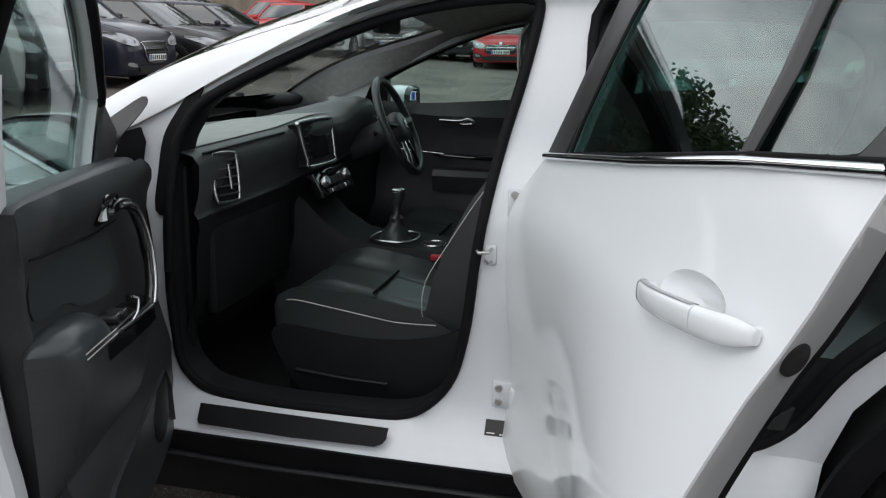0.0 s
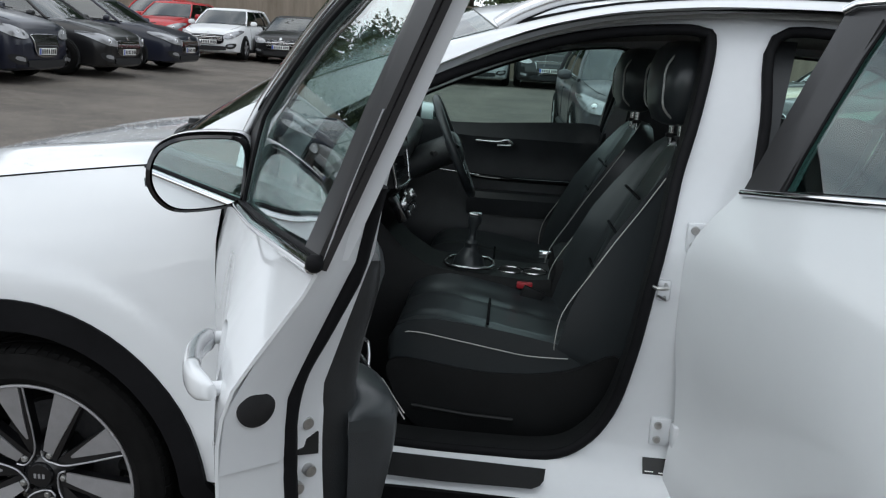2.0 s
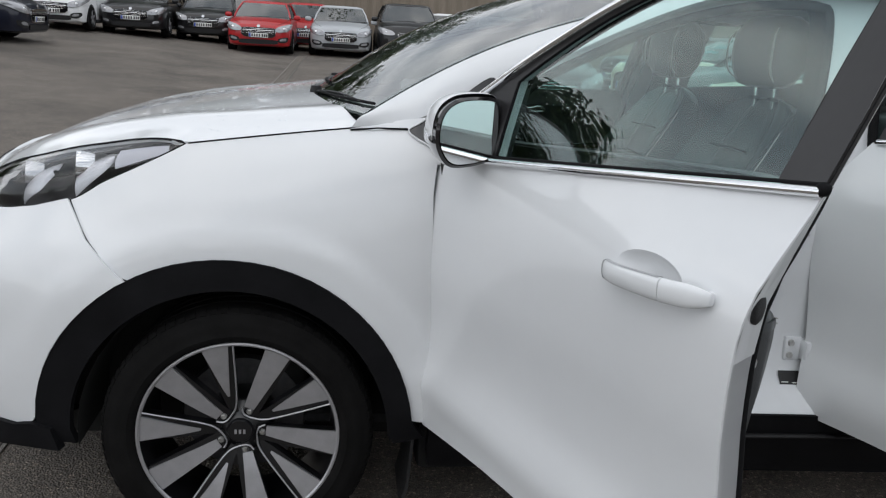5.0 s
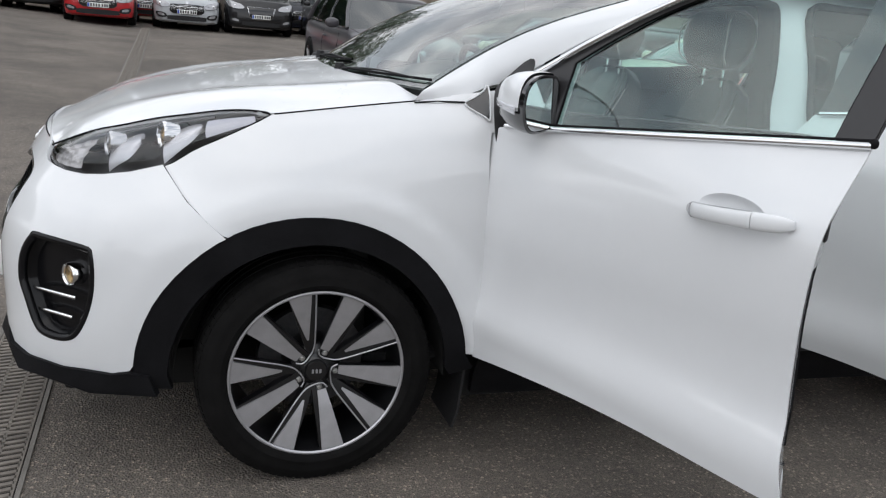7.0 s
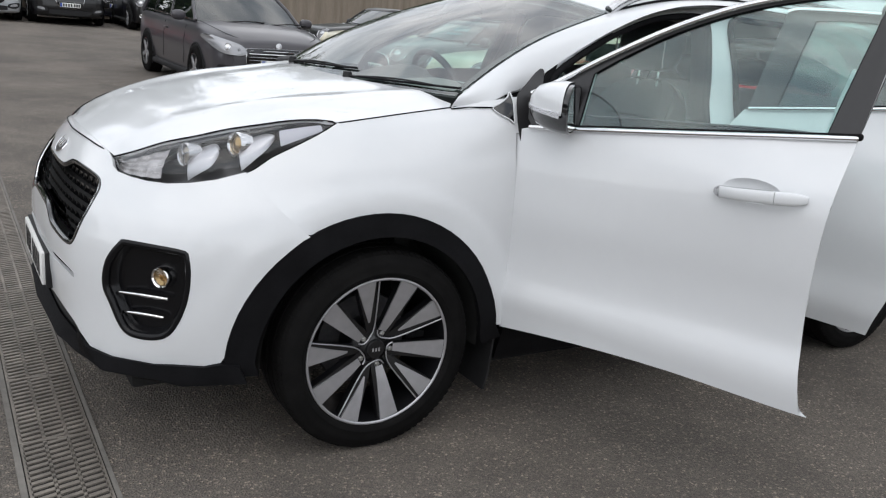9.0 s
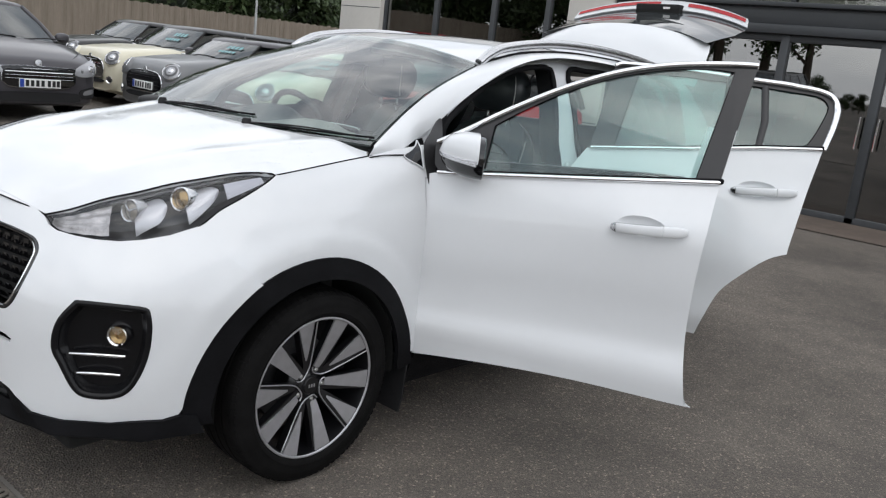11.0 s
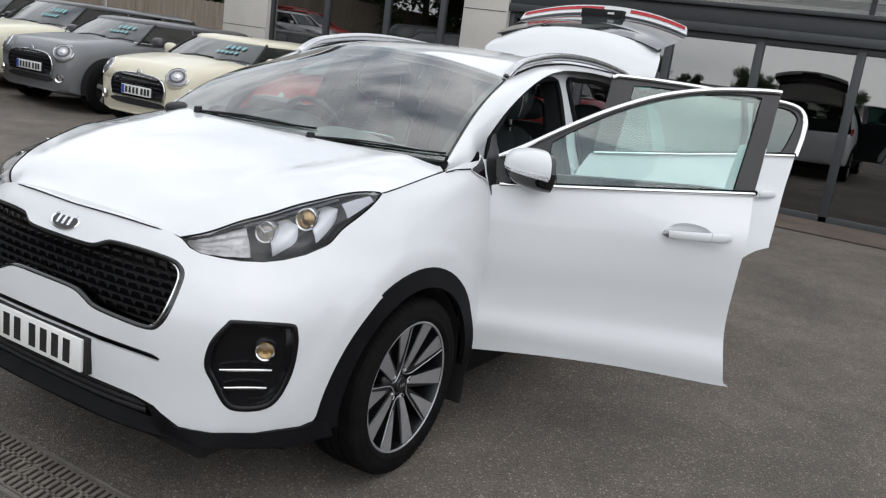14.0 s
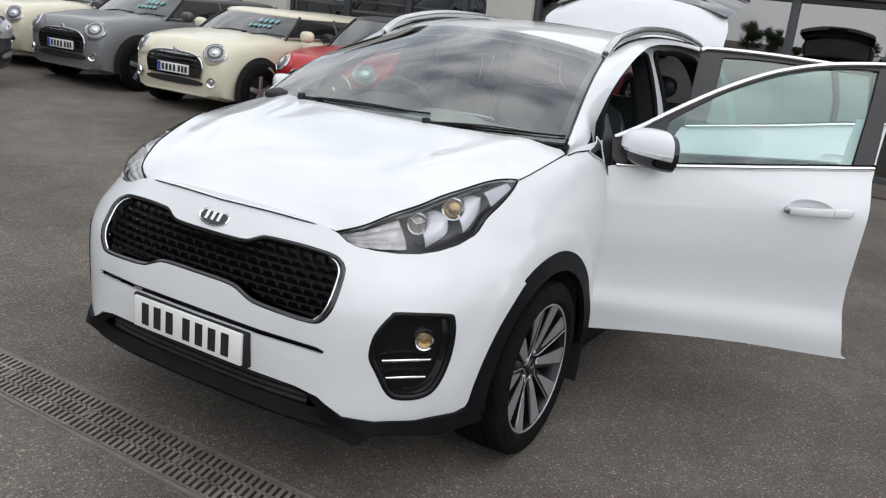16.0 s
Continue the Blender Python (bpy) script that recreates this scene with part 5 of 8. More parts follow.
    tube("top_chrome", [at(x, z, -0.001) for x, z in top_line], 0.0125 if name == "front_door" else 0.0155, CHROME, door, "chrome strip along the window frame", flat=0.8)
    tube("belt_chrome", [at(x, z, -0.006) for x, z in belt], 0.0095, CHROME, door, "chrome strip below the window", flat=0.9)
    tube("belt_seal", [at(x, z + 0.010, -0.001) for x, z in belt[1:]], 0.0035, RUBBER, door)
    blob("belt_end", Matrix.Translation(at(belt[-1][0], belt[-1][1] + 0.004, -0.005)) @ Matrix.Scale(0.0102, 4), RUBBER, door, seg=12)
    for bl in bars:
        tube("glass_bar", [at(x, z, 0.006) for x, z in bl], 0.016, SATIN, door, flat=0.6)
    # handle: broad bowed grip with a key cap, over a recessed cup
    rows = [[at(cx + (x - cx) * k, cz + (z - cz) * k, o) for x, z in cup + cup[:1]] for k, o in ((1.0, 0.0), (0.95, 0.002), (0.85, 0.007), (0.68, 0.014), (0.4, 0.019), (0.02, 0.021))]
    ax = (M.to_3x3() @ Vector((1, 0, 0.08))).normalized()
    out = (M.to_3x3() @ Vector((0, -1, 0))).normalized()
    up = ax.cross(out)
    up = up if up.z > 0 else -up
    def grip(lo, hi, n, hz=0.0190, hd=0.0115, lift=0.0, a0=0.0, a1=math.tau, m=16):
        rs = []
        for q in np.linspace(lo, hi, n):
            e = abs(2 * q - 1)
            c = at(x0 + (x1 - x0) * q, z0 + (z1 - z0) * q, -0.034 + 0.024 * e ** 3.0 - lift)
            k = 1.0 - 0.12 * max(0.0, 1 - q * 1.6) - 0.50 * max(0.0, (q - 0.84) / 0.16) ** 2 - 0.45 * max(0.0, (0.09 - q) / 0.09) ** 2
            rs.append([c + up * hz * k * math.copysign(abs(math.cos(a)) ** 0.75, math.cos(a)) + out * hd * max(k, 0.5) * math.copysign(abs(math.sin(a)) ** 0.75, math.sin(a)) for a in (a0 + (a1 - a0) * j / m for j in range(m))])
        return rs
    hd = loft("door_handle", grip(0.0, 0.685, 16), PAINT, door, "white grip handle with chrome edge", closed=True, cap=True, sharp=60)
    loft("handle_cup", rows, PAINT, hd)
    loft("key_cap", grip(0.692, 1.0, 10), PAINT, hd, closed=True, cap=True, sharp=60)
    loft("handle_chrome", grip(0.012, 0.665, 18, 0.0197, 0.0122, 0.0, -1.5, 0.62, 9), SATINCH, hd, "chrome upper side of the grip", sharp=70)
    loft("handle_tip", grip(0.0, 0.075, 6, 0.0198, 0.0124), SATINCH, hd, closed=True, sharp=70)
    for q in (0.03, 0.95):
        tube("handle_foot", [at(x0 + (x1 - x0) * q, z0 + (z1 - z0) * q, o) for o in (-0.014, 0.004)], 0.010, PAINT, hd)
    return door, at


def crease(z):
    """A soft body line low on the doors."""
    return 0.011 * ease(z, 0.43, 0.50) * (1 - ease(z, 0.50, 0.66))


def swell_f(x, z):
    """The lower skin of the front door fills out towards its rear edge."""
    return 0.048 * ease(x, 0.75, 1.66) * 1.08 * (1 - ease(z, 0.98, 1.20)) + crease(z)


FRONT_M = Matrix.Translation((0.004, 0.008, 0)) @ hinge_m((0.50, -0.88), 66.9)
LOWF = spline([(0.538, 0.383), (0.538, 0.383), (0.746, 0.401), (1.171, 0.427), (1.560, 0.430), (1.566, 0.436), (1.566, 0.436), (1.540, 0.58), (1.528, 0.72), (1.530, 0.91), (1.540, 1.06), (1.551, 1.196), (1.551, 1.196), (1.1, 1.150), (0.72, 1.106), (0.56, 1.092), (0.515, 1.078), (0.502, 1.05), (0.503, 0.98), (0.512, 0.82), (0.528, 0.66), (0.535, 0.50)], 4, closed=True)
FR_TOP = [p for p in FRAME_TOP if p[0] < 1.60] + [(1.608, 1.602)]
FRAMEF = [(0.56, 1.094), (0.535, 1.12), (0.525, 1.19)] + [tuple(p) for p in FR_TOP] + [(1.551, 1.200), (1.1, 1.152), (0.72, 1.108)]
GLASSF = spline([(0.725, 1.118), (0.725, 1.118), (1.1, 1.160), (1.472, 1.200), (1.472, 1.200), (1.538, 1.572), (1.538, 1.572), (1.46, 1.574), (1.313, 1.556), (1.141, 1.510), (0.966, 1.435), (0.828, 1.352), (0.738, 1.289), (0.738, 1.289)], 4, closed=True)
PILF = [(1.474, 1.204), (1.551, 1.212), (1.606, 1.590), (1.537, 1.583)]
fdoor, fd = make_door("front_door", FRONT_M, LOWF, FRAMEF, GLASSF, [(0.555, 1.094), (0.72, 1.110), (1.1, 1.153), (1.40, 1.187), (1.553, 1.204)], FR_TOP, PILF, (1.222, 1.480, 1.012, 1.034), GLASS, "white front door standing wide open", swell=swell_f, taper=lambda x, z: 1 - 0.55 * ease(z, 0.99, 1.16) * ease(x, 1.3, 1.48))
def swell_r(x, z):
    """The lower skin of the rear door flares into the wheel arch."""
    return 0.115 * ease(x, 1.80, 2.52) * (1 - ease(z, 0.74, 1.19)) + crease(z)


REAR_M = Matrix.Translation((-0.02, 0.045, 0)) @ hinge_m((1.59, -0.90), 65.4)
LOWR = spline([(1.592, 0.432), (1.592, 0.432), (1.572, 0.62), (1.560, 0.80), (1.557, 0.98), (1.572, 1.09), (1.63, 1.192), (1.64, 1.198), (1.64, 1.198), (2.1, 1.245), (2.40, 1.282), (2.655, 1.302), (2.655, 1.302), (2.608, 1.10), (2.568, 0.90), (2.562, 0.852), (2.562, 0.852), (2.492, 0.822), (2.414, 0.755), (2.318, 0.645), (2.266, 0.516), (2.240, 0.422), (2.240, 0.422), (1.9, 0.43)], 4, closed=True)
RR_TOP = [(1.700, 1.592)] + [tuple(p) for p in FRAME_TOP if 1.72 < p[0] < 2.5] + spline([(2.52, 1.570), (2.612, 1.560), (2.672, 1.538), (2.697, 1.492), (2.690, 1.42), (2.657, 1.306)], 4)
FRAMER = [(1.645, 1.200)] + RR_TOP + [(2.40, 1.284), (2.1, 1.247)]
GLASSR = spline([(1.755, 1.222), (1.755, 1.222), (2.1, 1.258), (2.40, 1.293), (2.56, 1.310), (2.60, 1.335), (2.655, 1.46), (2.655, 1.505), (2.61, 1.535), (2.5, 1.545), (2.2, 1.563), (1.95, 1.570), (1.815, 1.565), (1.815, 1.565)], 4, closed=True)
PILR = [(1.650, 1.212), (1.750, 1.222), (1.808, 1.572), (1.705, 1.582)]
rdoor, rd = make_door("rear_door", REAR_M, LOWR, FRAMER, GLASSR, [(1.652, 1.204), (2.1, 1.250), (2.40, 1.287), (2.652, 1.308)], RR_TOP, PILR, (2.295, 2.573, 1.092, 1.111), GLASS_T, "white rear door standing open", bars=[[(2.385, 1.282), (2.40, 1.40), (2.383, 1.558)]], swell=swell_r)

# front door mirror
MN = Vector((0.643, -0.766, 0.0)).normalized()
MS = Vector((0.766, 0.643, 0.0))
MC = Vector((0.508, -1.135, 1.178))


def mir_pt(a, h, d):
    """a across, h up, d backwards from the glass."""
    return MC + MS * (a + 0.60 * max(0.0, d)) + Vector((0, 0, h)) - MN * d


mloop = spline([(-0.118, -0.02), (-0.108, 0.045), (-0.05, 0.078), (0.05, 0.082), (0.105, 0.072), (0.120, 0.03), (0.118, -0.03), (0.095, -0.070), (0.0, -0.082), (-0.075, -0.072)], 5, closed=True)
mloop = [(a * 0.86 + 0.006, h * 0.92) for a, h in mloop]
SHELL = ((0.93, 0.93, -0.004), (1.0, 1.0, 0.0), (1.02, 1.02, 0.024), (1.0, 1.0, 0.056), (0.92, 0.93, 0.088), (0.76, 0.78, 0.122), (0.48, 0.50, 0.146), (0.02, 0.02, 0.158))
mir_ob = loft("door_mirror", [[mir_pt(a * k, h * k2, d) for a, h in mloop] for k, k2, d in SHELL], GLOSS, fdoor, "white-capped door mirror with indicator strip", closed=True)
upper = [p for p in mloop if p[1] > -0.024]
cut = next(n for n in range(len(upper)) if upper[n][0] > 0.10 and upper[n][1] < -0.005)
upper = upper[: cut + 1]
loft("mirror_cap", [[mir_pt(a * k * 1.02, (h + 0.004) * k2 * 1.02, d + 0.002) for a, h in upper] for k, k2, d in ((1.0, 1.0, 0.016),) + SHELL[2:]], PAINT, fdoor, "white mirror cap")
def rim_at(q):
    """A place on the mirror's shell at mid height, q from the glass edge round to its nose."""
    i = 2 + q * 4.6
    k = int(i)
    (k0, _, d0), (k1, _, d1) = SHELL[k], SHELL[k + 1]
    kk, d = k0 + (k1 - k0) * (i - k), d0 + (d1 - d0) * (i - k)
    return kk, d


rows = [[mir_pt(-0.0985 * rim_at(q)[0] - o * (1 - q), -0.014 + dz * (1 - 0.35 * q) + 0.010 * q, rim_at(q)[1] + o * q) for q in np.linspace(0, 1, 16)] for dz, o in ((-0.011, 0.001), (-0.009, 0.006), (0.007, 0.007), (0.010, 0.001))]
loft("mirror_indicator", rows, SILVERP, fdoor, "clear indicator strip")
panel("mirror_glass", scale_loop(mloop, 0.90), lambda a, h: mir_pt(a, h, -0.003), MIRROR, fdoor, step=0.03, thick=0.002)
loft("mirror_arm", [[mir_pt(0.05, -0.05, 0.05) + Vector(d) for d in ((0, 0, -0.025), (0.02, 0.02, 0.0), (0, 0, 0.03), (-0.03, -0.02, 0))], [fd(0.60, 1.13, -0.002) + Vector(d) for d in ((0, 0, -0.03), (0.03, 0.03, 0.0), (0, 0, 0.035), (-0.03, -0.01, 0))]], CLAD, fdoor, closed=True)
# sail panel inside
panel("sail_panel", [(0.545, 1.12), (0.72, 1.118), (0.73, 1.28), (0.54, 1.20)], lambda x, z: fd(x, z, 0.05), TRIM, fdoor, step=0.06, thick=0.01, flip=True)
# rear edge furniture of the front door
def edge_disc(name, x, z, o, r, material, h=0.004):
    b_ = bmesh.new()
    mm = Matrix.Translation(fd(x, z, o)) @ (FRONT_M.to_3x3() @ Vector((1, 0.35, 0))).to_track_quat("Z", "Y").to_matrix().to_4x4()
    lathe(b_, [(0.0001, h), (r * 0.85, h), (r, h * 0.4), (r, -0.004)], mm, 28)
    return part(name, b_, material, fdoor)
edge_disc("grommet", 1.525, 1.030, 0.040, 0.024, BLACK)
edge_disc("latch_bolt", 1.476, 0.982, 0.112, 0.0085, STEEL, 0.006)
edge_disc("latch_bolt", 1.474, 0.915, 0.116, 0.0085, STEEL, 0.006)
edge_disc("latch_bolt", 1.479, 0.895, 0.100, 0.008, STEEL, 0.006)
panel("latch", [(0.105, 0.942), (0.172, 0.935), (0.172, 0.965), (0.12, 0.957)], lambda o, z: fd(1.4835 - 0.19 * (o - 0.105), z, 0.095 + (o - 0.105) * 0.5), DARK, fdoor, step=0.05, thick=0.004, label="black door latch slot")

# painted hinge face of the front pillar
panel("hinge_face", [(0.488, 0.88), (0.560, 0.90), (0.568, 1.085), (0.486, 1.075)], lambda x, z: flank(x, z, 0.092), PAINT_IN, car, step=0.05, thick=0.006, label="white painted hinge face of the pillar")
panel("hinge_seal", [(0.486, 1.078), (0.568, 1.088), (0.575, 1.17), (0.56, 1.205), (0.50, 1.185)], lambda x, z: flank(x, z, 0.090), RUBBER, car, step=0.05, thick=0.008, label="black rubber seal above the hinges")

# ---- inside of the front door ----
card = lambda x, z, o: FRONT_M @ Vector((x, -0.920 + o - 0.9 * swell_f(x, z) + max(0, (z - 0.95)) * -0.10, z))
CARD = spline([(0.545, 0.44), (1.345, 0.47), (1.372, 0.60), (1.395, 0.85), (1.432, 1.05), (1.460, 1.160), (1.425, 1.194), (1.1, 1.176), (0.72, 1.148), (0.575, 1.132), (0.550, 1.05), (0.550, 0.80), (0.545, 0.6)], 4, closed=True)


def card_bulge(x, z):
    ledge = 0.035 * math.exp(-((z - 1.13 - 0.06 * (x - 1)) / 0.055) ** 2)
    low = 0.03 * max(0, min(1, (0.80 - z) / 0.15))
    return 0.150 + (ledge + low) * (1 - ease(x, 1.36, 1.49))


panel("door_card", CARD, lambda x, z: card(x, z, card_bulge(x, z)), TRIM, fdoor, step=0.03, thick=0.02, flip=True, label="black moulded door card")
loft("card_edge", [[card(x, z, o) for x, z in inset(CARD, d) + inset(CARD, d)[:1]] for o, d in ((0.098, -0.004), (0.140, -0.004), (0.151, 0.000), (0.157, 0.008))], TRIM, fdoor)
PADS = spline([(0.972, 0.145), (0.979, 0.165), (0.976, 0.190), (0.962, 0.212), (0.940, 0.223), (0.928, 0.224)], 4)
ARM_X = ((1.428, 0.03), (1.425, 0.45), (1.410, 0.82), (1.375, 0.98), (1.32, 1.0), (1.27, 0.98), (1.235, 0.9), (1.215, 0.65), (1.208, 0.30), (1.206, 0.03))
arm = loft("armrest", [[card(x, z - 0.05 * (1 - k) * (z > 0.945) + 0.10 * (x - 1.34), 0.14 + (o - 0.14) * k) for z, o in PADS] for x, k in ARM_X], LEATHER, fdoor, "padded black armrest with pale stitching", sharp=80)
for dz in (0.0, -0.009):
    tube("stitching", [card(x, 0.940 + dz + 0.10 * (x - 1.34), 0.225 + 0.001 * (dz < 0)) for x in np.linspace(1.40, 1.235, 8)], 0.0011, THREAD, arm, sides=5)
BASE = spline([(0.929, 0.222), (0.90, 0.222), (0.84, 0.212), (0.78, 0.196), (0.72, 0.172), (0.68, 0.146)], 4)
loft("armrest_base", [[card(x, z + 0.10 * (x - 1.34), 0.14 + (o - 0.14) * k) for z, o in BASE] for x, k in ((1.428, 0.03), (1.425, 0.45), (1.410, 0.82), (1.375, 0.98), (1.25, 1.0), (1.10, 0.96), (1.0, 0.92), (0.93, 0.88), (0.90, 0.70), (0.885, 0.35), (0.88, 0.02))], TRIM, fdoor, sharp=80)
swp = loft("switch_panel", [[card(x, 0.930 + 0.13 * (x - 1.34) + dz, 0.142 + (o - 0.142) * k) for dz, o in ((0.018, 0.142), (0.004, 0.150), (0.0, 0.165), (0.0, 0.216), (-0.006, 0.2235), (-0.034, 0.2245))] for x, k in ((1.285, 1.0), (1.15, 1.0), (1.0, 0.97), (0.93, 0.93), (0.915, 0.75))], GLOSS, fdoor, "gloss black switch panel")
for x in (1.115, 1.065):
    blob("window_switch", FRONT_M @ Matrix.Translation((x, -0.92 + 0.176 - 0.9 * swell_f(x, 0.9), 0.938 + 0.13 * (x - 1.34))) @ Matrix.Diagonal((0.014, 0.020, 0.008, 1)), SATIN, swp, "window switch with bright lip", power=4)
    tube("switch_lip", [card(x + d, 0.944 + 0.13 * (x - 1.34), 0.193) for d in (-0.010, 0.010)], 0.0022, SATINCH, swp)
tube("armrest_trim", [card(x, 0.9315 + 0.13 * (x - 1.34), 0.222) for x in (1.285, 1.18, 1.08, 1.0, 0.94)], 0.0042, SATINCH, fdoor, "satin chrome trim")
tube("trim_hook", spline([card(1.12, 0.905, 0.222), card(1.10, 0.915, 0.226), card(1.085, 0.935, 0.226), card(1.095, 0.945, 0.218)], 4), 0.0034, SATINCH, fdoor)
PULL = ((1.005, 1.088, 0.168), (0.965, 1.098, 0.192), (0.905, 1.084, 0.204), (0.866, 1.035, 0.208), (0.853, 0.975, 0.209), (0.866, 0.915, 0.211), (0.905, 0.868, 0.212))
tube("pull_handle", spline([card(x, z, o - 0.010) for x, z, o in PULL], 6), 0.0115, GLOSS, fdoor, "black pull handle with bright edge", flat=1.2, sides=10)
tube("pull_edge", spline([card(x + 0.004, z + 0.001, o + 0.001) for x, z, o in PULL[1:]], 6), 0.0052, SATINCH, fdoor)
loft("door_release", [[card(x, z, o) for z in (1.088, 1.098, 1.115, 1.128)] for x, o in ((1.075, 0.160), (1.072, 0.178), (1.064, 0.186), (1.052, 0.186), (1.048, 0.172))], SATINCH, fdoor, "satin chrome door release", thick=0.004)
tube("release_lever", [card(1.055, 1.094, 0.178), card(1.01, 1.090, 0.180), card(0.97, 1.090, 0.176)], 0.0055, SATINCH, fdoor, flat=1.4)
panel("release_recess", spline([(1.085, 1.082), (1.08, 1.132), (0.99, 1.128), (0.95, 1.095), (0.97, 1.078)], 4, closed=True), lambda x, z: card(x, z, card_bulge(x, z) + 0.006), GLOSS, fdoor, step=0.03, thick=0.004, flip=True)
loft("door_pocket", [[card(x, z, o) for x, z in ((0.62, 0.46), (0.62, 0.56), (0.72, 0.64), (1.0, 0.63), (1.20, 0.60), (1.30, 0.52), (1.28, 0.47))] for o in (0.15, 0.18, 0.19)], TRIM, fdoor, "moulded door pocket")
blob("speaker_grille", FRONT_M @ Matrix.Translation((0.74, -0.902 + 0.155, 0.56)) @ Matrix.Diagonal((0.09, 0.012, 0.09, 1)), BLACK, fdoor, power=2.2)
tube("card_seam", spline([card(x, z, card_bulge(x, z) + 0.001) for x, z in ((1.425, 1.108), (1.354, 1.099), (1.22, 1.083), (1.091, 1.066), (1.0, 1.060), (0.9, 1.055))], 4), 0.0022, RUBBER, fdoor)
# padded insert between the seam and the armrest
panel("card_insert", spline([(1.39, 1.092), (1.25, 1.078), (1.10, 1.060), (0.98, 1.052), (0.94, 1.0), (0.94, 0.93), (1.15, 0.95), (1.25, 0.985), (1.385, 1.0)], 4, closed=True), lambda x, z: card(x, z, card_bulge(x, z) - 0.002 + 0.006 * min(1.0, 40 * max(0.0, min(0.025, 1.085 - z)))), LEATHER, fdoor, step=0.03, thick=0.006, flip=True)
# rear door card, plain
rcard = lambda x, z, o: REAR_M @ Vector((x, -0.93 + o - 0.9 * swell_r(x, z), z))
RCARD = spline([(1.66, 0.47), (2.10, 0.47), (2.15, 0.62), (2.25, 0.80), (2.39, 0.93), (2.50, 1.20), (2.50, 1.28), (2.1, 1.25), (1.68, 1.20), (1.63, 1.0), (1.64, 0.7)], 4, closed=True)
panel("door_card", RCARD, lambda x, z: rcard(x, z, 0.14), TRIM, rdoor, step=0.06, thick=0.02, flip=True, label="black moulded door card")
loft("card_edge", [[rcard(x, z, o) for x, z in RCARD + RCARD[:1]] for o in (0.11, 0.142)], TRIM, rdoor)
def rear_disc(name, x, z, o, r, material, h=0.004):
    b_ = bmesh.new()
    mm = Matrix.Translation(rd(x, z, o)) @ (REAR_M.to_3x3() @ Vector((1, 0.35, -0.3))).to_track_quat("Z", "Y").to_matrix().to_4x4()
    lathe(b_, [(0.0001, h), (r * 0.85, h), (r, h * 0.4), (r, -0.004)], mm, 28)
    return part(name, b_, material, rdoor)
rear_disc("grommet", 2.591, 1.088, 0.042, 0.022, BLACK)
rear_disc("latch_bolt", 2.550, 1.026, 0.090, 0.009, STEEL, 0.004)
rear_disc("latch_bolt", 2.540, 0.968, 0.090, 0.009, STEEL, 0.004)
panel("latch", [(0.070, 0.992), (0.130, 0.984), (0.130, 1.012), (0.08, 1.004)], lambda o, z: rd(2.561 - 0.15 * (o - 0.1), z, 0.096 + (o - 0.10) * 0.5), DARK, rdoor, step=0.05, thick=0.004, label="black door latch slot")

# ---- far side doors, closed ----
def far_door(name, low_loop, frame_loop, glass_loop, card_loop, gl, label):
    fo = lambda o: (lambda x, z: (lambda p: (p[0], -p[1], p[2]))(flank(x, z, o)))
    d = panel(name, low_loop, fo(0.0), PAINT, car, step=0.08, thick=0.004, flip=True, label=label)
    panel("window_frame", frame_loop, fo(0.004), SATIN, d, holes=[glass_loop], step=0.1, thick=0.05, flip=True)
    g = panel("window_glass", inset(glass_loop, -0.008), fo(0.014), gl, d, step=0.12, thick=0.003, flip=True)
    g.visible_shadow = False
    panel("door_card", card_loop, lambda x, z: (x, 0.93 - 0.135 - 0.03 * math.exp(-((z - 1.16) / 0.05) ** 2) - 0.03 * max(0, min(1, (0.85 - z) / 0.1)), z), TRIM, d, step=0.06, thick=0.02, label="black moulded door card")
    return d
fdr = far_door("front_door", LOWF, FRAMEF, GLASSF, inset(CARD, -0.04), GLASS, "white front door, closed")
far_door("rear_door", LOWR, FRAMER, GLASSR, inset(RCARD, -0.04), GLASS, "white rear door, closed")
tube("door_release", spline([(0.97, 0.775, 1.135), (1.06, 0.755, 1.135), (1.10, 0.745, 1.145), (1.12, 0.75, 1.125), (1.06, 0.765, 1.12)], 4), 0.007, SATINCH, fdr, "satin chrome door release")
tube("pull_handle", spline([(0.95, 0.77, 0.99), (1.1, 0.735, 0.985), (1.35, 0.735, 0.985), (1.5, 0.76, 0.99)], 4), 0.016, GLOSS, fdr, flat=0.7)
tube("card_trim", [(0.80, 0.752, 0.995), (1.1, 0.748, 0.985), (1.5, 0.75, 0.975)], 0.004, SATINCH, fdr)
loft("armrest", [[(x, 0.80 - o, 0.90 + h) for o, h in ((0.0, -0.08), (0.06, -0.07), (0.075, 0.0), (0.06, 0.025), (0.0, 0.03))] for x in (0.95, 1.0, 1.3, 1.5)], TRIM, fdr, cap=True)
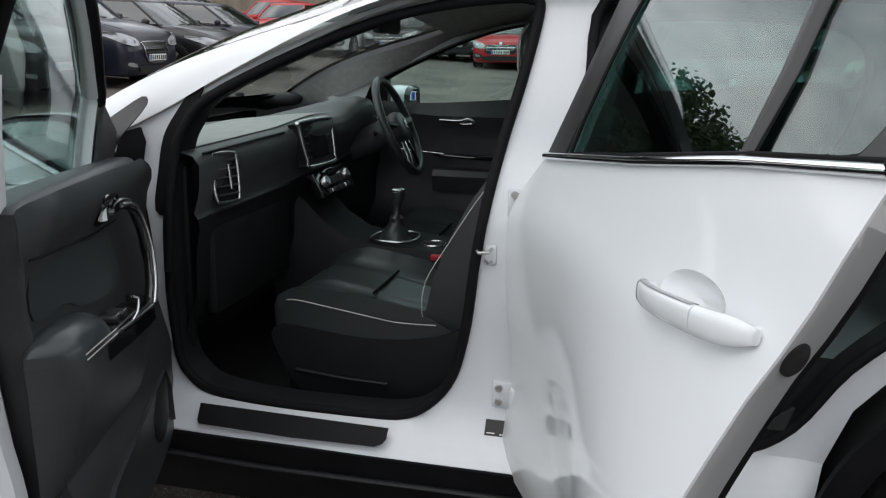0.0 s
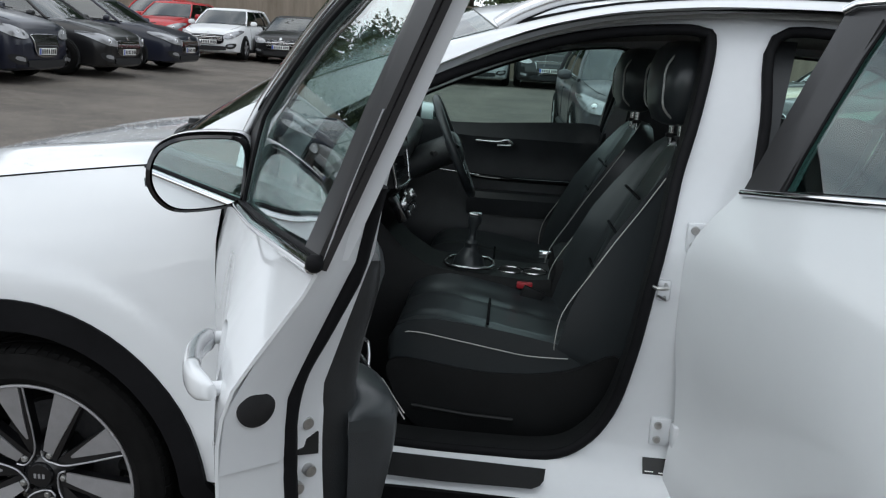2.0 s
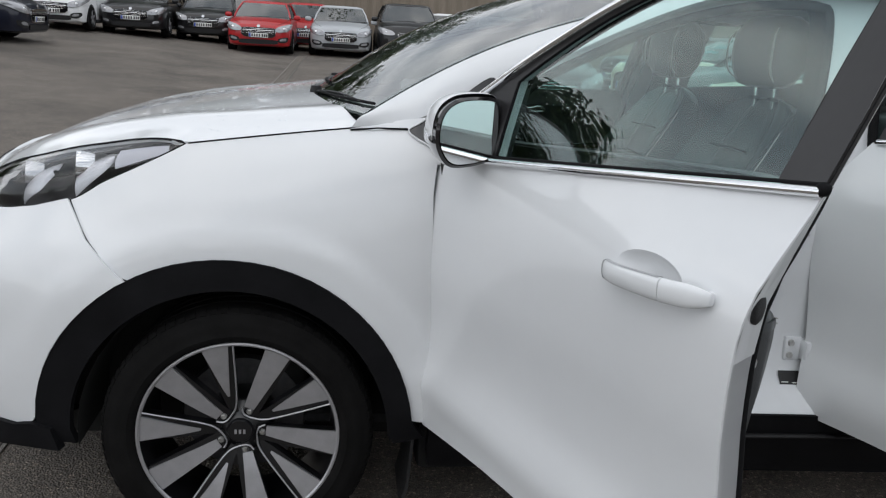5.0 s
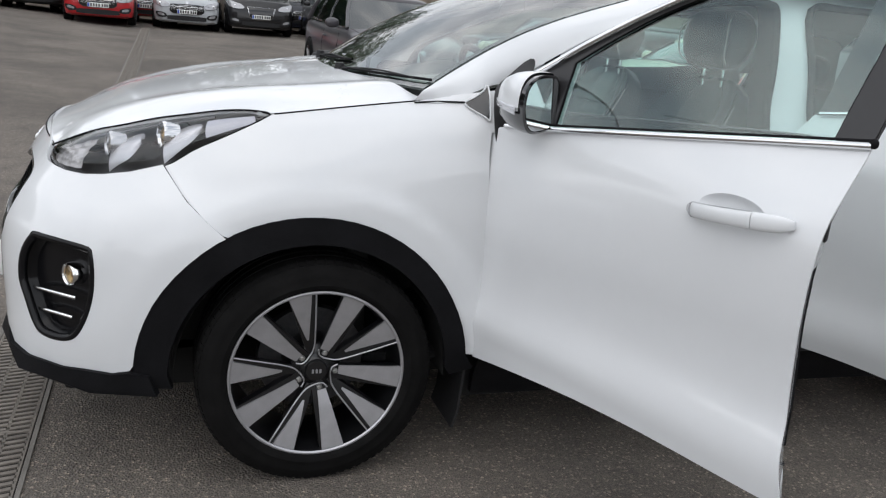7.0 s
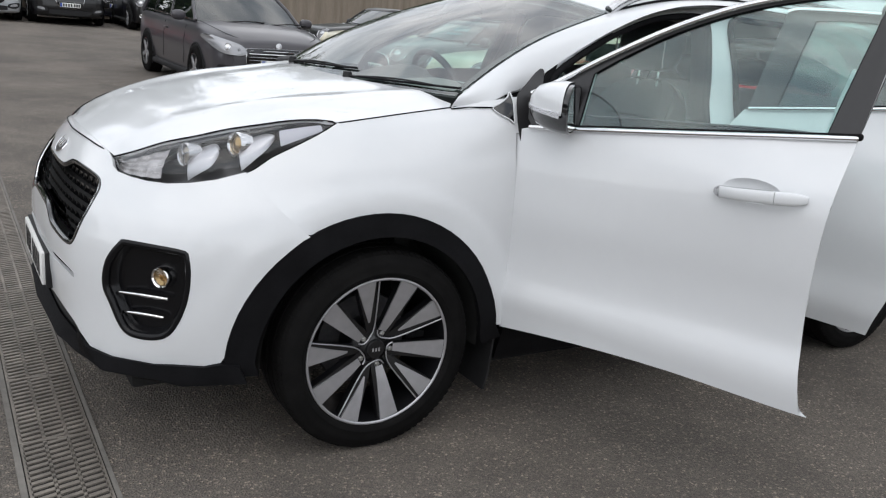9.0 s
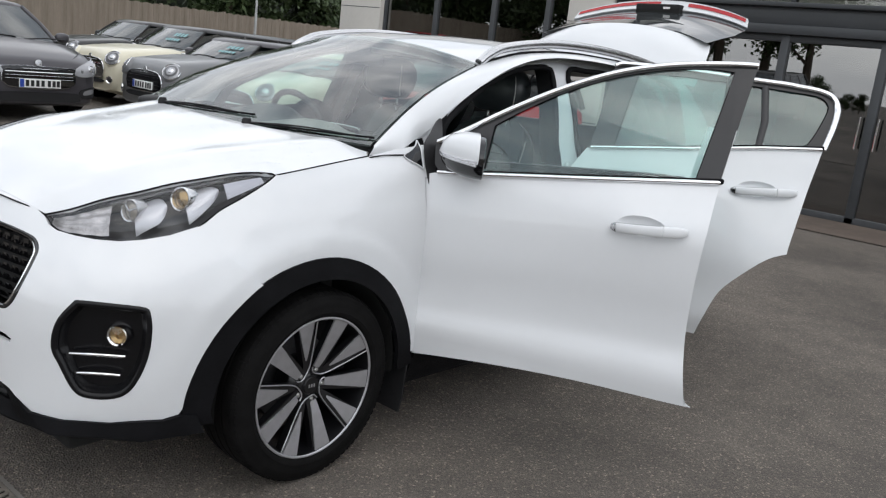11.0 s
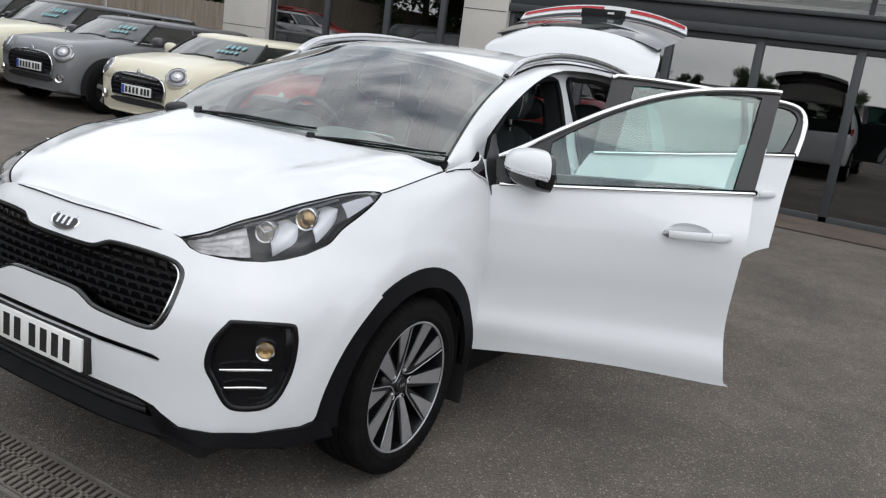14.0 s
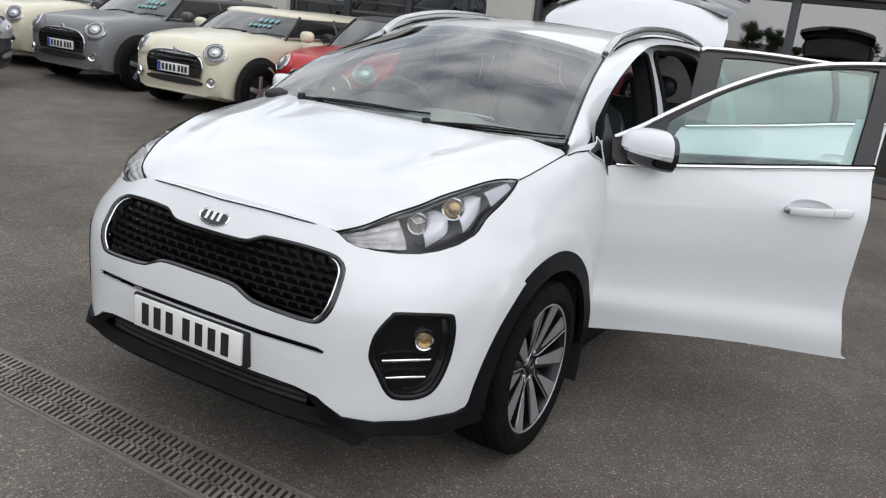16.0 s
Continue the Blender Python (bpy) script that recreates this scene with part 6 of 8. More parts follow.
# far mirror
FMC = FRONT_M.inverted() @ MC
FM = Matrix.Translation((FMC.x + 0.05, 1.01, FMC.z)) @ Matrix.Scale(0.9, 4)
fm_rows = [[FM @ Vector((d, a * k, h * k)) for a, h in mloop] for k, d in ((0.93, 0.004), (1.0, 0.0), (1.02, -0.03), (1.0, -0.07), (0.88, -0.11), (0.5, -0.14), (0.02, -0.15))]
fmo = loft("door_mirror", fm_rows, PAINT, fdr, "white-capped door mirror", closed=True)
panel("mirror_glass", scale_loop(mloop, 0.9), lambda a, h: FM @ Vector((0.003, a, h)), MIRROR, fdr, step=0.05, thick=0.002)
loft("mirror_rim", [[FM @ Vector((d, a * k, h * k)) for a, h in mloop + mloop[:1]] for k, d in ((0.90, 0.002), (0.96, 0.008), (1.03, 0.0), (1.035, -0.02))], GLOSS, fdr)
loft("mirror_arm", [[Vector((0.56, 0.96, 1.14 + h)) + Vector((a, 0, 0)) for a, h in ((-0.03, 0), (0, -0.02), (0.03, 0), (0, 0.03))], [Vector((0.60, 0.84, 1.14 + h)) + Vector((a, 0, 0)) for a, h in ((-0.04, 0), (0, -0.03), (0.04, 0), (0, 0.04))]], GLOSS, fdr, closed=True)
blob("scuttle_corner", Matrix.Translation((0.300, 0.710, 1.158)) @ Matrix.Rotation(radians(20), 4, "Z") @ Matrix.Diagonal((0.095, 0.08, 0.030, 1)), BLACK, car, "black scuttle end piece")

# ---- cabin ----
before_cabin = set(scene.objects)
boxed("cabin_floor", (0.16, -0.80, 0.345), (3.0, 0.80, 0.375), CARPET, car, "black carpet", bevel=0.01)
# dashboard, swept across the cabin
DASH = [(0.26, 1.135), (0.40, 1.150), (0.56, 1.158), (0.655, 1.160), (0.695, 1.150), (0.712, 1.125), (0.708, 1.06), (0.690, 1.00), (0.700, 0.985), (0.705, 0.96), (0.690, 0.90), (0.685, 0.78), (0.64, 0.66), (0.50, 0.56), (0.30, 0.50)]


def dash_row(y):
    hump = math.exp(-((y - 0.37) / 0.19) ** 4)
    mid = math.exp(-(y / 0.20) ** 4)
    out = []
    for x, z in DASH:
        w = max(0, min(1, (z - 0.9) / 0.2))
        w2 = max(0, min(1, (x - 0.42) / 0.2)) * w
        out.append((x + 0.055 * hump * w2 + 0.03 * mid * w2 + 0.035 * (1 - abs(y) / 0.78) * w2, y, z + 0.075 * hump * w2 + 0.02 * mid * w2 + 0.025 * (1 - abs(y) / 0.8)))
    return out


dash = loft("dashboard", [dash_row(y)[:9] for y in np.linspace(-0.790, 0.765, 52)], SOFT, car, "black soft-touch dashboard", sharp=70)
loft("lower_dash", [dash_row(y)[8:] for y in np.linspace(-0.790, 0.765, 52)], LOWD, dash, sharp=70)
# dark plastic top; the sky's sheen on it is put into a pale colour
loft("dash_pad", [[(x, y, z + 0.003) for x, y, z in dash_row(y)[1:4]] for y in np.linspace(-0.70, 0.10, 20)], mat("dash_sheen_grey", (0.30, 0.31, 0.30), 0.35, var=0.12, scale=20, bump=0.0006, bscale=420), car, "grained black dashboard top, painted paler for its sky sheen")
for z, x in ((0.990, 0.712), (1.152, 0.70)):
    tube("dash_seam", [(x + 0.035 * (1 - abs(y) / 0.78), y, z + 0.025 * (1 - abs(y) / 0.8)) for y in np.linspace(-0.75, -0.28, 12)], 0.004, BLACK, car)


def vent(c, w, h, yaw, name="air_vent"):
    m = Matrix.Translation(c) @ Matrix.Rotation(radians(yaw), 4, "Z") @ Matrix.Rotation(radians(-8), 4, "Y")
    lp = spline([(-w, -h * 0.75), (-w * 0.9, h * 0.8), (-w * 0.6, h), (w * 0.7, h * 0.95), (w, h * 0.7), (w * 0.85, -h * 0.8), (w * 0.5, -h), (-w * 0.6, -h)], 4, closed=True)
    v = tube(name, [m @ Vector((0.004, a, b)) for a, b in lp], 0.006, SATINCH, car, "air vent with satin chrome surround", closed=True)
    panel("vent_back", lp, lambda a, b: m @ Vector((-0.004, a, b)), DARK, v, step=0.05, thick=0.004)
    for k in range(5):
        b = -h * 0.7 + 1.4 * h * k / 4
        tube("vent_slat", [m @ Vector((0.004, a, b)) for a in (-w * 0.82, 0, w * 0.82)], 0.006, SATIN, v, flat=0.45)
    tube("vent_vane", [m @ Vector((0.008, w * 0.2, b)) for b in (-h * 0.5, 0, h * 0.5)], 0.005, SATINCH, v)
    return v


vent((0.716, -0.664, 1.080), 0.048, 0.066, -16)
vent((0.735, 0.68, 1.09), 0.045, 0.062, 8)
# centre screen in its chrome frame, with vents beside it
SM = Matrix.Translation((0.768, -0.110, 1.122)) @ Matrix.Diagonal((1, 0.72, 0.95, 1)) @ Matrix.Rotation(radians(-3), 4, "Z") @ Matrix.Rotation(radians(-10), 4, "Y")
slp = spline([(-0.165, 0.055), (-0.15, 0.078), (0.15, 0.078), (0.165, 0.055), (0.145, -0.055), (0.12, -0.075), (-0.12, -0.075), (-0.145, -0.055)], 4, closed=True)
scr = tube("screen_frame", [SM @ Vector((0.0, a, b)) for a, b in slp], 0.0065, SATINCH, car, "touch screen in a satin chrome frame", closed=True)
panel("screen_panel", slp, lambda a, b: SM @ Vector((-0.004, a, b)), BLACK, scr, step=0.06, thick=0.03)
panel("screen", [(-0.085, -0.05), (0.085, -0.05), (0.085, 0.06), (-0.085, 0.06)], lambda a, b: SM @ Vector((0.0, a, b)), SCREEN, scr, step=0.08, thick=0.003)
for sg in (-1, 1):
    for k in range(5):
        tube("vent_slat", [SM @ Vector((0.001, sg * a, -0.045 + 0.024 * k)) for a in (0.095, 0.115, 0.135)], 0.004, BLACK, scr, flat=0.5)
# heater controls
CM = Matrix.Translation((0.785, -0.01, 0.985)) @ Matrix.Rotation(radians(-28), 4, "Y")
hc = part("heater_panel", box(bmesh.new(), (-0.03, -0.15, -0.045), (0.0, 0.15, 0.045), CM, 0.006), GLOSS, car, "gloss black heater controls with chrome knobs")
for a in (-0.10, 0.10):
    b_ = bmesh.new()
    lathe(b_, [(0.0001, 0.018), (0.016, 0.018), (0.021, 0.012), (0.023, 0.0)], CM @ Matrix.Translation((0, a, 0.005)) @ Matrix.Rotation(radians(90), 4, "Y"), 24)
    part("knob", b_, SATINCH, hc)
for k in range(6):
    boxed("button", (-0.002, -0.07 + 0.025 * k, -0.012), (0.005, -0.05 + 0.025 * k, 0.014), SATIN, hc, m=CM, bevel=0.002)
for k in range(8):
    boxed("button", (-0.002, -0.10 + 0.026 * k, -0.04), (0.005, -0.08 + 0.026 * k, -0.024), SATINCH if k in (1, 6) else SATIN, hc, m=CM, bevel=0.002)
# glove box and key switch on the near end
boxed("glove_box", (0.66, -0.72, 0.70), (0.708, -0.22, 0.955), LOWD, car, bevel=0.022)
b_ = bmesh.new()
lathe(b_, [(0.0001, 0.006), (0.012, 0.006), (0.016, 0.0)], Matrix.Translation((0.62, -0.772, 0.89)) @ Matrix.Rotation(radians(90), 4, "X"), 20)
part("airbag_switch", b_, SATINCH, car)
boxed("dash_end", (0.40, -0.768, 0.62), (0.66, -0.755, 1.12), LOWD, car, "dashboard end cover", bevel=0.01)
KX = -0.048
before = set(scene.objects)
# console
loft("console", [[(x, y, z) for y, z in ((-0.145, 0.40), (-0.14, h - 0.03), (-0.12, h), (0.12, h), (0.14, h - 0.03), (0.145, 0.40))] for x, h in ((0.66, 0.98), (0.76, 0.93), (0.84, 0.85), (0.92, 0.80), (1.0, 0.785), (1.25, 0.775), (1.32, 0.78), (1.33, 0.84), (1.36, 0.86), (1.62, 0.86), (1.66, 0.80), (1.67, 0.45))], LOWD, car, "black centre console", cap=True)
tube("gear_frame", [(x, y, 0.793) for x, y in spline([(0.985, -0.08), (0.99, 0.065), (1.115, 0.065), (1.12, -0.08)], 3, closed=True)], 0.0055, SATINCH, car, "satin chrome gear lever frame", closed=True)
gl_ = loft("gear_lever", [[Vector((x + r * math.cos(a) * 1.0, -0.010 + r * math.sin(a), z)) for a in (math.tau * j / 14 for j in range(14))] for x, z, r in ((1.05, 0.785, 0.055), (1.05, 0.81, 0.048), (1.052, 0.83, 0.032), (1.054, 0.845, 0.022), (1.055, 0.86, 0.024), (1.055, 0.872, 0.013), (1.057, 0.90, 0.012), (1.058, 0.915, 0.017), (1.06, 0.935, 0.024), (1.06, 0.95, 0.023), (1.06, 0.96, 0.012))], LEATHER, car, "leather gear lever with satin chrome cap", closed=True, cap=True)
blob("lever_cap", Matrix.Translation((1.06, -0.01, 0.957)) @ Matrix.Diagonal((0.024, 0.02, 0.007, 1)), SATINCH, gl_)
for x in (1.19, 1.27):
    b_ = bmesh.new()
    lathe(b_, [(0.040, 0.0), (0.042, 0.004), (0.044, 0.0)], Matrix.Translation((x, -0.02, 0.779)), 24)
    cup = part("cup_holder", b_, SATINCH, car, "cup holder with bright rim")
    b_ = bmesh.new()
    lathe(b_, [(0.0001, 0.0), (0.041, 0.001)], Matrix.Translation((x, -0.02, 0.778)), 24)
    part("cup_hole", b_, DARK, cup)
for ob in set(scene.objects) - before:
    ob.data.transform(Matrix.Translation((KX, 0, 0)))
# steering wheel
WM = Matrix.Translation((0.905, 0.365, 1.140)) @ Matrix.Rotation(radians(-24), 4, "Y") @ Matrix.Rotation(radians(3), 4, "Z")
sw = tube("steering_wheel", [WM @ Vector((0, 0.187 * math.cos(a), 0.187 * math.sin(a))) for a in (math.tau * k / 48 for k in range(48))], 0.0155, LEATHER, car, "black leather steering wheel with satin spokes", closed=True, sides=10)
blob("wheel_hub", WM @ Matrix.Translation((0.0, 0, -0.005)) @ Matrix.Diagonal((0.03, 0.078, 0.062, 1)), SOFT, sw)
for y0, z0, y1, z1 in ((-0.07, 0.01, -0.18, 0.02), (0.07, 0.01, 0.18, 0.02)):
    tube("spoke", [WM @ Vector((0.0, y0, z0)), WM @ Vector((0.005, (y0 + y1) / 2, z0)), WM @ Vector((0, y1, z1))], 0.022, BLACK, sw, flat=0.5)
for y in (-0.03, 0.03):
    tube("spoke", [WM @ Vector((0.002, y, -0.05)), WM @ Vector((0.006, y * 1.6, -0.12)), WM @ Vector((0, y * 2.2, -0.178))], 0.012, SATINCH, sw, flat=0.5)
b_ = bmesh.new()
lathe(b_, [(0.0001, 0.003), (0.021, 0.002), (0.023, 0.0)], WM @ Matrix.Translation((0.031, 0, 0.0)) @ Matrix.Rotation(radians(90), 4, "Y"), 24)
part("wheel_badge", b_, SATINCH, sw)
tube("steering_column", [(0.89, 0.365, 1.13), (0.70, 0.365, 1.04)], 0.055, SOFT, car)
for sg in (-1, 1):
    tube("stalk", [(0.83, 0.365 + sg * 0.05, 1.115), (0.85, 0.365 + sg * 0.16, 1.125)], 0.009, BLACK, car)


# ---- seats ----
def seat(y0):
    """A front seat about y0."""
    def row(cx, cz, w, d, ang, wing):
        c, s_ = math.cos(ang), math.sin(ang)
        out = []
        for q in np.linspace(-1, 1, 17):
            wingf = wing * max(0, (abs(q) - 0.52) / 0.48) ** 1.3
            groove = -0.012 * math.exp(-((abs(q) - 0.50) / 0.05) ** 2)
            f = wingf + groove - 0.01 * (1 - q * q)
            out.append((cx - s_ * f * 1.0, y0 + q * w, cz + c * f))
        for q in np.linspace(1, -1, 9):
            out.append((cx + s_ * d, y0 + q * w * 0.96, cz - c * d))
        return out
    root = new("front_seat")
    root.parent = car
    root["label"] = "black leather front seat with pale piping"
    cush = [row(x, z, w, d, 0.0, wg) for x, z, w, d, wg in ((0.822, 0.680, 0.21, 0.02, 0.0), (0.826, 0.720, 0.24, 0.06, 0.004), (0.845, 0.752, 0.252, 0.09, 0.008), (0.89, 0.772, 0.26, 0.12, 0.014), (0.95, 0.775, 0.262, 0.14, 0.018), (1.05, 0.758, 0.262, 0.14, 0.026), (1.15, 0.738, 0.26, 0.13, 0.032), (1.25, 0.722, 0.255, 0.12, 0.03), (1.36, 0.715, 0.24, 0.10, 0.01))]
    loft("cushion", cush, LEATHER, root, closed=True, cap=True, sharp=75)
    back = []
    for q, (x, z, w, d, wg) in enumerate(((1.285, 0.66, 0.23, 0.10, 0.02), (1.315, 0.73, 0.255, 0.12, 0.06), (1.345, 0.83, 0.262, 0.125, 0.075), (1.375, 0.93, 0.26, 0.125, 0.07), (1.41, 1.03, 0.255, 0.12, 0.058), (1.45, 1.12, 0.245, 0.11, 0.040), (1.485, 1.20, 0.225, 0.09, 0.018), (1.51, 1.255, 0.19, 0.07, 0.004), (1.53, 1.285, 0.13, 0.05, 0.0), (1.545, 1.295, 0.06, 0.03, 0.0))):
        back.append(row(x + 0.045 * max(0, z - 0.7), z, w, d, radians(72), wg * 0.8))
    loft("backrest", back, LEATHER, root, closed=True, cap=True, sharp=75)
    for x, z in ((1.075, 0.748),):
        tube("seat_seam", [(x + 0.01, y0 + q, z + 0.004 - 0.3 * 0.012) for q in (-0.13, 0, 0.13)], 0.004, RUBBER, root)
    for z in (0.90, 1.02, 1.13):
        tube("seat_seam", [(1.345 + (z - 0.83) * 0.36 + 0.003, y0 + q, z) for q in (-0.13, 0, 0.13)], 0.004, RUBBER, root)
    for sg in (-1, 1):
        tube("piping", spline([(0.835, y0 + sg * 0.235, 0.735), (0.90, y0 + sg * 0.262, 0.752), (1.0, y0 + sg * 0.265, 0.740), (1.12, y0 + sg * 0.265, 0.722), (1.2, y0 + sg * 0.264, 0.712), (1.30, y0 + sg * 0.255, 0.71)], 4), 0.0017, THREAD, root, sides=6)
        tube("piping", spline([(1.265, y0 + sg * 0.235, 0.70), (1.262, y0 + sg * 0.262, 0.76), (1.275, y0 + sg * 0.267, 0.84), (1.332, y0 + sg * 0.266, 0.94), (1.386, y0 + sg * 0.262, 1.03), (1.446, y0 + sg * 0.252, 1.12), (1.50, y0 + sg * 0.23, 1.20)], 4), 0.0017, THREAD, root, sides=6)
        panel("seat_side", spline([(0.84, 0.60), (0.855, 0.675), (1.10, 0.655), (1.30, 0.675), (1.42, 0.73), (1.46, 0.66), (1.42, 0.55), (1.30, 0.45), (0.95, 0.47)], 4, closed=True), lambda x, z, sg=sg: (x, y0 + sg * 0.262, z), SEATP, root, step=0.08, thick=0.02, flip=sg == 1)
        tube("side_ridge", [(0.90, y0 + sg * 0.268, 0.548), (1.05, y0 + sg * 0.276, 0.538), (1.17, y0 + sg * 0.27, 0.532)], 0.006, SEATP, root)
    boxed("seat_base", (0.86, y0 - 0.25, 0.40), (1.42, y0 + 0.25, 0.62), SEATP, root, bevel=0.03)
    # headrest
    hr = []
    for z, w, a, b in ((1.325, 0.07, 1.520, 1.575), (1.335, 0.105, 1.498, 1.595), (1.38, 0.135, 1.484, 1.615), (1.43, 0.145, 1.480, 1.625), (1.48, 0.138, 1.484, 1.625), (1.515, 0.115, 1.495, 1.615), (1.535, 0.08, 1.515, 1.60), (1.54, 0.03, 1.54, 1.58)):
        rr = []
        for k in range(20):
            t = math.tau * k / 20
            cx, hx = (a + b) / 2, (b - a) / 2
            ca, sa = math.cos(t), math.sin(t)
            rr.append((cx + hx * math.copysign(abs(ca) ** 0.7, ca), y0 + w * math.copysign(abs(sa) ** 0.7, sa), z))
        hr.append([(1.55 + (px - 1.55) * 1.12, y0 + (py - y0) * 1.18, 1.325 + (pz - 1.325) * 1.04) for px, py, pz in rr])
    loft("headrest", hr, LEATHER, root, closed=True, cap=True, sharp=75)
    for sg in (-1, 1):
        tube("piping", spline([(1.54, y0 + sg * 0.10, 1.33), (1.49, y0 + sg * 0.139, 1.37), (1.482, y0 + sg * 0.149, 1.43), (1.487, y0 + sg * 0.142, 1.48), (1.53, y0 + sg * 0.10, 1.53)], 4), 0.003, THREAD, root, sides=6)
        tube("headrest_post", [(1.555, y0 + sg * 0.06, 1.26), (1.555, y0 + sg * 0.06, 1.35)], 0.008, CHROME, root)
        boxed("post_sleeve", (1.54, y0 + sg * 0.06 - 0.014, 1.285), (1.57, y0 + sg * 0.06 + 0.014, 1.297), BLACK, root)
    return root


before = set(scene.objects)
seat(-0.385)
seat(0.385)
boxed("belt_buckle", (1.18, -0.128, 0.70), (1.25, -0.105, 0.775), BLACK, car, "seat belt buckle", m=Matrix.Translation((1.2, -0.15, 0.75)) @ Matrix.Rotation(radians(20), 4, "Y") @ Matrix.Translation((-1.2, 0.10, -0.75)))
boxed("buckle_button", (1.165, -0.165, 0.765), (1.215, -0.145, 0.785), REDTAB, car, "red buckle button", bevel=0.004)
b_ = bmesh.new()
box(b_, (1.24, 0.13, 0.80), (1.30, 0.15, 0.83), None, 0.004)
part("belt_tongue", b_, CHROME, car)
for ob in set(scene.objects) - before:
    if ob.data:
        ob.data.transform(Matrix.Translation((-0.002, 0.008, -0.012)))
# belts
tube("seat_belt", [(1.60, -0.60, 1.42), (1.585, -0.68, 1.1), (1.55, -0.70, 0.60)], 0.022, BLACK, car, "black seat belt", flat=0.12, up=(1, 0, 0))
# rear bench
loft("rear_bench", [[(x, y, z) for x, z in ((2.02, 0.42), (2.0, 0.66), (2.06, 0.72), (2.40, 0.70), (2.46, 0.76), (2.62, 1.18), (2.66, 1.24), (2.74, 1.24), (2.78, 1.1), (2.72, 0.45))] for y in np.linspace(-0.66, 0.66, 9)], LEATHER, car, "black leather rear bench", cap=True, sharp=60)
for y in (-0.42, 0.0, 0.42):
    blob("rear_headrest", Matrix.Translation((2.70, y, 1.33)) @ Matrix.Diagonal((0.05, 0.12, 0.075, 1)), LEATHER, car)
for sg in (-1, 1):
    loft("pillar_cover", [[(1.50 + dx, sg * 0.735, 0.55), (1.56 + dx, sg * 0.74, 1.0), (1.60 + dx, sg * 0.655, 1.35), (1.64 + dx, sg * 0.57, 1.54)] for dx in (-0.03, 0.14)], TRIM, car, "black centre pillar cover", thick=0.01)
    for x in (2.95,):
        loft("boot_side", [[(2.62, sg * 0.76, 0.40), (2.70, sg * 0.76, 1.0), (2.74, sg * 0.72, 1.30), (2.80, sg * 0.66, 1.52)], [(3.25, sg * 0.74, 0.40), (3.22, sg * 0.74, 1.0), (3.12, sg * 0.70, 1.30), (3.05, sg * 0.62, 1.52)]], TRIM, car, thick=0.01)
boxed("seat_shelf", (2.75, -0.74, 0.98), (3.2, 0.74, 1.0), TRIM, car)

cabin_parts = set(scene.objects) - before_cabin

# ---- raised tailgate ----
TG = [(3.10, 1.585), (3.13, 1.66), (3.17, 1.76), (3.23, 1.845), (3.31, 1.895), (3.34, 1.902), (3.50, 1.945), (3.66, 1.980), (3.68, 1.990), (3.77, 2.018), (3.82, 2.040), (3.85, 2.085), (3.855, 2.105)]
TW = [0.655, 0.67, 0.672, 0.655, 0.62, 0.63, 0.655, 0.67, 0.672, 0.678, 0.675, 0.665, 0.655]


def tg_row(i, lo=-1.0, hi=1.0, off=0.0, n=21):
    k = min(int(i), len(TG) - 2)
    q = i - k
    x, z = (a * (1 - q) + b * q for a, b in zip(TG[k], TG[k + 1]))
    half = TW[k] * (1 - q) + TW[k + 1] * q
    return [(x + 0.05 * abs(u) ** 3 * (1 if i < 5 else -1.2), half * u, z - 0.105 * abs(u) ** 2.2 * (1.0 if i > 2 else 0.6) + off) for u in np.linspace(lo, hi, n)]


gate = loft("tailgate", [tg_row(i) for i in range(0, 5)], PAINT, car, "white tailgate raised open, with spoiler and lamps", thick=0.03)
glr = loft("rear_window", [tg_row(i) for i in (4, 5, 6, 7, 8, 9, 10)], mat("rear_glass", (0.03, 0.034, 0.036), 0.06, coat=0.5), gate, "dark rear window")
loft("gate_panel", [tg_row(i) for i in (10, 10.5, 11, 12)], PAINT, gate, "white lower tailgate", thick=0.012)
for lo, hi in ((-0.97, -0.30), (0.02, 0.97)):
    loft("tail_lamp", [[(x - 0.008, y, z + 0.018) for x, y, z in tg_row(i, lo, hi, 0.0, 12)] for i in (10.35, 10.5, 10.7, 10.9)], RED, gate, "red tail lamp")
boxed("plate_recess", (3.76, -0.17, 2.0), (3.87, 0.17, 2.075), DARK, gate, "dark handle recess", bevel=0.01)
boxed("recess_lamp", (3.753, -0.10, 2.04), (3.758, -0.05, 2.055), PLATE, gate, bevel=0.0)
for sg in (-1, 1):
    tube("gas_strut", [(3.10, sg * 0.60, 1.35), (3.45, sg * 0.60, 1.84)], 0.010, BLACK, gate)

# the shell and the cabin settle onto the wheels: one even lean for all but the near front door
lean = lambda x, y, z: (0.006 + 0.009 * (min(x, 1.7) - 0.75) + 0.010 * (z - 0.5), 0.024 * (z - 0.66) + 0.010 * (y + 0.8), -0.0235 * (y + 1.80) - 0.009 * (min(x, 1.7) - 0.75))
near_parts = {fdoor, *fdoor.children_recursive}
fixed = {ob for w in car.children if w.name.startswith(("wheel", "underbody", "mud_flap")) for ob in (w, *w.children_recursive)}
for ob in car.children_recursive:
    if not ob.data or ob in near_parts or ob in fixed:
        continue
    for v in ob.data.vertices:
        x, y, z = v.co
        w = 1.0 if ob in cabin_parts else ease(x, 0.35, 1.0) * (1 - 0.4 * ease(x, 2.6, 3.1))
        dx, dy, dz = lean(x, y, z)
        v.co = (x + dx * w, y + dy * w - 0.022 * max(0.0, 1 + y / 0.93) * (1 - ease(x, -0.1, 0.7)), z + dz * w)

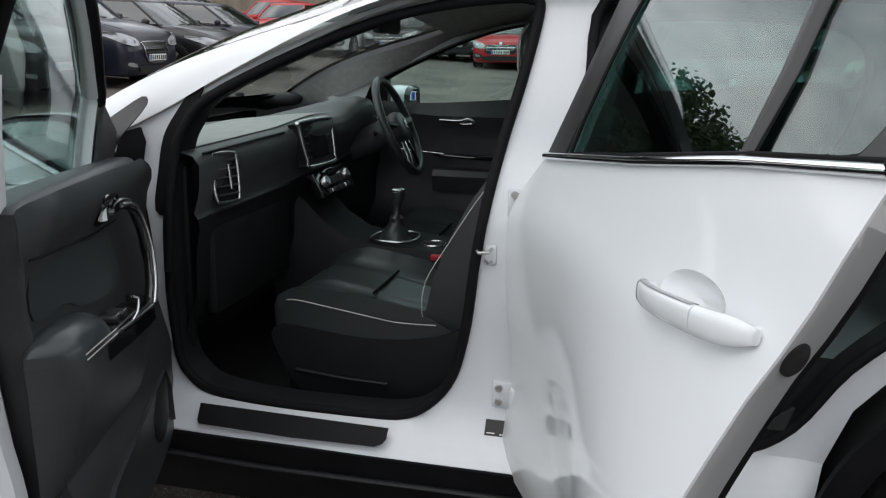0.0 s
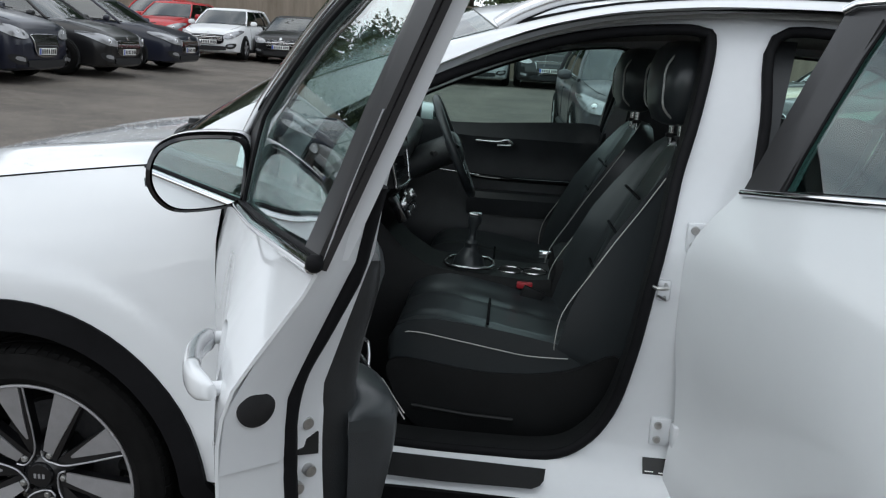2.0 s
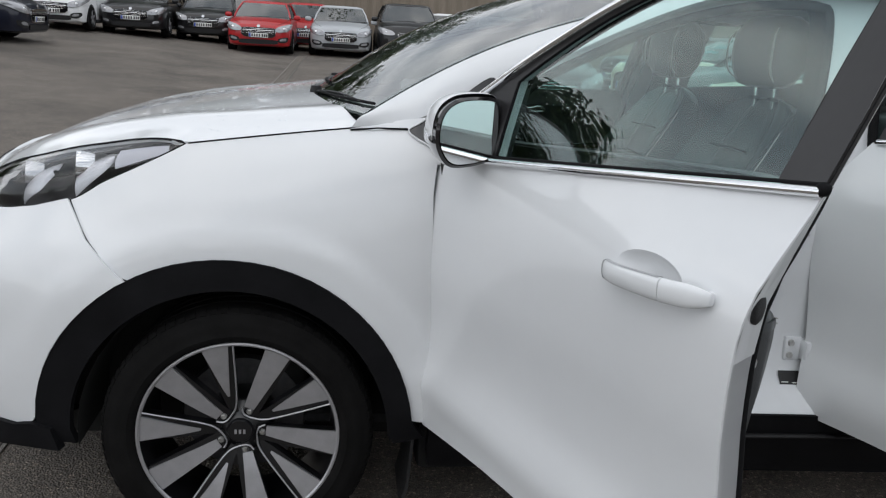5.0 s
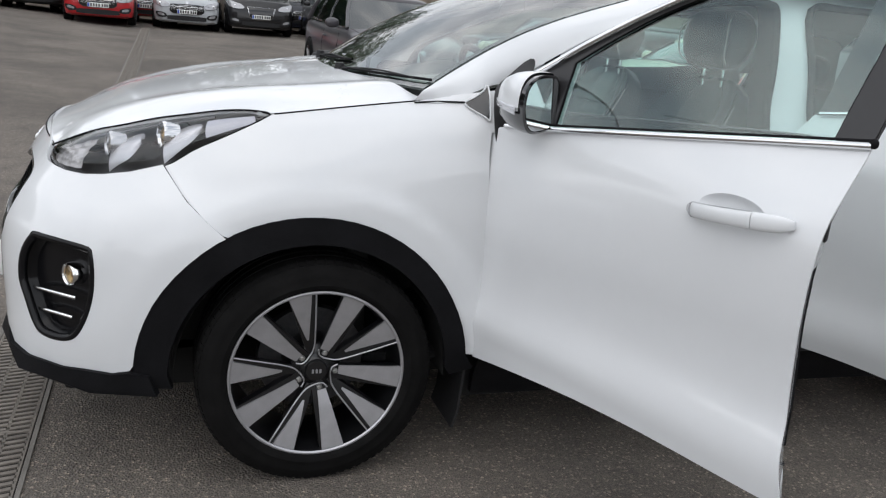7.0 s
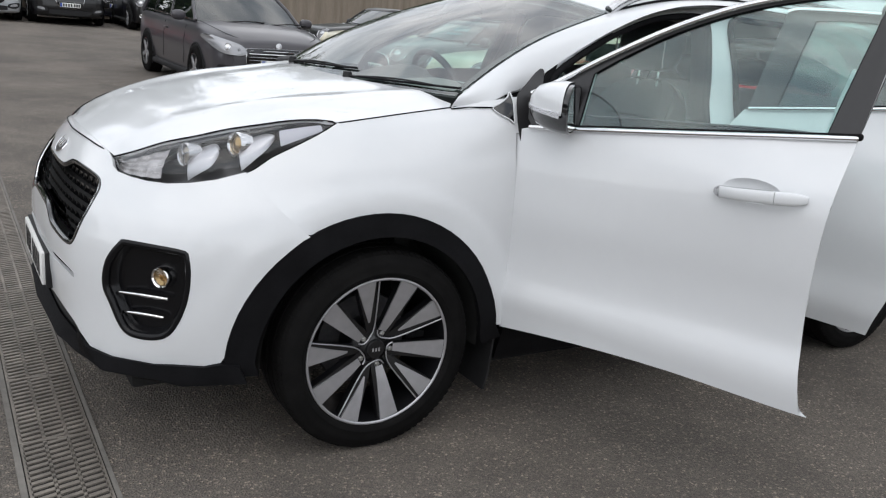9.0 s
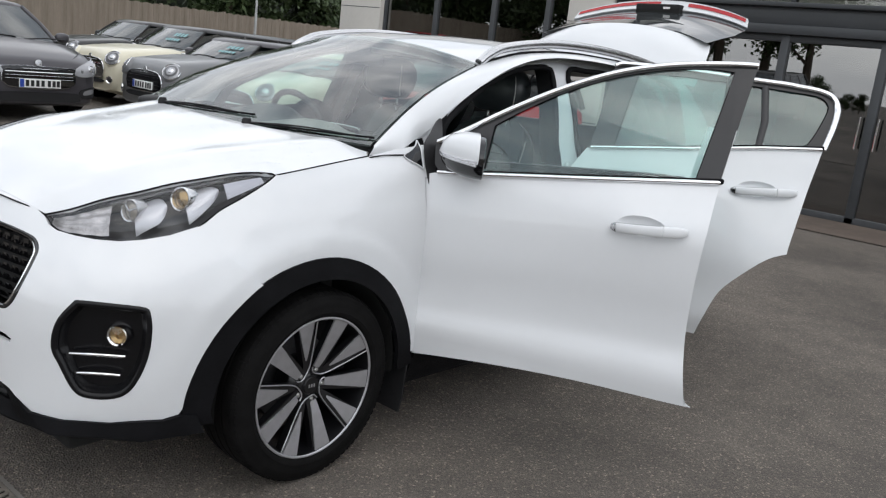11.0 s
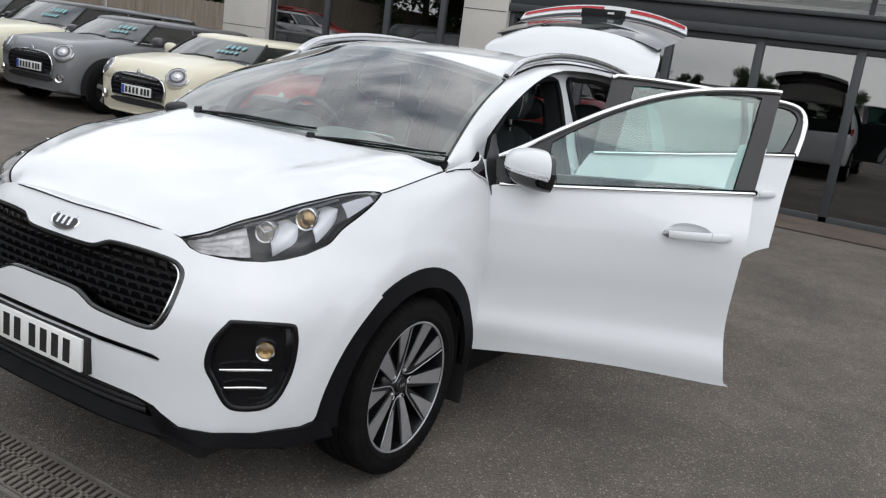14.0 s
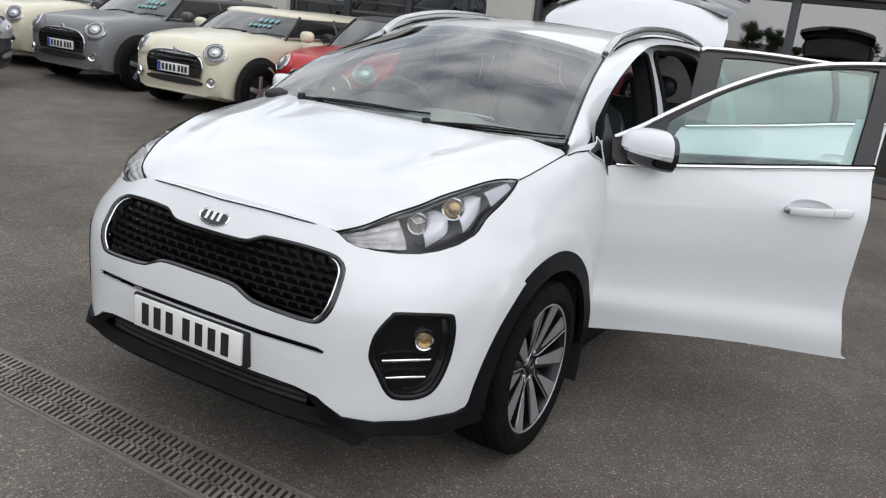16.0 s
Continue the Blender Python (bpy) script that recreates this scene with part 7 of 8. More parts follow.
# ---- drain channel ----
IRON = mat("worn_cast_iron", (0.11, 0.098, 0.086), 0.6, metal=0.2, color2=(0.27, 0.24, 0.205), scale=7, bump=0.001, bscale=200)
CONC = mat("weathered_concrete", (0.16, 0.15, 0.135), 0.9, var=0.3, scale=5, bump=0.002, bscale=120)
DX0, DX1, DL = -1.050, -0.815, 0.5
bm = bmesh.new()
wcol = (DX1 - DX0 - 0.03) / 3
for k in range(4):
    x = DX0 + 0.015 + wcol * k
    box(bm, (x - 0.005, 0, -0.012), (x + 0.005, DL - 0.006, 0.004))
n_ = 16
for k in range(3):
    for i in range(n_):
        y = DL * (i + (0.5 if k % 2 else 0.0)) / n_
        m_ = Matrix.Translation((DX0 + 0.015 + wcol * (k + 0.5), y, 0)) @ Matrix.Rotation(radians(14), 4, "Z")
        box(bm, (-wcol / 2, -0.0075, -0.012), (wcol / 2, 0.0075, 0.004), m_)
box(bm, (DX0 + 0.01, -0.004, -0.012), (DX1 - 0.01, 0.006, 0.0045))
gme = bpy.data.meshes.new("drain_grate")
bm.to_mesh(gme)
bm.free()
gme.materials.append(IRON)
for i in range(54):
    y = -5.0 + DL * i
    ob = new("drain_grate", gme)
    ob.location = (0, y, rise(-0.93, y + 0.25) + 0.003)
    ob.rotation_euler = (math.atan2(rise(-0.93, y + 0.5) - rise(-0.93, y), 0.5), 0, 0)
    tagged(ob, "worn slotted cast iron drain grate in the asphalt", "drain grate", "grates of the drain channel")
for x0, x1, nm in ((DX0 - 0.012, DX0 + 0.006, "drain_edge"), (DX1 - 0.006, DX1 + 0.008, "drain_edge")):
    rows = [[(x0, y, rise(-0.93, y) - 0.03), (x0, y, rise(-0.93, y) + 0.006), (x1, y, rise(-0.93, y) + 0.006), (x1, y, rise(-0.93, y) - 0.03)] for y in np.linspace(-5, 22, 60)]
    ob = loft(nm, rows, CONC, None)
    tagged(ob, "pale worn steel edge of the drain channel", "drain edge", kind="structure")
# shallow near-black sheet between the bars, painting the shade of the slots' depth
ob = mesh_ob("drain_bed", [(x, y, rise(-0.93, y) + 0.0025) for y in np.linspace(-5, 22, 60) for x in (DX0, DX1)], [(2 * i, 2 * i + 1, 2 * i + 3, 2 * i + 2) for i in range(59)], mat("drain_shade_dark", (0.018, 0.016, 0.014), 0.95, var=0.4, scale=20))
tagged(ob, "dark sheet painted for the shade in the drain slots", "drain", kind="structure")

# ---- showroom building ----
WHITE = mat("cream_render_panel", (0.55, 0.53, 0.49), 0.7, var=0.06, scale=2, bump=0.0008, bscale=150)
GREY = mat("dark_grey_aluminium", (0.042, 0.046, 0.050), 0.45, var=0.1, scale=4)
BGLASS = glass("showroom_glass", (0.22, 0.235, 0.225), 0.26)
UGLASS = glass("upper_glass", (0.72, 0.72, 0.69), 0.08)
# near-black for wall, floor and ceiling: the room's dimness put into the colour
INSIDE = mat("showroom_painted_dim", (0.025, 0.025, 0.027), 0.8, var=0.4, scale=1.5)
POSTER = mat("white_poster", (0.55, 0.57, 0.58), 0.6)
BX = 9.6
bld = thing("showroom", (BX, 0, 0), "car showroom with dark framed glazing and cream pillars", "building")
bld.matrix_parent_inverse = Matrix()


def bbox(name, lo, hi, material, label="", bevel=0.01, parent=None):
    return boxed(name, [a - b for a, b in zip(lo, (BX, 0, 0))], [a - b for a, b in zip(hi, (BX, 0, 0))], material, parent or bld, label, bevel=bevel)


bbox("pillar", (BX - 0.15, 8.7, -0.3), (BX + 0.6, 9.8, 4.6), WHITE, "cream panelled pillar")
bbox("pillar", (BX - 0.15, 3.75, -0.3), (BX + 0.6, 4.55, 4.6), WHITE, "cream panelled pillar")
for z in (0.75, 1.5, 2.25):
    bbox("panel_joint", (BX - 0.153, 8.72, z), (BX - 0.148, 9.78, z + 0.012), GREY, bevel=0.0)
    bbox("panel_joint", (BX - 0.153, 3.77, z), (BX - 0.148, 4.53, z + 0.012), GREY, bevel=0.0)
bbox("side_wall", (BX + 0.0, 9.7, -0.3), (BX + 14, 9.8, 4.6), WHITE)
bbox("fascia", (BX - 0.10, 4.55, 2.95), (BX + 0.5, 8.7, 4.6), WHITE, "cream fascia")
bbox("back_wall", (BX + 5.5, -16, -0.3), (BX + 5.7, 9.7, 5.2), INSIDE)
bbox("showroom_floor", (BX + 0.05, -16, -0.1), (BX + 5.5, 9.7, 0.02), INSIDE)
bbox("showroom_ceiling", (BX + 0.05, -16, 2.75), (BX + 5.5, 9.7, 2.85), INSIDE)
bbox("roof_slab", (BX - 0.2, -16, 5.2), (BX + 14, 9.8, 5.45), GREY)
bbox("floor_band", (BX - 0.14, -16, 2.28), (BX + 0.12, 3.75, 2.40), GREY)
bbox("floor_band", (BX - 0.10, -16, 2.40), (BX + 0.10, 3.75, 2.62), GREY, "dark grey band over the doors")
bbox("floor_band", (BX - 0.18, -16, 2.62), (BX + 0.10, 3.75, 2.68), GREY)
bbox("door_sill", (BX - 0.06, -16, -0.05), (BX + 0.06, 3.75, 0.09), GREY)
bbox("door_head", (BX - 0.05, -16, 2.19), (BX + 0.05, 3.75, 2.28), GREY)
ys = [3.72, 2.45, 1.18, -0.05, -1.30, -2.55, -3.8, -5.05, -6.3, -7.55, -8.8, -10.05]
for i, y in enumerate(ys):
    bbox("mullion", (BX - 0.06, y - 0.055, 0.0), (BX + 0.06, y + 0.055, 2.28), GREY, bevel=0.006)
    if i % 2 == 0:
        bbox("mullion", (BX - 0.05, y - 0.03, 2.68), (BX + 0.05, y + 0.03, 5.2), GREY, bevel=0.006)
for a, b in zip(ys, ys[1:]):
    w = bbox("window", (BX - 0.006, b + 0.05, 0.09), (BX + 0.006, a - 0.05, 2.19), BGLASS, bevel=0.0)
    w.visible_shadow = False
for a, b in zip(ys[::2], ys[2::2]):
    bbox("window", (BX - 0.006, b + 0.03, 2.68), (BX + 0.006, a - 0.03, 5.2), UGLASS, bevel=0.0)
    bbox("blind", (BX + 0.06, b + 0.03, 2.68), (BX + 0.08, a - 0.03, 5.2), POSTER, bevel=0.0)
for y in (0.06, -0.16):
    tb = tube("door_handle", [(-0.10, y, 0.95), (-0.10, y, 1.35)], 0.014, CHROME, bld, "tubular steel door handle")
ys2 = [8.7, 7.4, 6.1, 5.0, 4.55]
for y in ys2:
    bbox("mullion", (BX - 0.05, y - 0.05, 0.0), (BX + 0.05, y + 0.05, 2.95), GREY, bevel=0.006)
for a, b in zip(ys2, ys2[1:]):
    bbox("window", (BX - 0.006, b + 0.05, 0.05), (BX + 0.006, a - 0.05, 2.95), BGLASS, bevel=0.0).visible_shadow = False
for y0, y1, z0, z1 in ((7.9, 8.45, 0.3, 2.6), (6.9, 7.25, 0.5, 1.9), (6.35, 6.8, 0.5, 1.9), (5.2, 5.9, 0.2, 1.5)):
    bbox("poster", (BX + 0.10, y0, z0), (BX + 0.12, y1, z1), POSTER, "white poster behind the glass", bevel=0.0)
# apron in front of the doors
APRON = mat("brown_block_paving", (0.11, 0.085, 0.068), 0.85, var=0.35, scale=1.6, bump=0.004, bscale=60)
tagged(mesh_ob("pavement", [(8.3, -16, 0.012), (BX - 0.06, -16, 0.012), (BX - 0.06, 4.2, 0.012), (8.7, 4.2, 0.012), (8.3, 0.5, 0.012)], [(0, 1, 2, 3, 4)], APRON), "brown damp paving before the doors", "pavement", kind="structure")

# ---- fence ----
WOOD = mat("weathered_fence_board", (0.155, 0.125, 0.095), 0.85, color2=(0.26, 0.22, 0.175), scale=0.8, bump=0.002, bscale=60, stretch=(6, 1, 0.6))
fence = thing("fence", (0, 29.2, 0), "tall close-boarded weathered timber fence", "fence")
fv, ff = [], []
x = -34.0
i = 0
while x < 46:
    b0, h = rise(x, 29) - 0.1, 2.1 + 0.5 * (1 - ease(x, 5, 12)) + 0.02 * math.sin(i * 1.7)
    yy = 0.0 if i % 2 else 0.005
    n0 = len(fv)
    for dx in (0.0, 0.1165):
        for dy in (0.0, 0.02):
            fv += [(x + dx, yy + dy, b0), (x + dx, yy + dy, b0 + h)]
    ff += [(n0, n0 + 4, n0 + 5, n0 + 1), (n0 + 2, n0 + 3, n0 + 7, n0 + 6), (n0, n0 + 1, n0 + 3, n0 + 2), (n0 + 4, n0 + 6, n0 + 7, n0 + 5), (n0 + 1, n0 + 5, n0 + 7, n0 + 3)]
    x, i = x + 0.118, i + 1
ob = mesh_ob("boarding", fv, ff, WOOD, fence, smooth=False)
tagged(ob, kind="stuff")
for k in range(27):
    x = -34 + 3 * k
    boxed("post", (x - 0.06, 0.03, rise(x, 29) - 0.1), (x + 0.06, 0.13, rise(x, 29) + 2.05 + 0.5 * (1 - ease(x, 5, 12))), WOOD, fence, bevel=0.01)

# lamp posts
POLE = mat("galvanised_pole", (0.42, 0.43, 0.43), 0.5, metal=0.5, var=0.1, scale=3)
def lamp_post(x, y, h):
    z = rise(x, y)
    lp = thing("lamp_post", (x, y, z), "tall galvanised yard lamp post", "lamp post", "yard lamp posts")
    tube("pole", [(0, 0, 0), (0, 0, h)], 0.055, POLE, lp, taper=lambda q: 1.2 - 0.5 * q)
    tube("arm", [(0, 0, h), (-0.35, 0.0, h + 0.06)], 0.03, POLE, lp)
    boxed("lantern", (-0.75, -0.11, h + 0.02), (-0.3, 0.11, h + 0.10), GREY, lp, bevel=0.02)
lamp_post(20.6, 27.8, 6.0)
lamp_post(-3.3, 27.9, 6.5)
lamp_post(-14, -4.5, 6.5)
lamp_post(-22, -10.0, 6.5)

# ---- trees ----
BARK = mat("bark", (0.07, 0.055, 0.04), 0.9, var=0.4, scale=12, bump=0.01, bscale=30)
LEAF = mat("tree_leaves", (0.028, 0.048, 0.016), 0.6, color2=(0.065, 0.095, 0.032), scale=1.2)


def make_tree(h, r, seed, label, low=0.25):
    rnd = random.Random(seed)
    t = thing("tree", (0, 0, 0), label, "tree", "trees round the yard")
    bm = bmesh.new()
    def limb(a, b, r0, r1):
        d = (b - a).normalized()
        s = d.orthogonal().normalized()
        u = d.cross(s)
        ra = [[bm.verts.new(p + (s * math.cos(q) + u * math.sin(q)) * rr) for q in (math.tau * k / 7 for k in range(7))] for p, rr in ((a, r0), (a.lerp(b, 0.5) + Vector((rnd.uniform(-.1, .1), rnd.uniform(-.1, .1), 0)), (r0 + r1) / 2), (b, r1))]
        for c, e in zip(ra, ra[1:]):
            for k in range(7):
                bm.faces.new((c[k], c[(k + 1) % 7], e[(k + 1) % 7], e[k]))
    limb(Vector((0, 0, -0.3)), Vector((rnd.uniform(-.2, .2), rnd.uniform(-.2, .2), h * 0.8)), 0.035 * h, 0.008 * h)
    tips = []
    for k in range(11):
        z0 = h * rnd.uniform(low, 0.75)
        a = rnd.uniform(0, math.tau)
        L = r * rnd.uniform(0.55, 1.0) * (1.1 - 0.6 * z0 / h)
        p = Vector((math.cos(a) * L, math.sin(a) * L, z0 + L * rnd.uniform(0.25, 0.7)))
        limb(Vector((0, 0, z0)), p, 0.012 * h, 0.003 * h)
        tips += [p, p * 0.6 + Vector((0, 0, z0 * 0.4))]
    part("trunk", bm, BARK, t)
    verts, faces = [], []
    clumps = [(p + Vector((rnd.uniform(-1, 1), rnd.uniform(-1, 1), rnd.uniform(-.5, .8))) * r * 0.25, r * rnd.uniform(0.22, 0.42)) for p in tips for _ in range(2)]
    clumps += [(Vector((rnd.uniform(-.5, .5) * r, rnd.uniform(-.5, .5) * r, h * rnd.uniform(0.6, 0.98))), r * rnd.uniform(0.25, 0.4)) for _ in range(10)]
    for c, cr in clumps:
        for _ in range(95):
            d = Vector((rnd.gauss(0, 1), rnd.gauss(0, 1), rnd.gauss(0, 0.8)))
            d = d.normalized() * cr * rnd.random() ** 0.45
            p = c + d
            s = rnd.uniform(0.09, 0.20)
            a = Vector((rnd.gauss(0, 1), rnd.gauss(0, 1), rnd.gauss(0, 1))).normalized() * s
            b = a.orthogonal().normalized() * s * 0.6
            n0 = len(verts)
            verts += [p - a, p + b, p + a, p - b]
            faces.append((n0, n0 + 1, n0 + 2, n0 + 3))
    mesh_ob("crown", verts, faces, LEAF, t, smooth=False)
    return t


trees = [make_tree(9.0, 3.4, 5, "broad green deciduous tree in full leaf"), make_tree(12.0, 3.8, 11, "tall green deciduous tree in full leaf"), make_tree(6.0, 2.8, 23, "low bushy green tree", 0.08)]
spots = [(1, 14, 33, 0.8), (0, 19, 34, 1.0), (2, 22, 31.5, 1.0), (1, 25, 35, 1.0), (0, 30, 33, 1.1), (1, 36, 36, 1.0), (2, 27, 31.5, 1.1), (2, 32, 31.5, 1.1), (2, 16.5, 31.5, 0.9), (2, 38, 32, 1.1), (0, 42, 36, 1.1), (2, 1.5, 31.6, 0.75), (0, 8, 35, 0.8), (2, 10.5, 32, 0.8),
         (1, -9, 34, 1.1), (0, -5, 35, 1.2), (1, -1, 34.5, 1.1), (0, -13, 35, 1.1), (1, 4, 36, 1.0), (0, -17, 36, 1.1), (2, -7, 32, 1.0), (2, -2.5, 32, 1.0), (2, -12, 32, 1.0), (2, -16, 33, 1.0), (2, -20, 32.5, 1.1), (0, -26, 28, 1.05), (1, -31, 24, 0.95), (0, -23, 33, 1.1), (1, -28, 33, 1.0), (0, -34, 29, 1.05), (2, -24, 30, 1.0), (2, -29, 28, 1.0), (2, -33, 23, 1.0), (1, 44, 24, 1.0),
         (0, -25.5, 24, 1.25), (1, -27.5, 21.5, 0.95), (0, -29, 19, 1.2), (1, -31, 17, 0.9), (0, -31.5, 14.5, 1.05), (0, -24, 25.5, 1.2), (1, -29, 22.5, 0.95),
         (0, 22, -24, 0.9), (2, 17, -22, 1.0), (1, 28, -27, 0.9), (0, 12, -26, 0.7), (2, 7, -27, 0.8), (1, 33, -22, 1.0), (0, 38, -18, 1.0),
         (2, -12, -32, 0.9), (0, -20, -30, 0.9), (2, -27, -24, 0.9)]
spots += [(2, -38 + 2.5 * math.sin(2.3 * k), -20 + 1.9 * k, 0.27 + 0.10 * math.sin(1.7 * k)) for k in range(25)]
rnd_ = random.Random(4)
used = set()
for k, x, y, s in spots:
    m_ = Matrix.Translation((x, y, rise(x, y) - 0.1)) @ Matrix.Rotation(rnd_.uniform(0, 6.28), 4, "Z") @ Matrix.Scale(s, 4)
    if k not in used:
        trees[k].matrix_basis = m_
        used.add(k)
    else:
        c = copy_thing(trees[k], Matrix.Translation(m_.translation))
        c.matrix_basis = m_
# wooded bank behind the fence
BANK = mat("shaded_bank", (0.022, 0.030, 0.014), 0.95, var=0.5, scale=0.7, bump=0.05, bscale=4)
rows = [[(x, 30.5 + d, rise(x, 30) + h * (0.6 + 0.4 * ease(x, 8, 16))) for d, h in ((0, 0.2), (1.2, 1.6), (3.5, 2.6), (7, 3.4), (14, 4.2))] for x in np.linspace(-36, 60, 40)]
tagged(loft("bank", rows, BANK, None), "shaded wooded bank behind the fence", "bank", kind="structure")
hv, hf = [], []
rnd_ = random.Random(8)
for _ in range(26000):
    x = rnd_.uniform(-34, 50)
    d = rnd_.random()
    y = 30.3 + 6 * d
    top = (0.6 + 2.8 * d) * (0.6 + 0.4 * ease(x, 8, 16)) + 2.6 * ease(x, 9, 15) * rnd_.random()
    p = Vector((x, y, rise(x, 30) + top + rnd_.uniform(-0.3, 0.7)))
    s = rnd_.uniform(0.08, 0.2)
    a = Vector((rnd_.gauss(0, 1), rnd_.gauss(0, 1), rnd_.gauss(0, 1))).normalized() * s
    b = a.orthogonal().normalized() * s * 0.6
    n0 = len(hv)
    hv += [p - a, p + b, p + a, p - b]
    hf.append((n0, n0 + 1, n0 + 2, n0 + 3))
tagged(mesh_ob("undergrowth", hv, hf, LEAF, None, smooth=False), "dense dark green undergrowth on the bank", "undergrowth", kind="stuff")

# ---- parked cars ----
WIN = glass("parked_car_glass", (0.34, 0.42, 0.41), 0.14)
WINB = mat("car_cabin_dark", (0.012, 0.013, 0.014), 0.6)
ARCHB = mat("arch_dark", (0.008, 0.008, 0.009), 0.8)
LAMPL = mat("pale_lamp", (0.34, 0.345, 0.36), 0.18, metal=0.4, coat=0.8, bump=0.002, bscale=90)
PBLUE = mat("plate_blue", (0.02, 0.06, 0.35), 0.5)
TEAL = mat("teal_price_card", (0.13, 0.34, 0.36), 0.5)
PAINTS = {}


def paint(name, col, rough=0.3):
    if name not in PAINTS:
        PAINTS[name] = mat(name, col, rough, coat=0.4, spec=0.35, var=0.03, scale=3)
    return PAINTS[name]


def parked_car(label, style, body, roof, L, W, H, front, heading, hood=None, belt=None, price=False, group="parked cars", rims=None):
    """A parked car; its own frame has the nose at -x and the ground at z = 0 under its middle."""
    t = thing("car", (0, 0, 0), label, "car", group)
    rims = rims or ALLOY
    hw = W / 2
    mini, suv = style == "mini", style == "suv"
    wb = L * (0.645 if mini else 0.605)
    xf = -L / 2 + (0.152 if mini else 0.195) * L
    xr = xf + wb
    R = 0.325 if mini else (0.36 if suv else 0.325)
    hoodz = hood or (0.955 if mini else H * 0.64)
    beltz = belt or (0.965 if mini else H * 0.66)
    wsx = -L / 2 + L * (0.248 if mini else 0.232)
    # lower body: half sections from nose to tail
    top = pchip([-L / 2, -L / 2 + 0.04, -L / 2 + 0.14, -L / 2 + 0.4, wsx, L * 0.1, L * 0.40, L / 2 - 0.05, L / 2], [0.66 if not mini else 0.70, 0.76 if not mini else 0.785, hoodz - (0.115 if not mini else 0.085), hoodz - 0.035, beltz + 0.015, beltz + 0.02, beltz + 0.04, beltz - 0.02, beltz - 0.2])
    wid = pchip([-L / 2, -L / 2 + 0.06, -L / 2 + 0.25, -L / 2 + 0.6, 0, L / 2 - 0.5, L / 2 - 0.15, L / 2], [hw * (0.76 if mini else 0.72), hw * (0.87 if mini else 0.85), hw * 0.955, hw * 0.987, hw, hw * 0.985, hw * 0.92, hw * 0.72])
    bot = pchip([-L / 2, -L / 2 + 0.25, L / 2 - 0.25, L / 2], [0.24, 0.19, 0.20, 0.30])
    nx = [-L / 2 + 0.6 * (k / 60) ** 2 for k in range(61)]
    def surf(y, z):
        """The nose surface's x at a place across and up."""
        for x in nx:
            if wid(x) >= abs(y) * 1.01 and top(x) - 0.012 - 0.05 * (abs(y) / wid(x)) ** 4 >= z:
                return x
        return nx[-1]
    def section(x):
        w, z1, z0 = wid(x), top(x), bot(x)
        pts = [(0.0, z0), (w * 0.80, z0), (w * 0.95, z0 + 0.04), (w * 0.985, z0 + 0.18), (w, 0.52), (w * 1.0, 0.62), (w * 0.985, z1 - 0.16), (w * 0.955, z1 - 0.075), (w * 0.88, z1 - 0.02), (w * 0.6, z1 + 0.006), (0.0, z1 + 0.018)]
        pts = [(y, min(z, z1 + 0.018)) for y, z in pts]
        return [(x, -y, z) for y, z in pts] + [(x, y, z) for y, z in reversed(pts[1:-1])]
    xs = [-L / 2 + 0.5 * (k / 15) ** 2 for k in range(16)] + list(np.linspace(-L / 2 + 0.6, L / 2 - 0.4, 16)) + list(np.linspace(L / 2 - 0.3, L / 2, 6))
    loft("body", [section(x) for x in xs], body, t, closed=True, cap=True, sharp=50)
    # glasshouse
    rz = H
    rx0, rx1 = wsx + L * (0.125 if mini else 0.175), L / 2 - (0.20 if mini else 0.38) - (0.0 if suv else 0.1)
    rear = L / 2 - (0.07 if mini else 0.16)
    gw0, gw1 = hw * 0.90, hw * (0.76 if mini else 0.70)
    def ring(z, x0, x1, w, b=0.10):
        out = []
        for u in np.linspace(-1, 1, 9):
            out.append((x0 + b * u * u, w * u, z - 0.0))
        for u in np.linspace(1, -1, 9):
            out.append((x1 - b * 0.7 * u * u, w * u, z))
        return out
    zb = beltz + 0.0
    lo_ = ring(zb, wsx, rear, gw0, 0.16)
    hi_ = ring(rz - 0.07, rx0, rx1, gw1, 0.08)
    mid_ = [tuple(np.array(a) * 0.5 + np.array(b) * 0.5 + np.array((0, 0.018 * np.sign(a[1]), 0.012))) for a, b in zip(lo_, hi_)]
    loft("cabin_lining", [[tuple(np.array(p) * (0.97, 0.93, 1.0)) for p in r] for r in (lo_, mid_, hi_)], WINB, t, closed=True)
    loft("window_glass", [lo_, mid_, hi_], WIN, t, closed=True, sharp=50).visible_shadow = False
    rl = []
    for z, k, kx in ((rz - 0.085, 1.02, 1.01), (rz - 0.06, 1.0, 1.0), (rz - 0.03, 0.93, 0.965), (rz - 0.006, 0.72, 0.86), (rz, 0.05, 0.1)):
        cx = (rx0 + rx1) / 2
        rl.append([(cx + (p[0] - cx) * kx, p[1] * k, z) for p in hi_])
    loft("roof", rl, roof, t, closed=True, sharp=60)
    pil = body if not mini else WINB
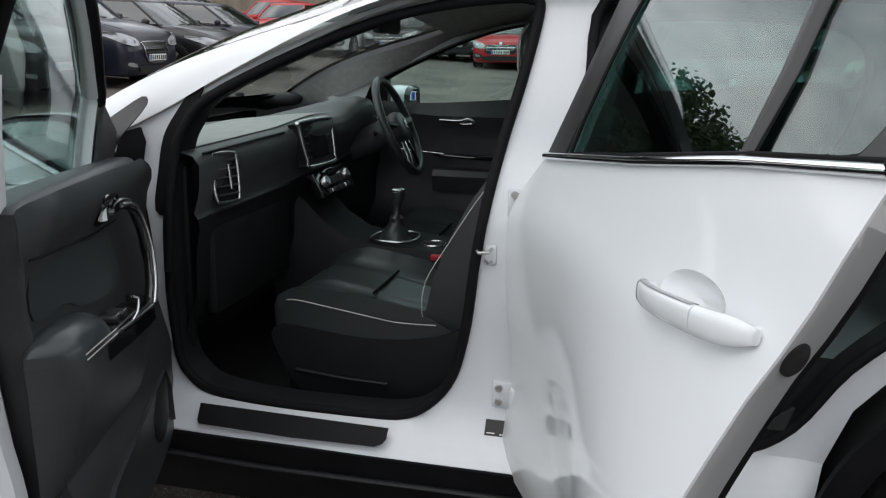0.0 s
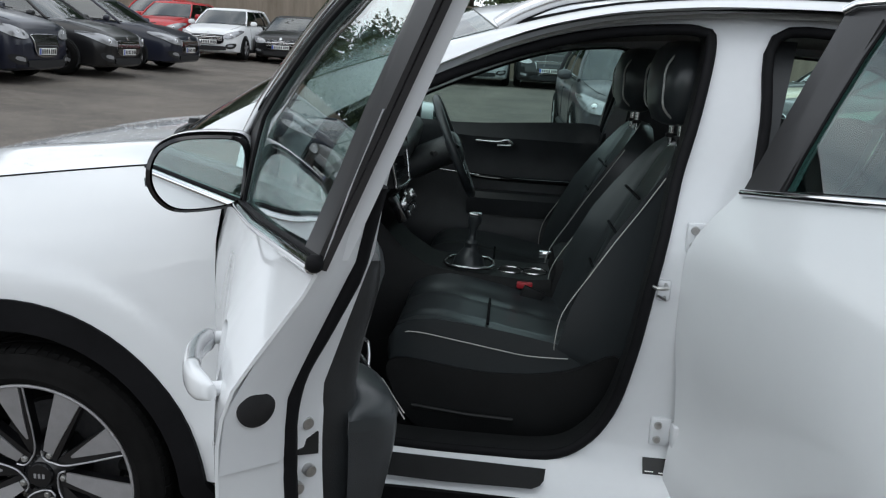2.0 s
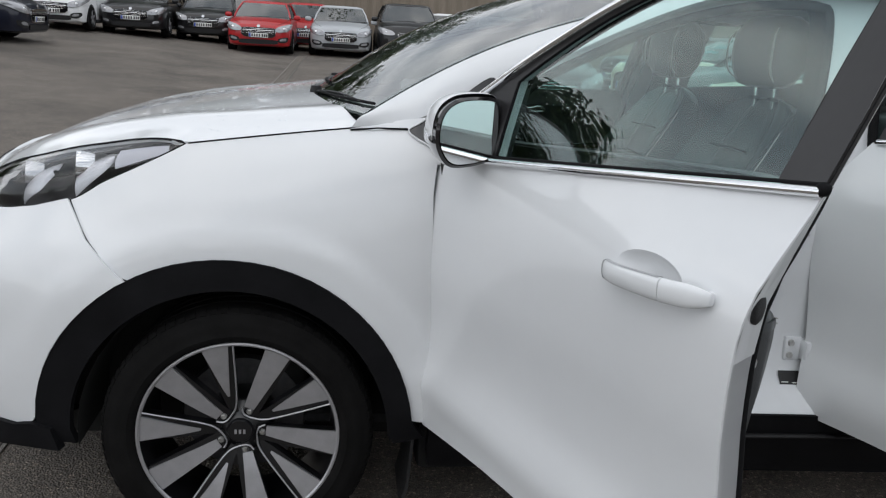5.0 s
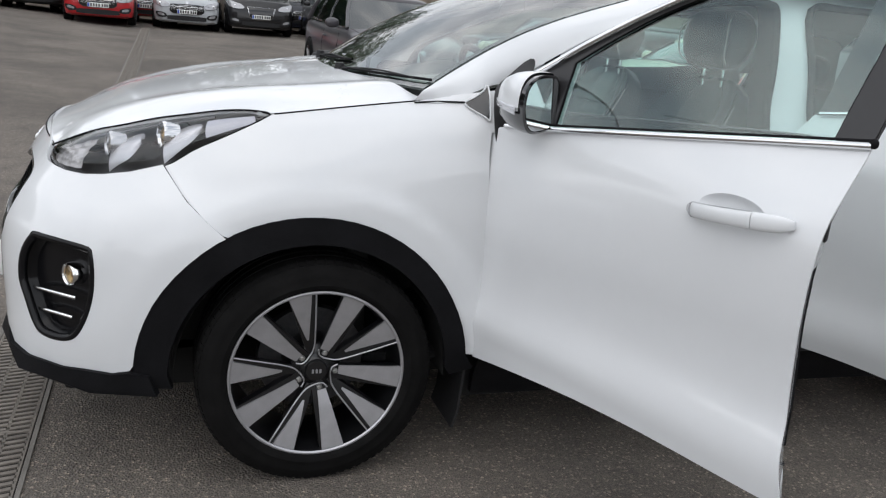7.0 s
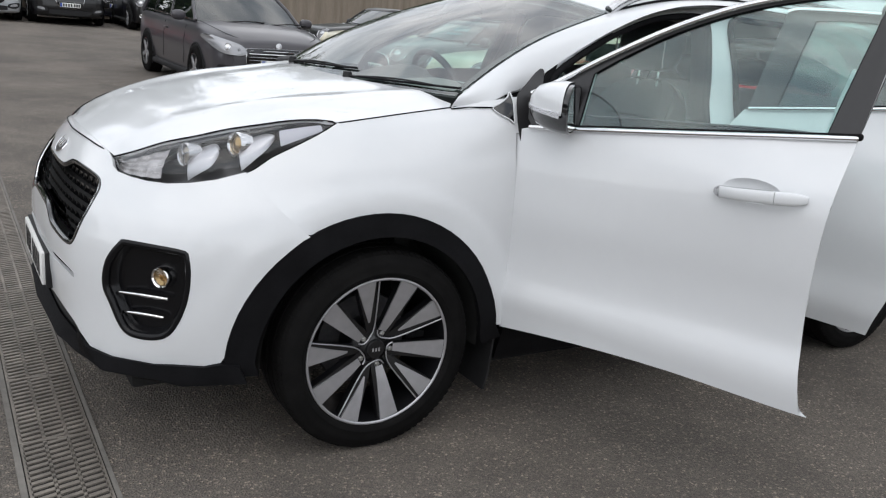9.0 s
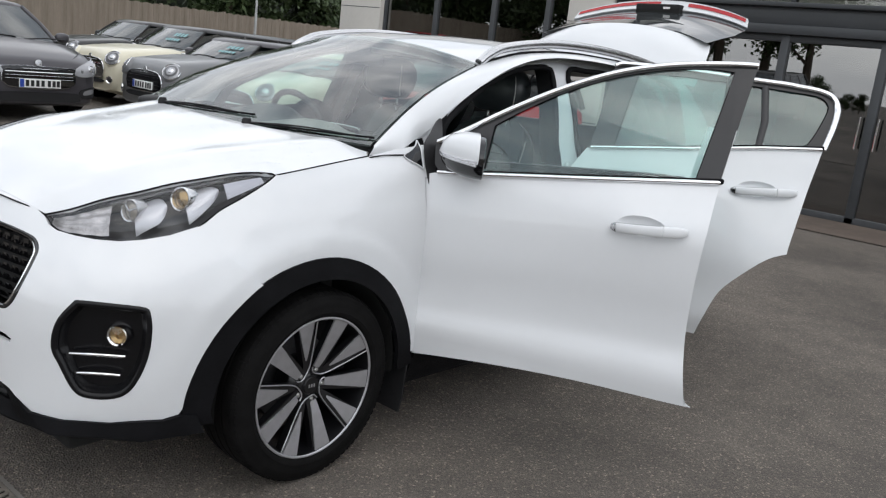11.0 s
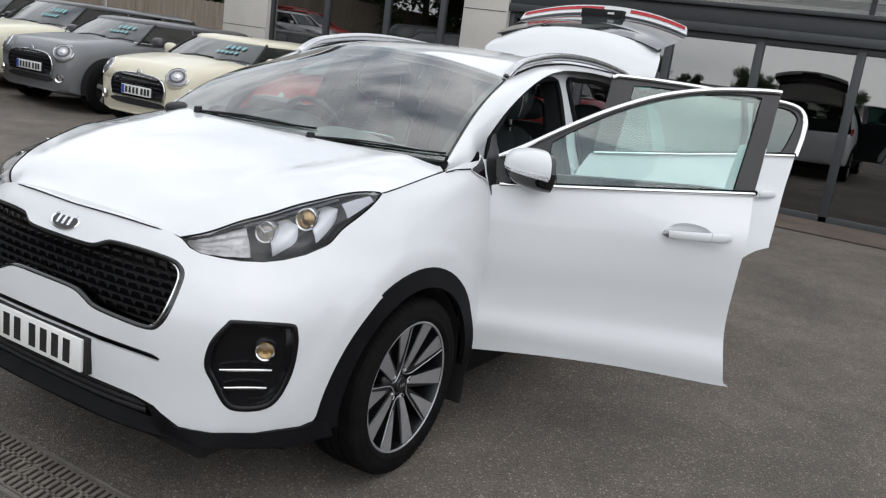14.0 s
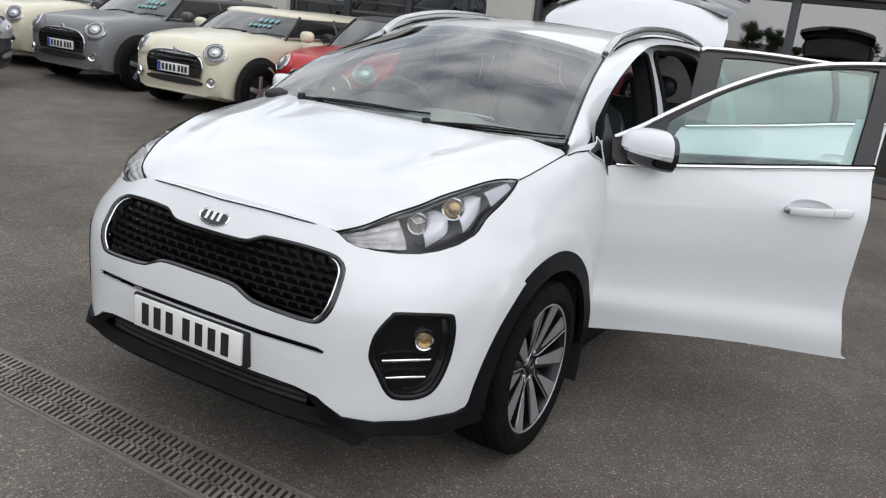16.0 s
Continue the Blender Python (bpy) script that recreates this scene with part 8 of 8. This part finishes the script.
    for sg in (-1, 1):
        for i, w_ in (((0 if sg < 0 else 8), 0.020 if mini else 0.03), ((17 if sg < 0 else 9), 0.045)):
            a, m_, b = Vector(lo_[i]), Vector(mid_[i]), Vector(hi_[i])
            tube("pillar", [a, m_, b], w_, pil, t, flat=0.8, up=(0, 1, 0))
        for fx, w_ in ((0.42, 0.03), (0.74, 0.035)):
            a = Vector((wsx + 0.16 + (rear - wsx - 0.2) * fx, sg * gw0 * 1.0, zb))
            b = Vector((rx0 + 0.08 + (rx1 - rx0 - 0.1) * (fx - 0.06), sg * gw1 * 1.005, rz - 0.075))
            tube("pillar", [a, a.lerp(b, 0.5) + Vector((0, sg * 0.018, 0.012)), b], w_, GLOSS, t, flat=0.5, up=(0, 1, 0))
        tube("belt_line", [(x, sg * (wid(x) * 0.90), top(x) + 0.0) for x in np.linspace(wsx + 0.1, rear - 0.15, 8)], 0.012, GLOSS if not mini else CHROME, t)
        # wheels and arches
        for wx in (xf, xr):
            w = new("wheel")
            w.parent = t
            m_ = Matrix.Translation((wx, sg * (hw - 0.088), R)) @ Matrix.Rotation(radians(90 * -sg), 4, "X")
            bm = bmesh.new()
            lathe(bm, [(R * 0.62, 0.10), (R * 0.70, 0.118), (R * 0.92, 0.112), (R * 0.99, 0.09), (R, 0.0), (R * 0.98, -0.10)], m_, 36)
            part("tyre", bm, TYRE, w)
            bm = bmesh.new()
            lathe(bm, [(R * 0.66, 0.112), (R * 0.63, 0.114), (R * 0.60, 0.085), (R * 0.58, 0.03), (0.001, 0.03)], m_, 30)
            part("rim", bm, ALLOY_DK, w)
            for k in range(5):
                bm = bmesh.new()
                box(bm, (0.03, -0.030 + 0.004 * (k % 2), 0.088), (R * 0.64, 0.030, 0.108), m_ @ Matrix.Rotation(radians(72 * k + 20), 4, "Z"), 0.006)
                part("spoke", bm, rims, w)
            bm = bmesh.new()
            lathe(bm, [(0.001, 0.112), (0.05, 0.108), (0.055, 0.09)], m_, 16)
            part("hub", bm, ALLOY, w)
            a_ = [(wx + (R + 0.055) * math.cos(q), sg * (wid(wx) + 0.004), R + (R + 0.055) * math.sin(q)) for q in np.linspace(radians(-14), radians(194), 22)]
            rows = [[(wx + k * math.cos(q), sg * (wid(wx) + o), R + k * math.sin(q)) for q in np.linspace(radians(-14), radians(194), 22)] for k, o in ((R + (0.10 if mini else 0.085 if suv else 0.045), 0.004), (R + 0.03, 0.010), (R + 0.028, -0.20))]
            loft("arch_trim", rows, ARCHB, t)
            # the body is solid here: a dark disc paints the wheel opening's shade
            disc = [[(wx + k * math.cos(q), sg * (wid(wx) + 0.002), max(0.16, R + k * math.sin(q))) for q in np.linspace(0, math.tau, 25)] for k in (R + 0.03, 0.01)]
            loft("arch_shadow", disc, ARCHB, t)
        # mirrors
        blob("mirror", Matrix.Translation((wsx + 0.36, sg * (hw + 0.09), beltz + 0.06)) @ Matrix.Diagonal((0.06, 0.10, 0.07, 1)), body if not mini else roof, t)
        # lamps
        xl = -L / 2
        if mini:
            m_ = Matrix.Translation((surf(sg * hw * 0.70, 0.74) + 0.010, sg * hw * 0.715, 0.762)) @ Vector((-0.74, sg * 0.40, 0.52)).to_track_quat("Z", "Y").to_matrix().to_4x4() @ Matrix.Diagonal((1.12, 1.0, 1.0, 1))
            bm = bmesh.new()
            lathe(bm, [(0.0001, 0.040), (0.06, 0.035), (0.10, 0.018), (0.122, 0.0)], m_, 32)
            hl = part("headlight", bm, LAMPL, t)
            bm = bmesh.new()
            lathe(bm, [(0.117, 0.006), (0.122, 0.012), (0.128, 0.006)], m_, 32)
            part("ring", bm, CHROME, hl)
            bm = bmesh.new()
            lathe(bm, [(0.127, 0.006), (0.140, -0.012), (0.152, -0.09)], m_, 32)
            part("lamp_bezel", bm, body, hl)
            bm = bmesh.new()
            lathe(bm, [(0.062, 0.036), (0.070, 0.037), (0.078, 0.034), (0.088, 0.026)], m_, 28)
            part("lamp_collar", bm, LHOUSE, hl)
            bm = bmesh.new()
            lathe(bm, [(0.0001, 0.046), (0.030, 0.045), (0.040, 0.036)], m_, 20)
            part("bulb", bm, SATINCH, hl)
            m_ = Matrix.Translation((surf(sg * hw * 0.72, 0.42) - 0.006, sg * hw * 0.72, 0.42)) @ Vector((-0.92, sg * 0.4, 0)).to_track_quat("Z", "Y").to_matrix().to_4x4()
            bm = bmesh.new()
            lathe(bm, [(0.0001, 0.01), (0.04, 0.008), (0.055, 0.02), (0.062, 0.0)], m_, 24)
            part("fog_lamp", bm, CHROME, t)
        else:
            zc = 0.69 if not suv else 0.80
            lp = spline([(0.50, zc - 0.045), (0.58, zc + 0.030), (0.74, zc + 0.072), (0.90, zc + 0.112), (0.970, zc + 0.135), (0.980, zc + 0.095), (0.94, zc - 0.005), (0.84, zc - 0.070), (0.70, zc - 0.092), (0.55, zc - 0.085)], 3, closed=True)
            hl = panel("headlight", [(sg * u * hw, z) for u, z in lp], lambda y, z: (surf(y, z) - 0.010, y * 1.006, z + 0.004), LAMPL, t, step=0.04, thick=0.02, flip=False)
            tube("lamp_edge", [(surf(sg * u * hw, z) - 0.014, sg * u * hw * 1.006, z + 0.004) for u, z in lp], 0.005, ARCHB, hl, closed=True, sides=5)
            for u, dz, r_ in ((0.66, -0.025, 0.040), (0.80, 0.006, 0.052)):
                bm = bmesh.new()
                p_ = Vector((surf(sg * u * hw, zc + dz) - 0.016, sg * u * hw, zc + dz + 0.004))
                lathe(bm, [(0.0001, 0.012), (r_ * 0.55, 0.010), (r_ * 0.85, 0.0), (r_, 0.006), (r_ * 1.06, -0.02)], Matrix.Translation(p_) @ Vector((-0.85, 0.40 * sg, 0.25)).to_track_quat("Z", "Y").to_matrix().to_4x4(), 18)
                part("projector", bm, LHOUSE if u < 0.7 else SATINCH, hl)
            panel("lamp_corner", [(sg * u * hw, z) for u, z in spline([(0.855, zc + 0.01), (0.90, zc + 0.075), (0.955, zc + 0.092), (0.935, zc + 0.03)], 3, closed=True)], lambda y, z: (surf(y, z) - 0.014, y * 1.008, z + 0.004), LAMPL, hl, step=0.05, thick=0.004)
            fl = panel("fog_recess", [(sg * u * hw, z) for u, z in spline([(0.60, 0.34), (0.62, 0.43), (0.80, 0.47), (0.90, 0.46), (0.88, 0.37), (0.78, 0.32)], 3, closed=True)], lambda y, z: (surf(y, z) - 0.006, y * 1.004, z), ARCHB, t, step=0.05, thick=0.01)
            panel("fog_lamp", [(sg * u * hw, z) for u, z in spline([(0.66, 0.365), (0.68, 0.42), (0.82, 0.445), (0.83, 0.39)], 3, closed=True)], lambda y, z: (surf(y, z) - 0.012, y * 1.006, z), LAMPL, fl, step=0.05, thick=0.006)
            tube("bonnet_gap", [(x, sg * wid(x) * q, top(x) + 0.0) for x, q in ((-L / 2 + 0.13, 0.62), (-L / 2 + 0.3, 0.78), (-L / 2 + 0.6, 0.86), (wsx - 0.02, 0.885))], 0.004, ARCHB, t, sides=5)
        blob("seat", Matrix.Translation((wsx + L * 0.24, sg * hw * 0.42, beltz - 0.05)) @ Matrix.Diagonal((0.09, 0.22, 0.36, 1)), WINB, t)
    xl = -L / 2
    # grille
    if mini:
        gl = spline([(-0.47, 0.575), (-0.43, 0.665), (-0.30, 0.715), (0.0, 0.730), (0.30, 0.715), (0.43, 0.665), (0.47, 0.575), (0.445, 0.475), (0.37, 0.445), (-0.37, 0.445), (-0.445, 0.475)], 4, closed=True)
        fx = lambda y, z: surf(y, z) - 0.014
    elif suv:
        gl = spline([(-0.34, 0.78), (0.34, 0.78), (0.36, 0.72), (0.26, 0.47), (-0.26, 0.47), (-0.36, 0.72)], 3, closed=True)
        fx = lambda y, z: surf(y, z) - 0.020
    else:
        gl = spline([(-0.38, 0.700), (0.38, 0.700), (0.45, 0.645), (0.38, 0.455), (-0.38, 0.455), (-0.45, 0.645)], 3, closed=True)
        fx = lambda y, z: surf(y, z) - 0.016
    g = panel("grille", gl, lambda y, z: (fx(y, z), y, z), GLOSS, t, step=0.06, thick=0.02)
    tube("grille_rim", [(fx(y, z) - 0.006, y, z) for y, z in gl], 0.012 if (mini or suv) else 0.007, CHROME, g, closed=True)
    zs = np.linspace(min(z for _, z in gl) + (0.05 if mini else 0.12), max(z for _, z in gl) - 0.03, 5 if mini else 4)
    if suv:
        for y in np.linspace(-0.26, 0.26, 11):
            tube("grille_bar", [(fx(y, z) - 0.004, y, z) for z in (0.50, 0.62, 0.75)], 0.006, CHROME, g, sides=6)
    else:
        for z in zs:
            yy = max(abs(y) for y, zz in gl if abs(zz - z) < 0.06) * 0.92
            tube("grille_bar", [(fx(y, z) - 0.012, y, z) for y in np.linspace(-yy, yy, 9)], 0.009, SATINCH if mini and z > 0.55 else SATIN if mini else CHROME, g, sides=6)
    low = spline([(-0.40, 0.415), (0.40, 0.415), (0.37, 0.355), (-0.37, 0.355)], 3, closed=True) if mini else spline([(-0.46, 0.385), (0.46, 0.385), (0.52, 0.33), (0.44, 0.27), (-0.44, 0.27), (-0.52, 0.33)], 3, closed=True)
    panel("lower_grille", low, lambda y, z: (fx(y, z) + 0.006, y, z), ARCHB, t, step=0.08, thick=0.02)
    zp = 0.525 if (mini or suv) else 0.50
    pl = boxed("number_plate", (xl - 0.050, -0.26, zp - 0.055), (xl - 0.02, 0.26, zp + 0.055), PLATE, t, "white number plate with dark bars", bevel=0.002)
    boxed("plate_flash", (xl - 0.0515, 0.205, zp - 0.05), (xl - 0.0490, 0.255, zp + 0.05), PBLUE, pl, bevel=0.0)
    for y in (-0.225, -0.17, -0.11, -0.03, 0.035, 0.10, 0.165):
        boxed("plate_bar", (xl - 0.0518, y - 0.02, zp - 0.038), (xl - 0.0490, y + 0.02, zp + 0.038), INK, pl, bevel=0.0)
    bm = bmesh.new()
    lathe(bm, [(0.0001, 0.008), (0.04, 0.006), (0.045, 0.0)], Matrix.Translation((fx(0, 0.72) - 0.01, 0, 0.745 if not suv else 0.70)) @ Matrix.Rotation(radians(-78), 4, "Y"), 20)
    part("badge", bm, SATINCH, t)
    for y0 in (-0.25, 0.35):
        p0, p1 = Vector((wsx + 0.015, y0 * hw / 0.8, zb + 0.02)), Vector((wsx + 0.07, (y0 - 0.52) * hw / 0.8, zb + 0.045))
        tube("wiper", [p0, p0.lerp(p1, 0.5) + Vector((-0.02, 0, 0.02)), p1], 0.010, BLACK, t, sides=6)
    for sg in (-1, 1):
        xd0, xd1 = wsx + 0.42, wsx + 0.42 + (L * 0.30 if mini else L * 0.24)
        for xd in (xd0 - 0.02, xd1):
            tube("door_gap", [(xd, sg * (wid(xd) * 1.001 + 0.001), z) for z in (0.36, 0.55, 0.70)] + [(xd, sg * wid(xd) * 0.965, top(xd) - 0.09)], 0.004, ARCHB, t, sides=5)
        boxed("door_handle", (xd1 - 0.22, sg * wid(xd1) - 0.012, top(xd1) - 0.20), (xd1 - 0.06, sg * wid(xd1) + 0.022 * 1, top(xd1) - 0.17), body if not mini else CHROME, t, bevel=0.008)
        tube("sill", [(x, sg * (wid(x) * 0.97), 0.235) for x in np.linspace(xf + R + 0.08, xr - R - 0.08, 6)], 0.05, ARCHB, t)
    if price:
        slope = lambda y, q: Vector((wsx + 0.16 * (y / gw0) ** 2 + (rx0 - wsx - 0.03) * q - 0.012, y, zb + (rz - 0.07 - zb) * q + 0.009))
        for q, ys_ in ((0.70, (-0.47, -0.39, -0.31, -0.23)), (0.46, (-0.44, -0.37, -0.30, -0.23, -0.16))):
            for y in ys_:
                loft("price_bar", [[slope(y + w, p_) + Vector((-0.004, 0, 0.003)) for w in (0, 0.02, 0.045)] for p_ in (q - (0.075 if q > 0.6 else 0.05), q + (0.075 if q > 0.6 else 0.05))], TEAL, t)
    ang = heading
    m_ = Matrix.Rotation(radians(ang) - math.pi, 4, "Z")
    c = Vector((front[0], front[1], 0)) + (m_ @ Vector((L / 2, 0, 0)))
    zf, zr = rise(*front), rise(*(2 * c.xy - Vector(front)))
    t.matrix_basis = Matrix.Translation((c.x, c.y, rise(c.x, c.y))) @ m_ @ Matrix.Rotation(math.atan2(zf - zr, L), 4, "Y")
    return t


DKBLUE = paint("dark_blue_paint", (0.012, 0.014, 0.026))
BLK = paint("black_car_paint", (0.008, 0.008, 0.009))
DKGREY = paint("dark_grey_paint", (0.058, 0.055, 0.062))
SILVER = paint("silver_paint", (0.42, 0.44, 0.46), 0.35)
MIDGREY = paint("mid_grey_paint", (0.16, 0.165, 0.17), 0.35)
REDP = paint("red_paint", (0.42, 0.018, 0.022))
CREAM = paint("cream_paint", (0.68, 0.64, 0.50))
WHT = paint("white_car_paint", (0.75, 0.76, 0.77))
BROWN = paint("olive_grey_paint", (0.024, 0.023, 0.021))

# the row along the side, noses towards the drive
parked_car("dark olive-grey estate SUV with a chrome grille", "suv", BROWN, BROWN, 4.6, 1.89, 1.65, (-6.5, 8.3), 0)
parked_car("black compact SUV with a barred grille", "suv", DKBLUE, DKBLUE, 4.4, 1.81, 1.66, (-6.6, 10.9), 0)
parked_car("black five-door hatchback parked in the side row", "hatch", BLK, BLK, 4.35, 1.80, 1.47, (-6.3, 13.3), 0)
parked_car("dark blue saloon with bright alloy wheels", "hatch", DKBLUE, DKBLUE, 4.7, 1.84, 1.43, (-6.2, 16.2), 0)
parked_car("black hatchback at the end of the side row", "hatch", BLK, BLK, 4.2, 1.78, 1.48, (-8.4, 18.9), 0)
# the row along the fence, noses towards the showroom
parked_car("red hatchback parked along the fence", "hatch", REDP, REDP, 4.0, 1.72, 1.47, (-9.5, 21.9), -90)
parked_car("red hatchback close to the timber fence", "hatch", REDP, REDP, 4.0, 1.72, 1.52, (-10.9, 23.9), -90)
parked_car("white small hatchback with a black grille", "hatch", WHT, WHT, 3.95, 1.71, 1.46, (-7.5, 21.1), -90)
parked_car("black hatchback with a slim chrome grille bar", "hatch", BLK, BLK, 4.25, 1.79, 1.45, (-5.75, 22.4), -90)
parked_car("small black hatchback parked beside the fence", "hatch", BLK, BLK, 3.9, 1.70, 1.45, (-3.95, 23.6), -90)
parked_car("grey hatchback parked behind the red car", "hatch", MIDGREY, MIDGREY, 4.2, 1.78, 1.46, (-2.75, 24.2), -90)
parked_car("bright red hatchback with twin black grilles", "hatch", REDP, REDP, 4.3, 1.77, 1.42, (-2.1, 21.3), -90)
parked_car("red hatchback parked close to the fence", "hatch", REDP, REDP, 3.8, 1.70, 1.50, (-0.95, 24.4), -90)
parked_car("silver saloon with a chrome grille", "hatch", SILVER, SILVER, 4.75, 1.82, 1.47, (0.15, 22.3), -90)
parked_car("black estate SUV with a large chrome grille", "suv", BLK, BLK, 4.6, 1.90, 1.65, (2.2, 22.3), -90)
parked_car("dark compact estate parked beside the fence", "mini", DKBLUE, WHT, 4.0, 1.75, 1.46, (3.9, 24.8), -90)
parked_car("black retro hatchback with round lamps", "mini", BLK, BLK, 3.85, 1.73, 1.42, (4.6, 21.9), -90)
parked_car("black estate parked before the fence", "hatch", BLK, BLK, 4.5, 1.8, 1.55, (6.4, 24.6), -90)
# near the showroom
parked_car("dark grey hatchback with chrome grille bars", "hatch", DKGREY, DKGREY, 4.3, 1.76, 1.45, (2.88, 7.95), -88)
grp = "retro hatchbacks beside the showroom"
parked_car("black retro hatchback with round lamps and white mirrors", "mini", BLK, BLK, 3.85, 1.73, 1.375, (5.3, 12.9), 180, group=grp)
parked_car("cream retro estate with a black roof and round lamps", "mini", CREAM, BLK, 4.2, 1.80, 1.40, (4.75, 10.4), 180, price=True, group=grp)
parked_car("grey retro hatchback with a dark roof and round lamps", "mini", MIDGREY, DKGREY, 3.75, 1.70, 1.32, (4.5, 8.25), 180, price=True, group=grp)
parked_car("cream retro hatchback with round lamps and chrome grille", "mini", CREAM, CREAM, 3.72, 1.70, 1.31, (4.42, 6.0), 180, price=True, group=grp)
parked_car("red retro convertible with a white bonnet stripe", "mini", REDP, BLK, 3.75, 1.69, 1.40, (5.0, 4.25), 180, group=grp)
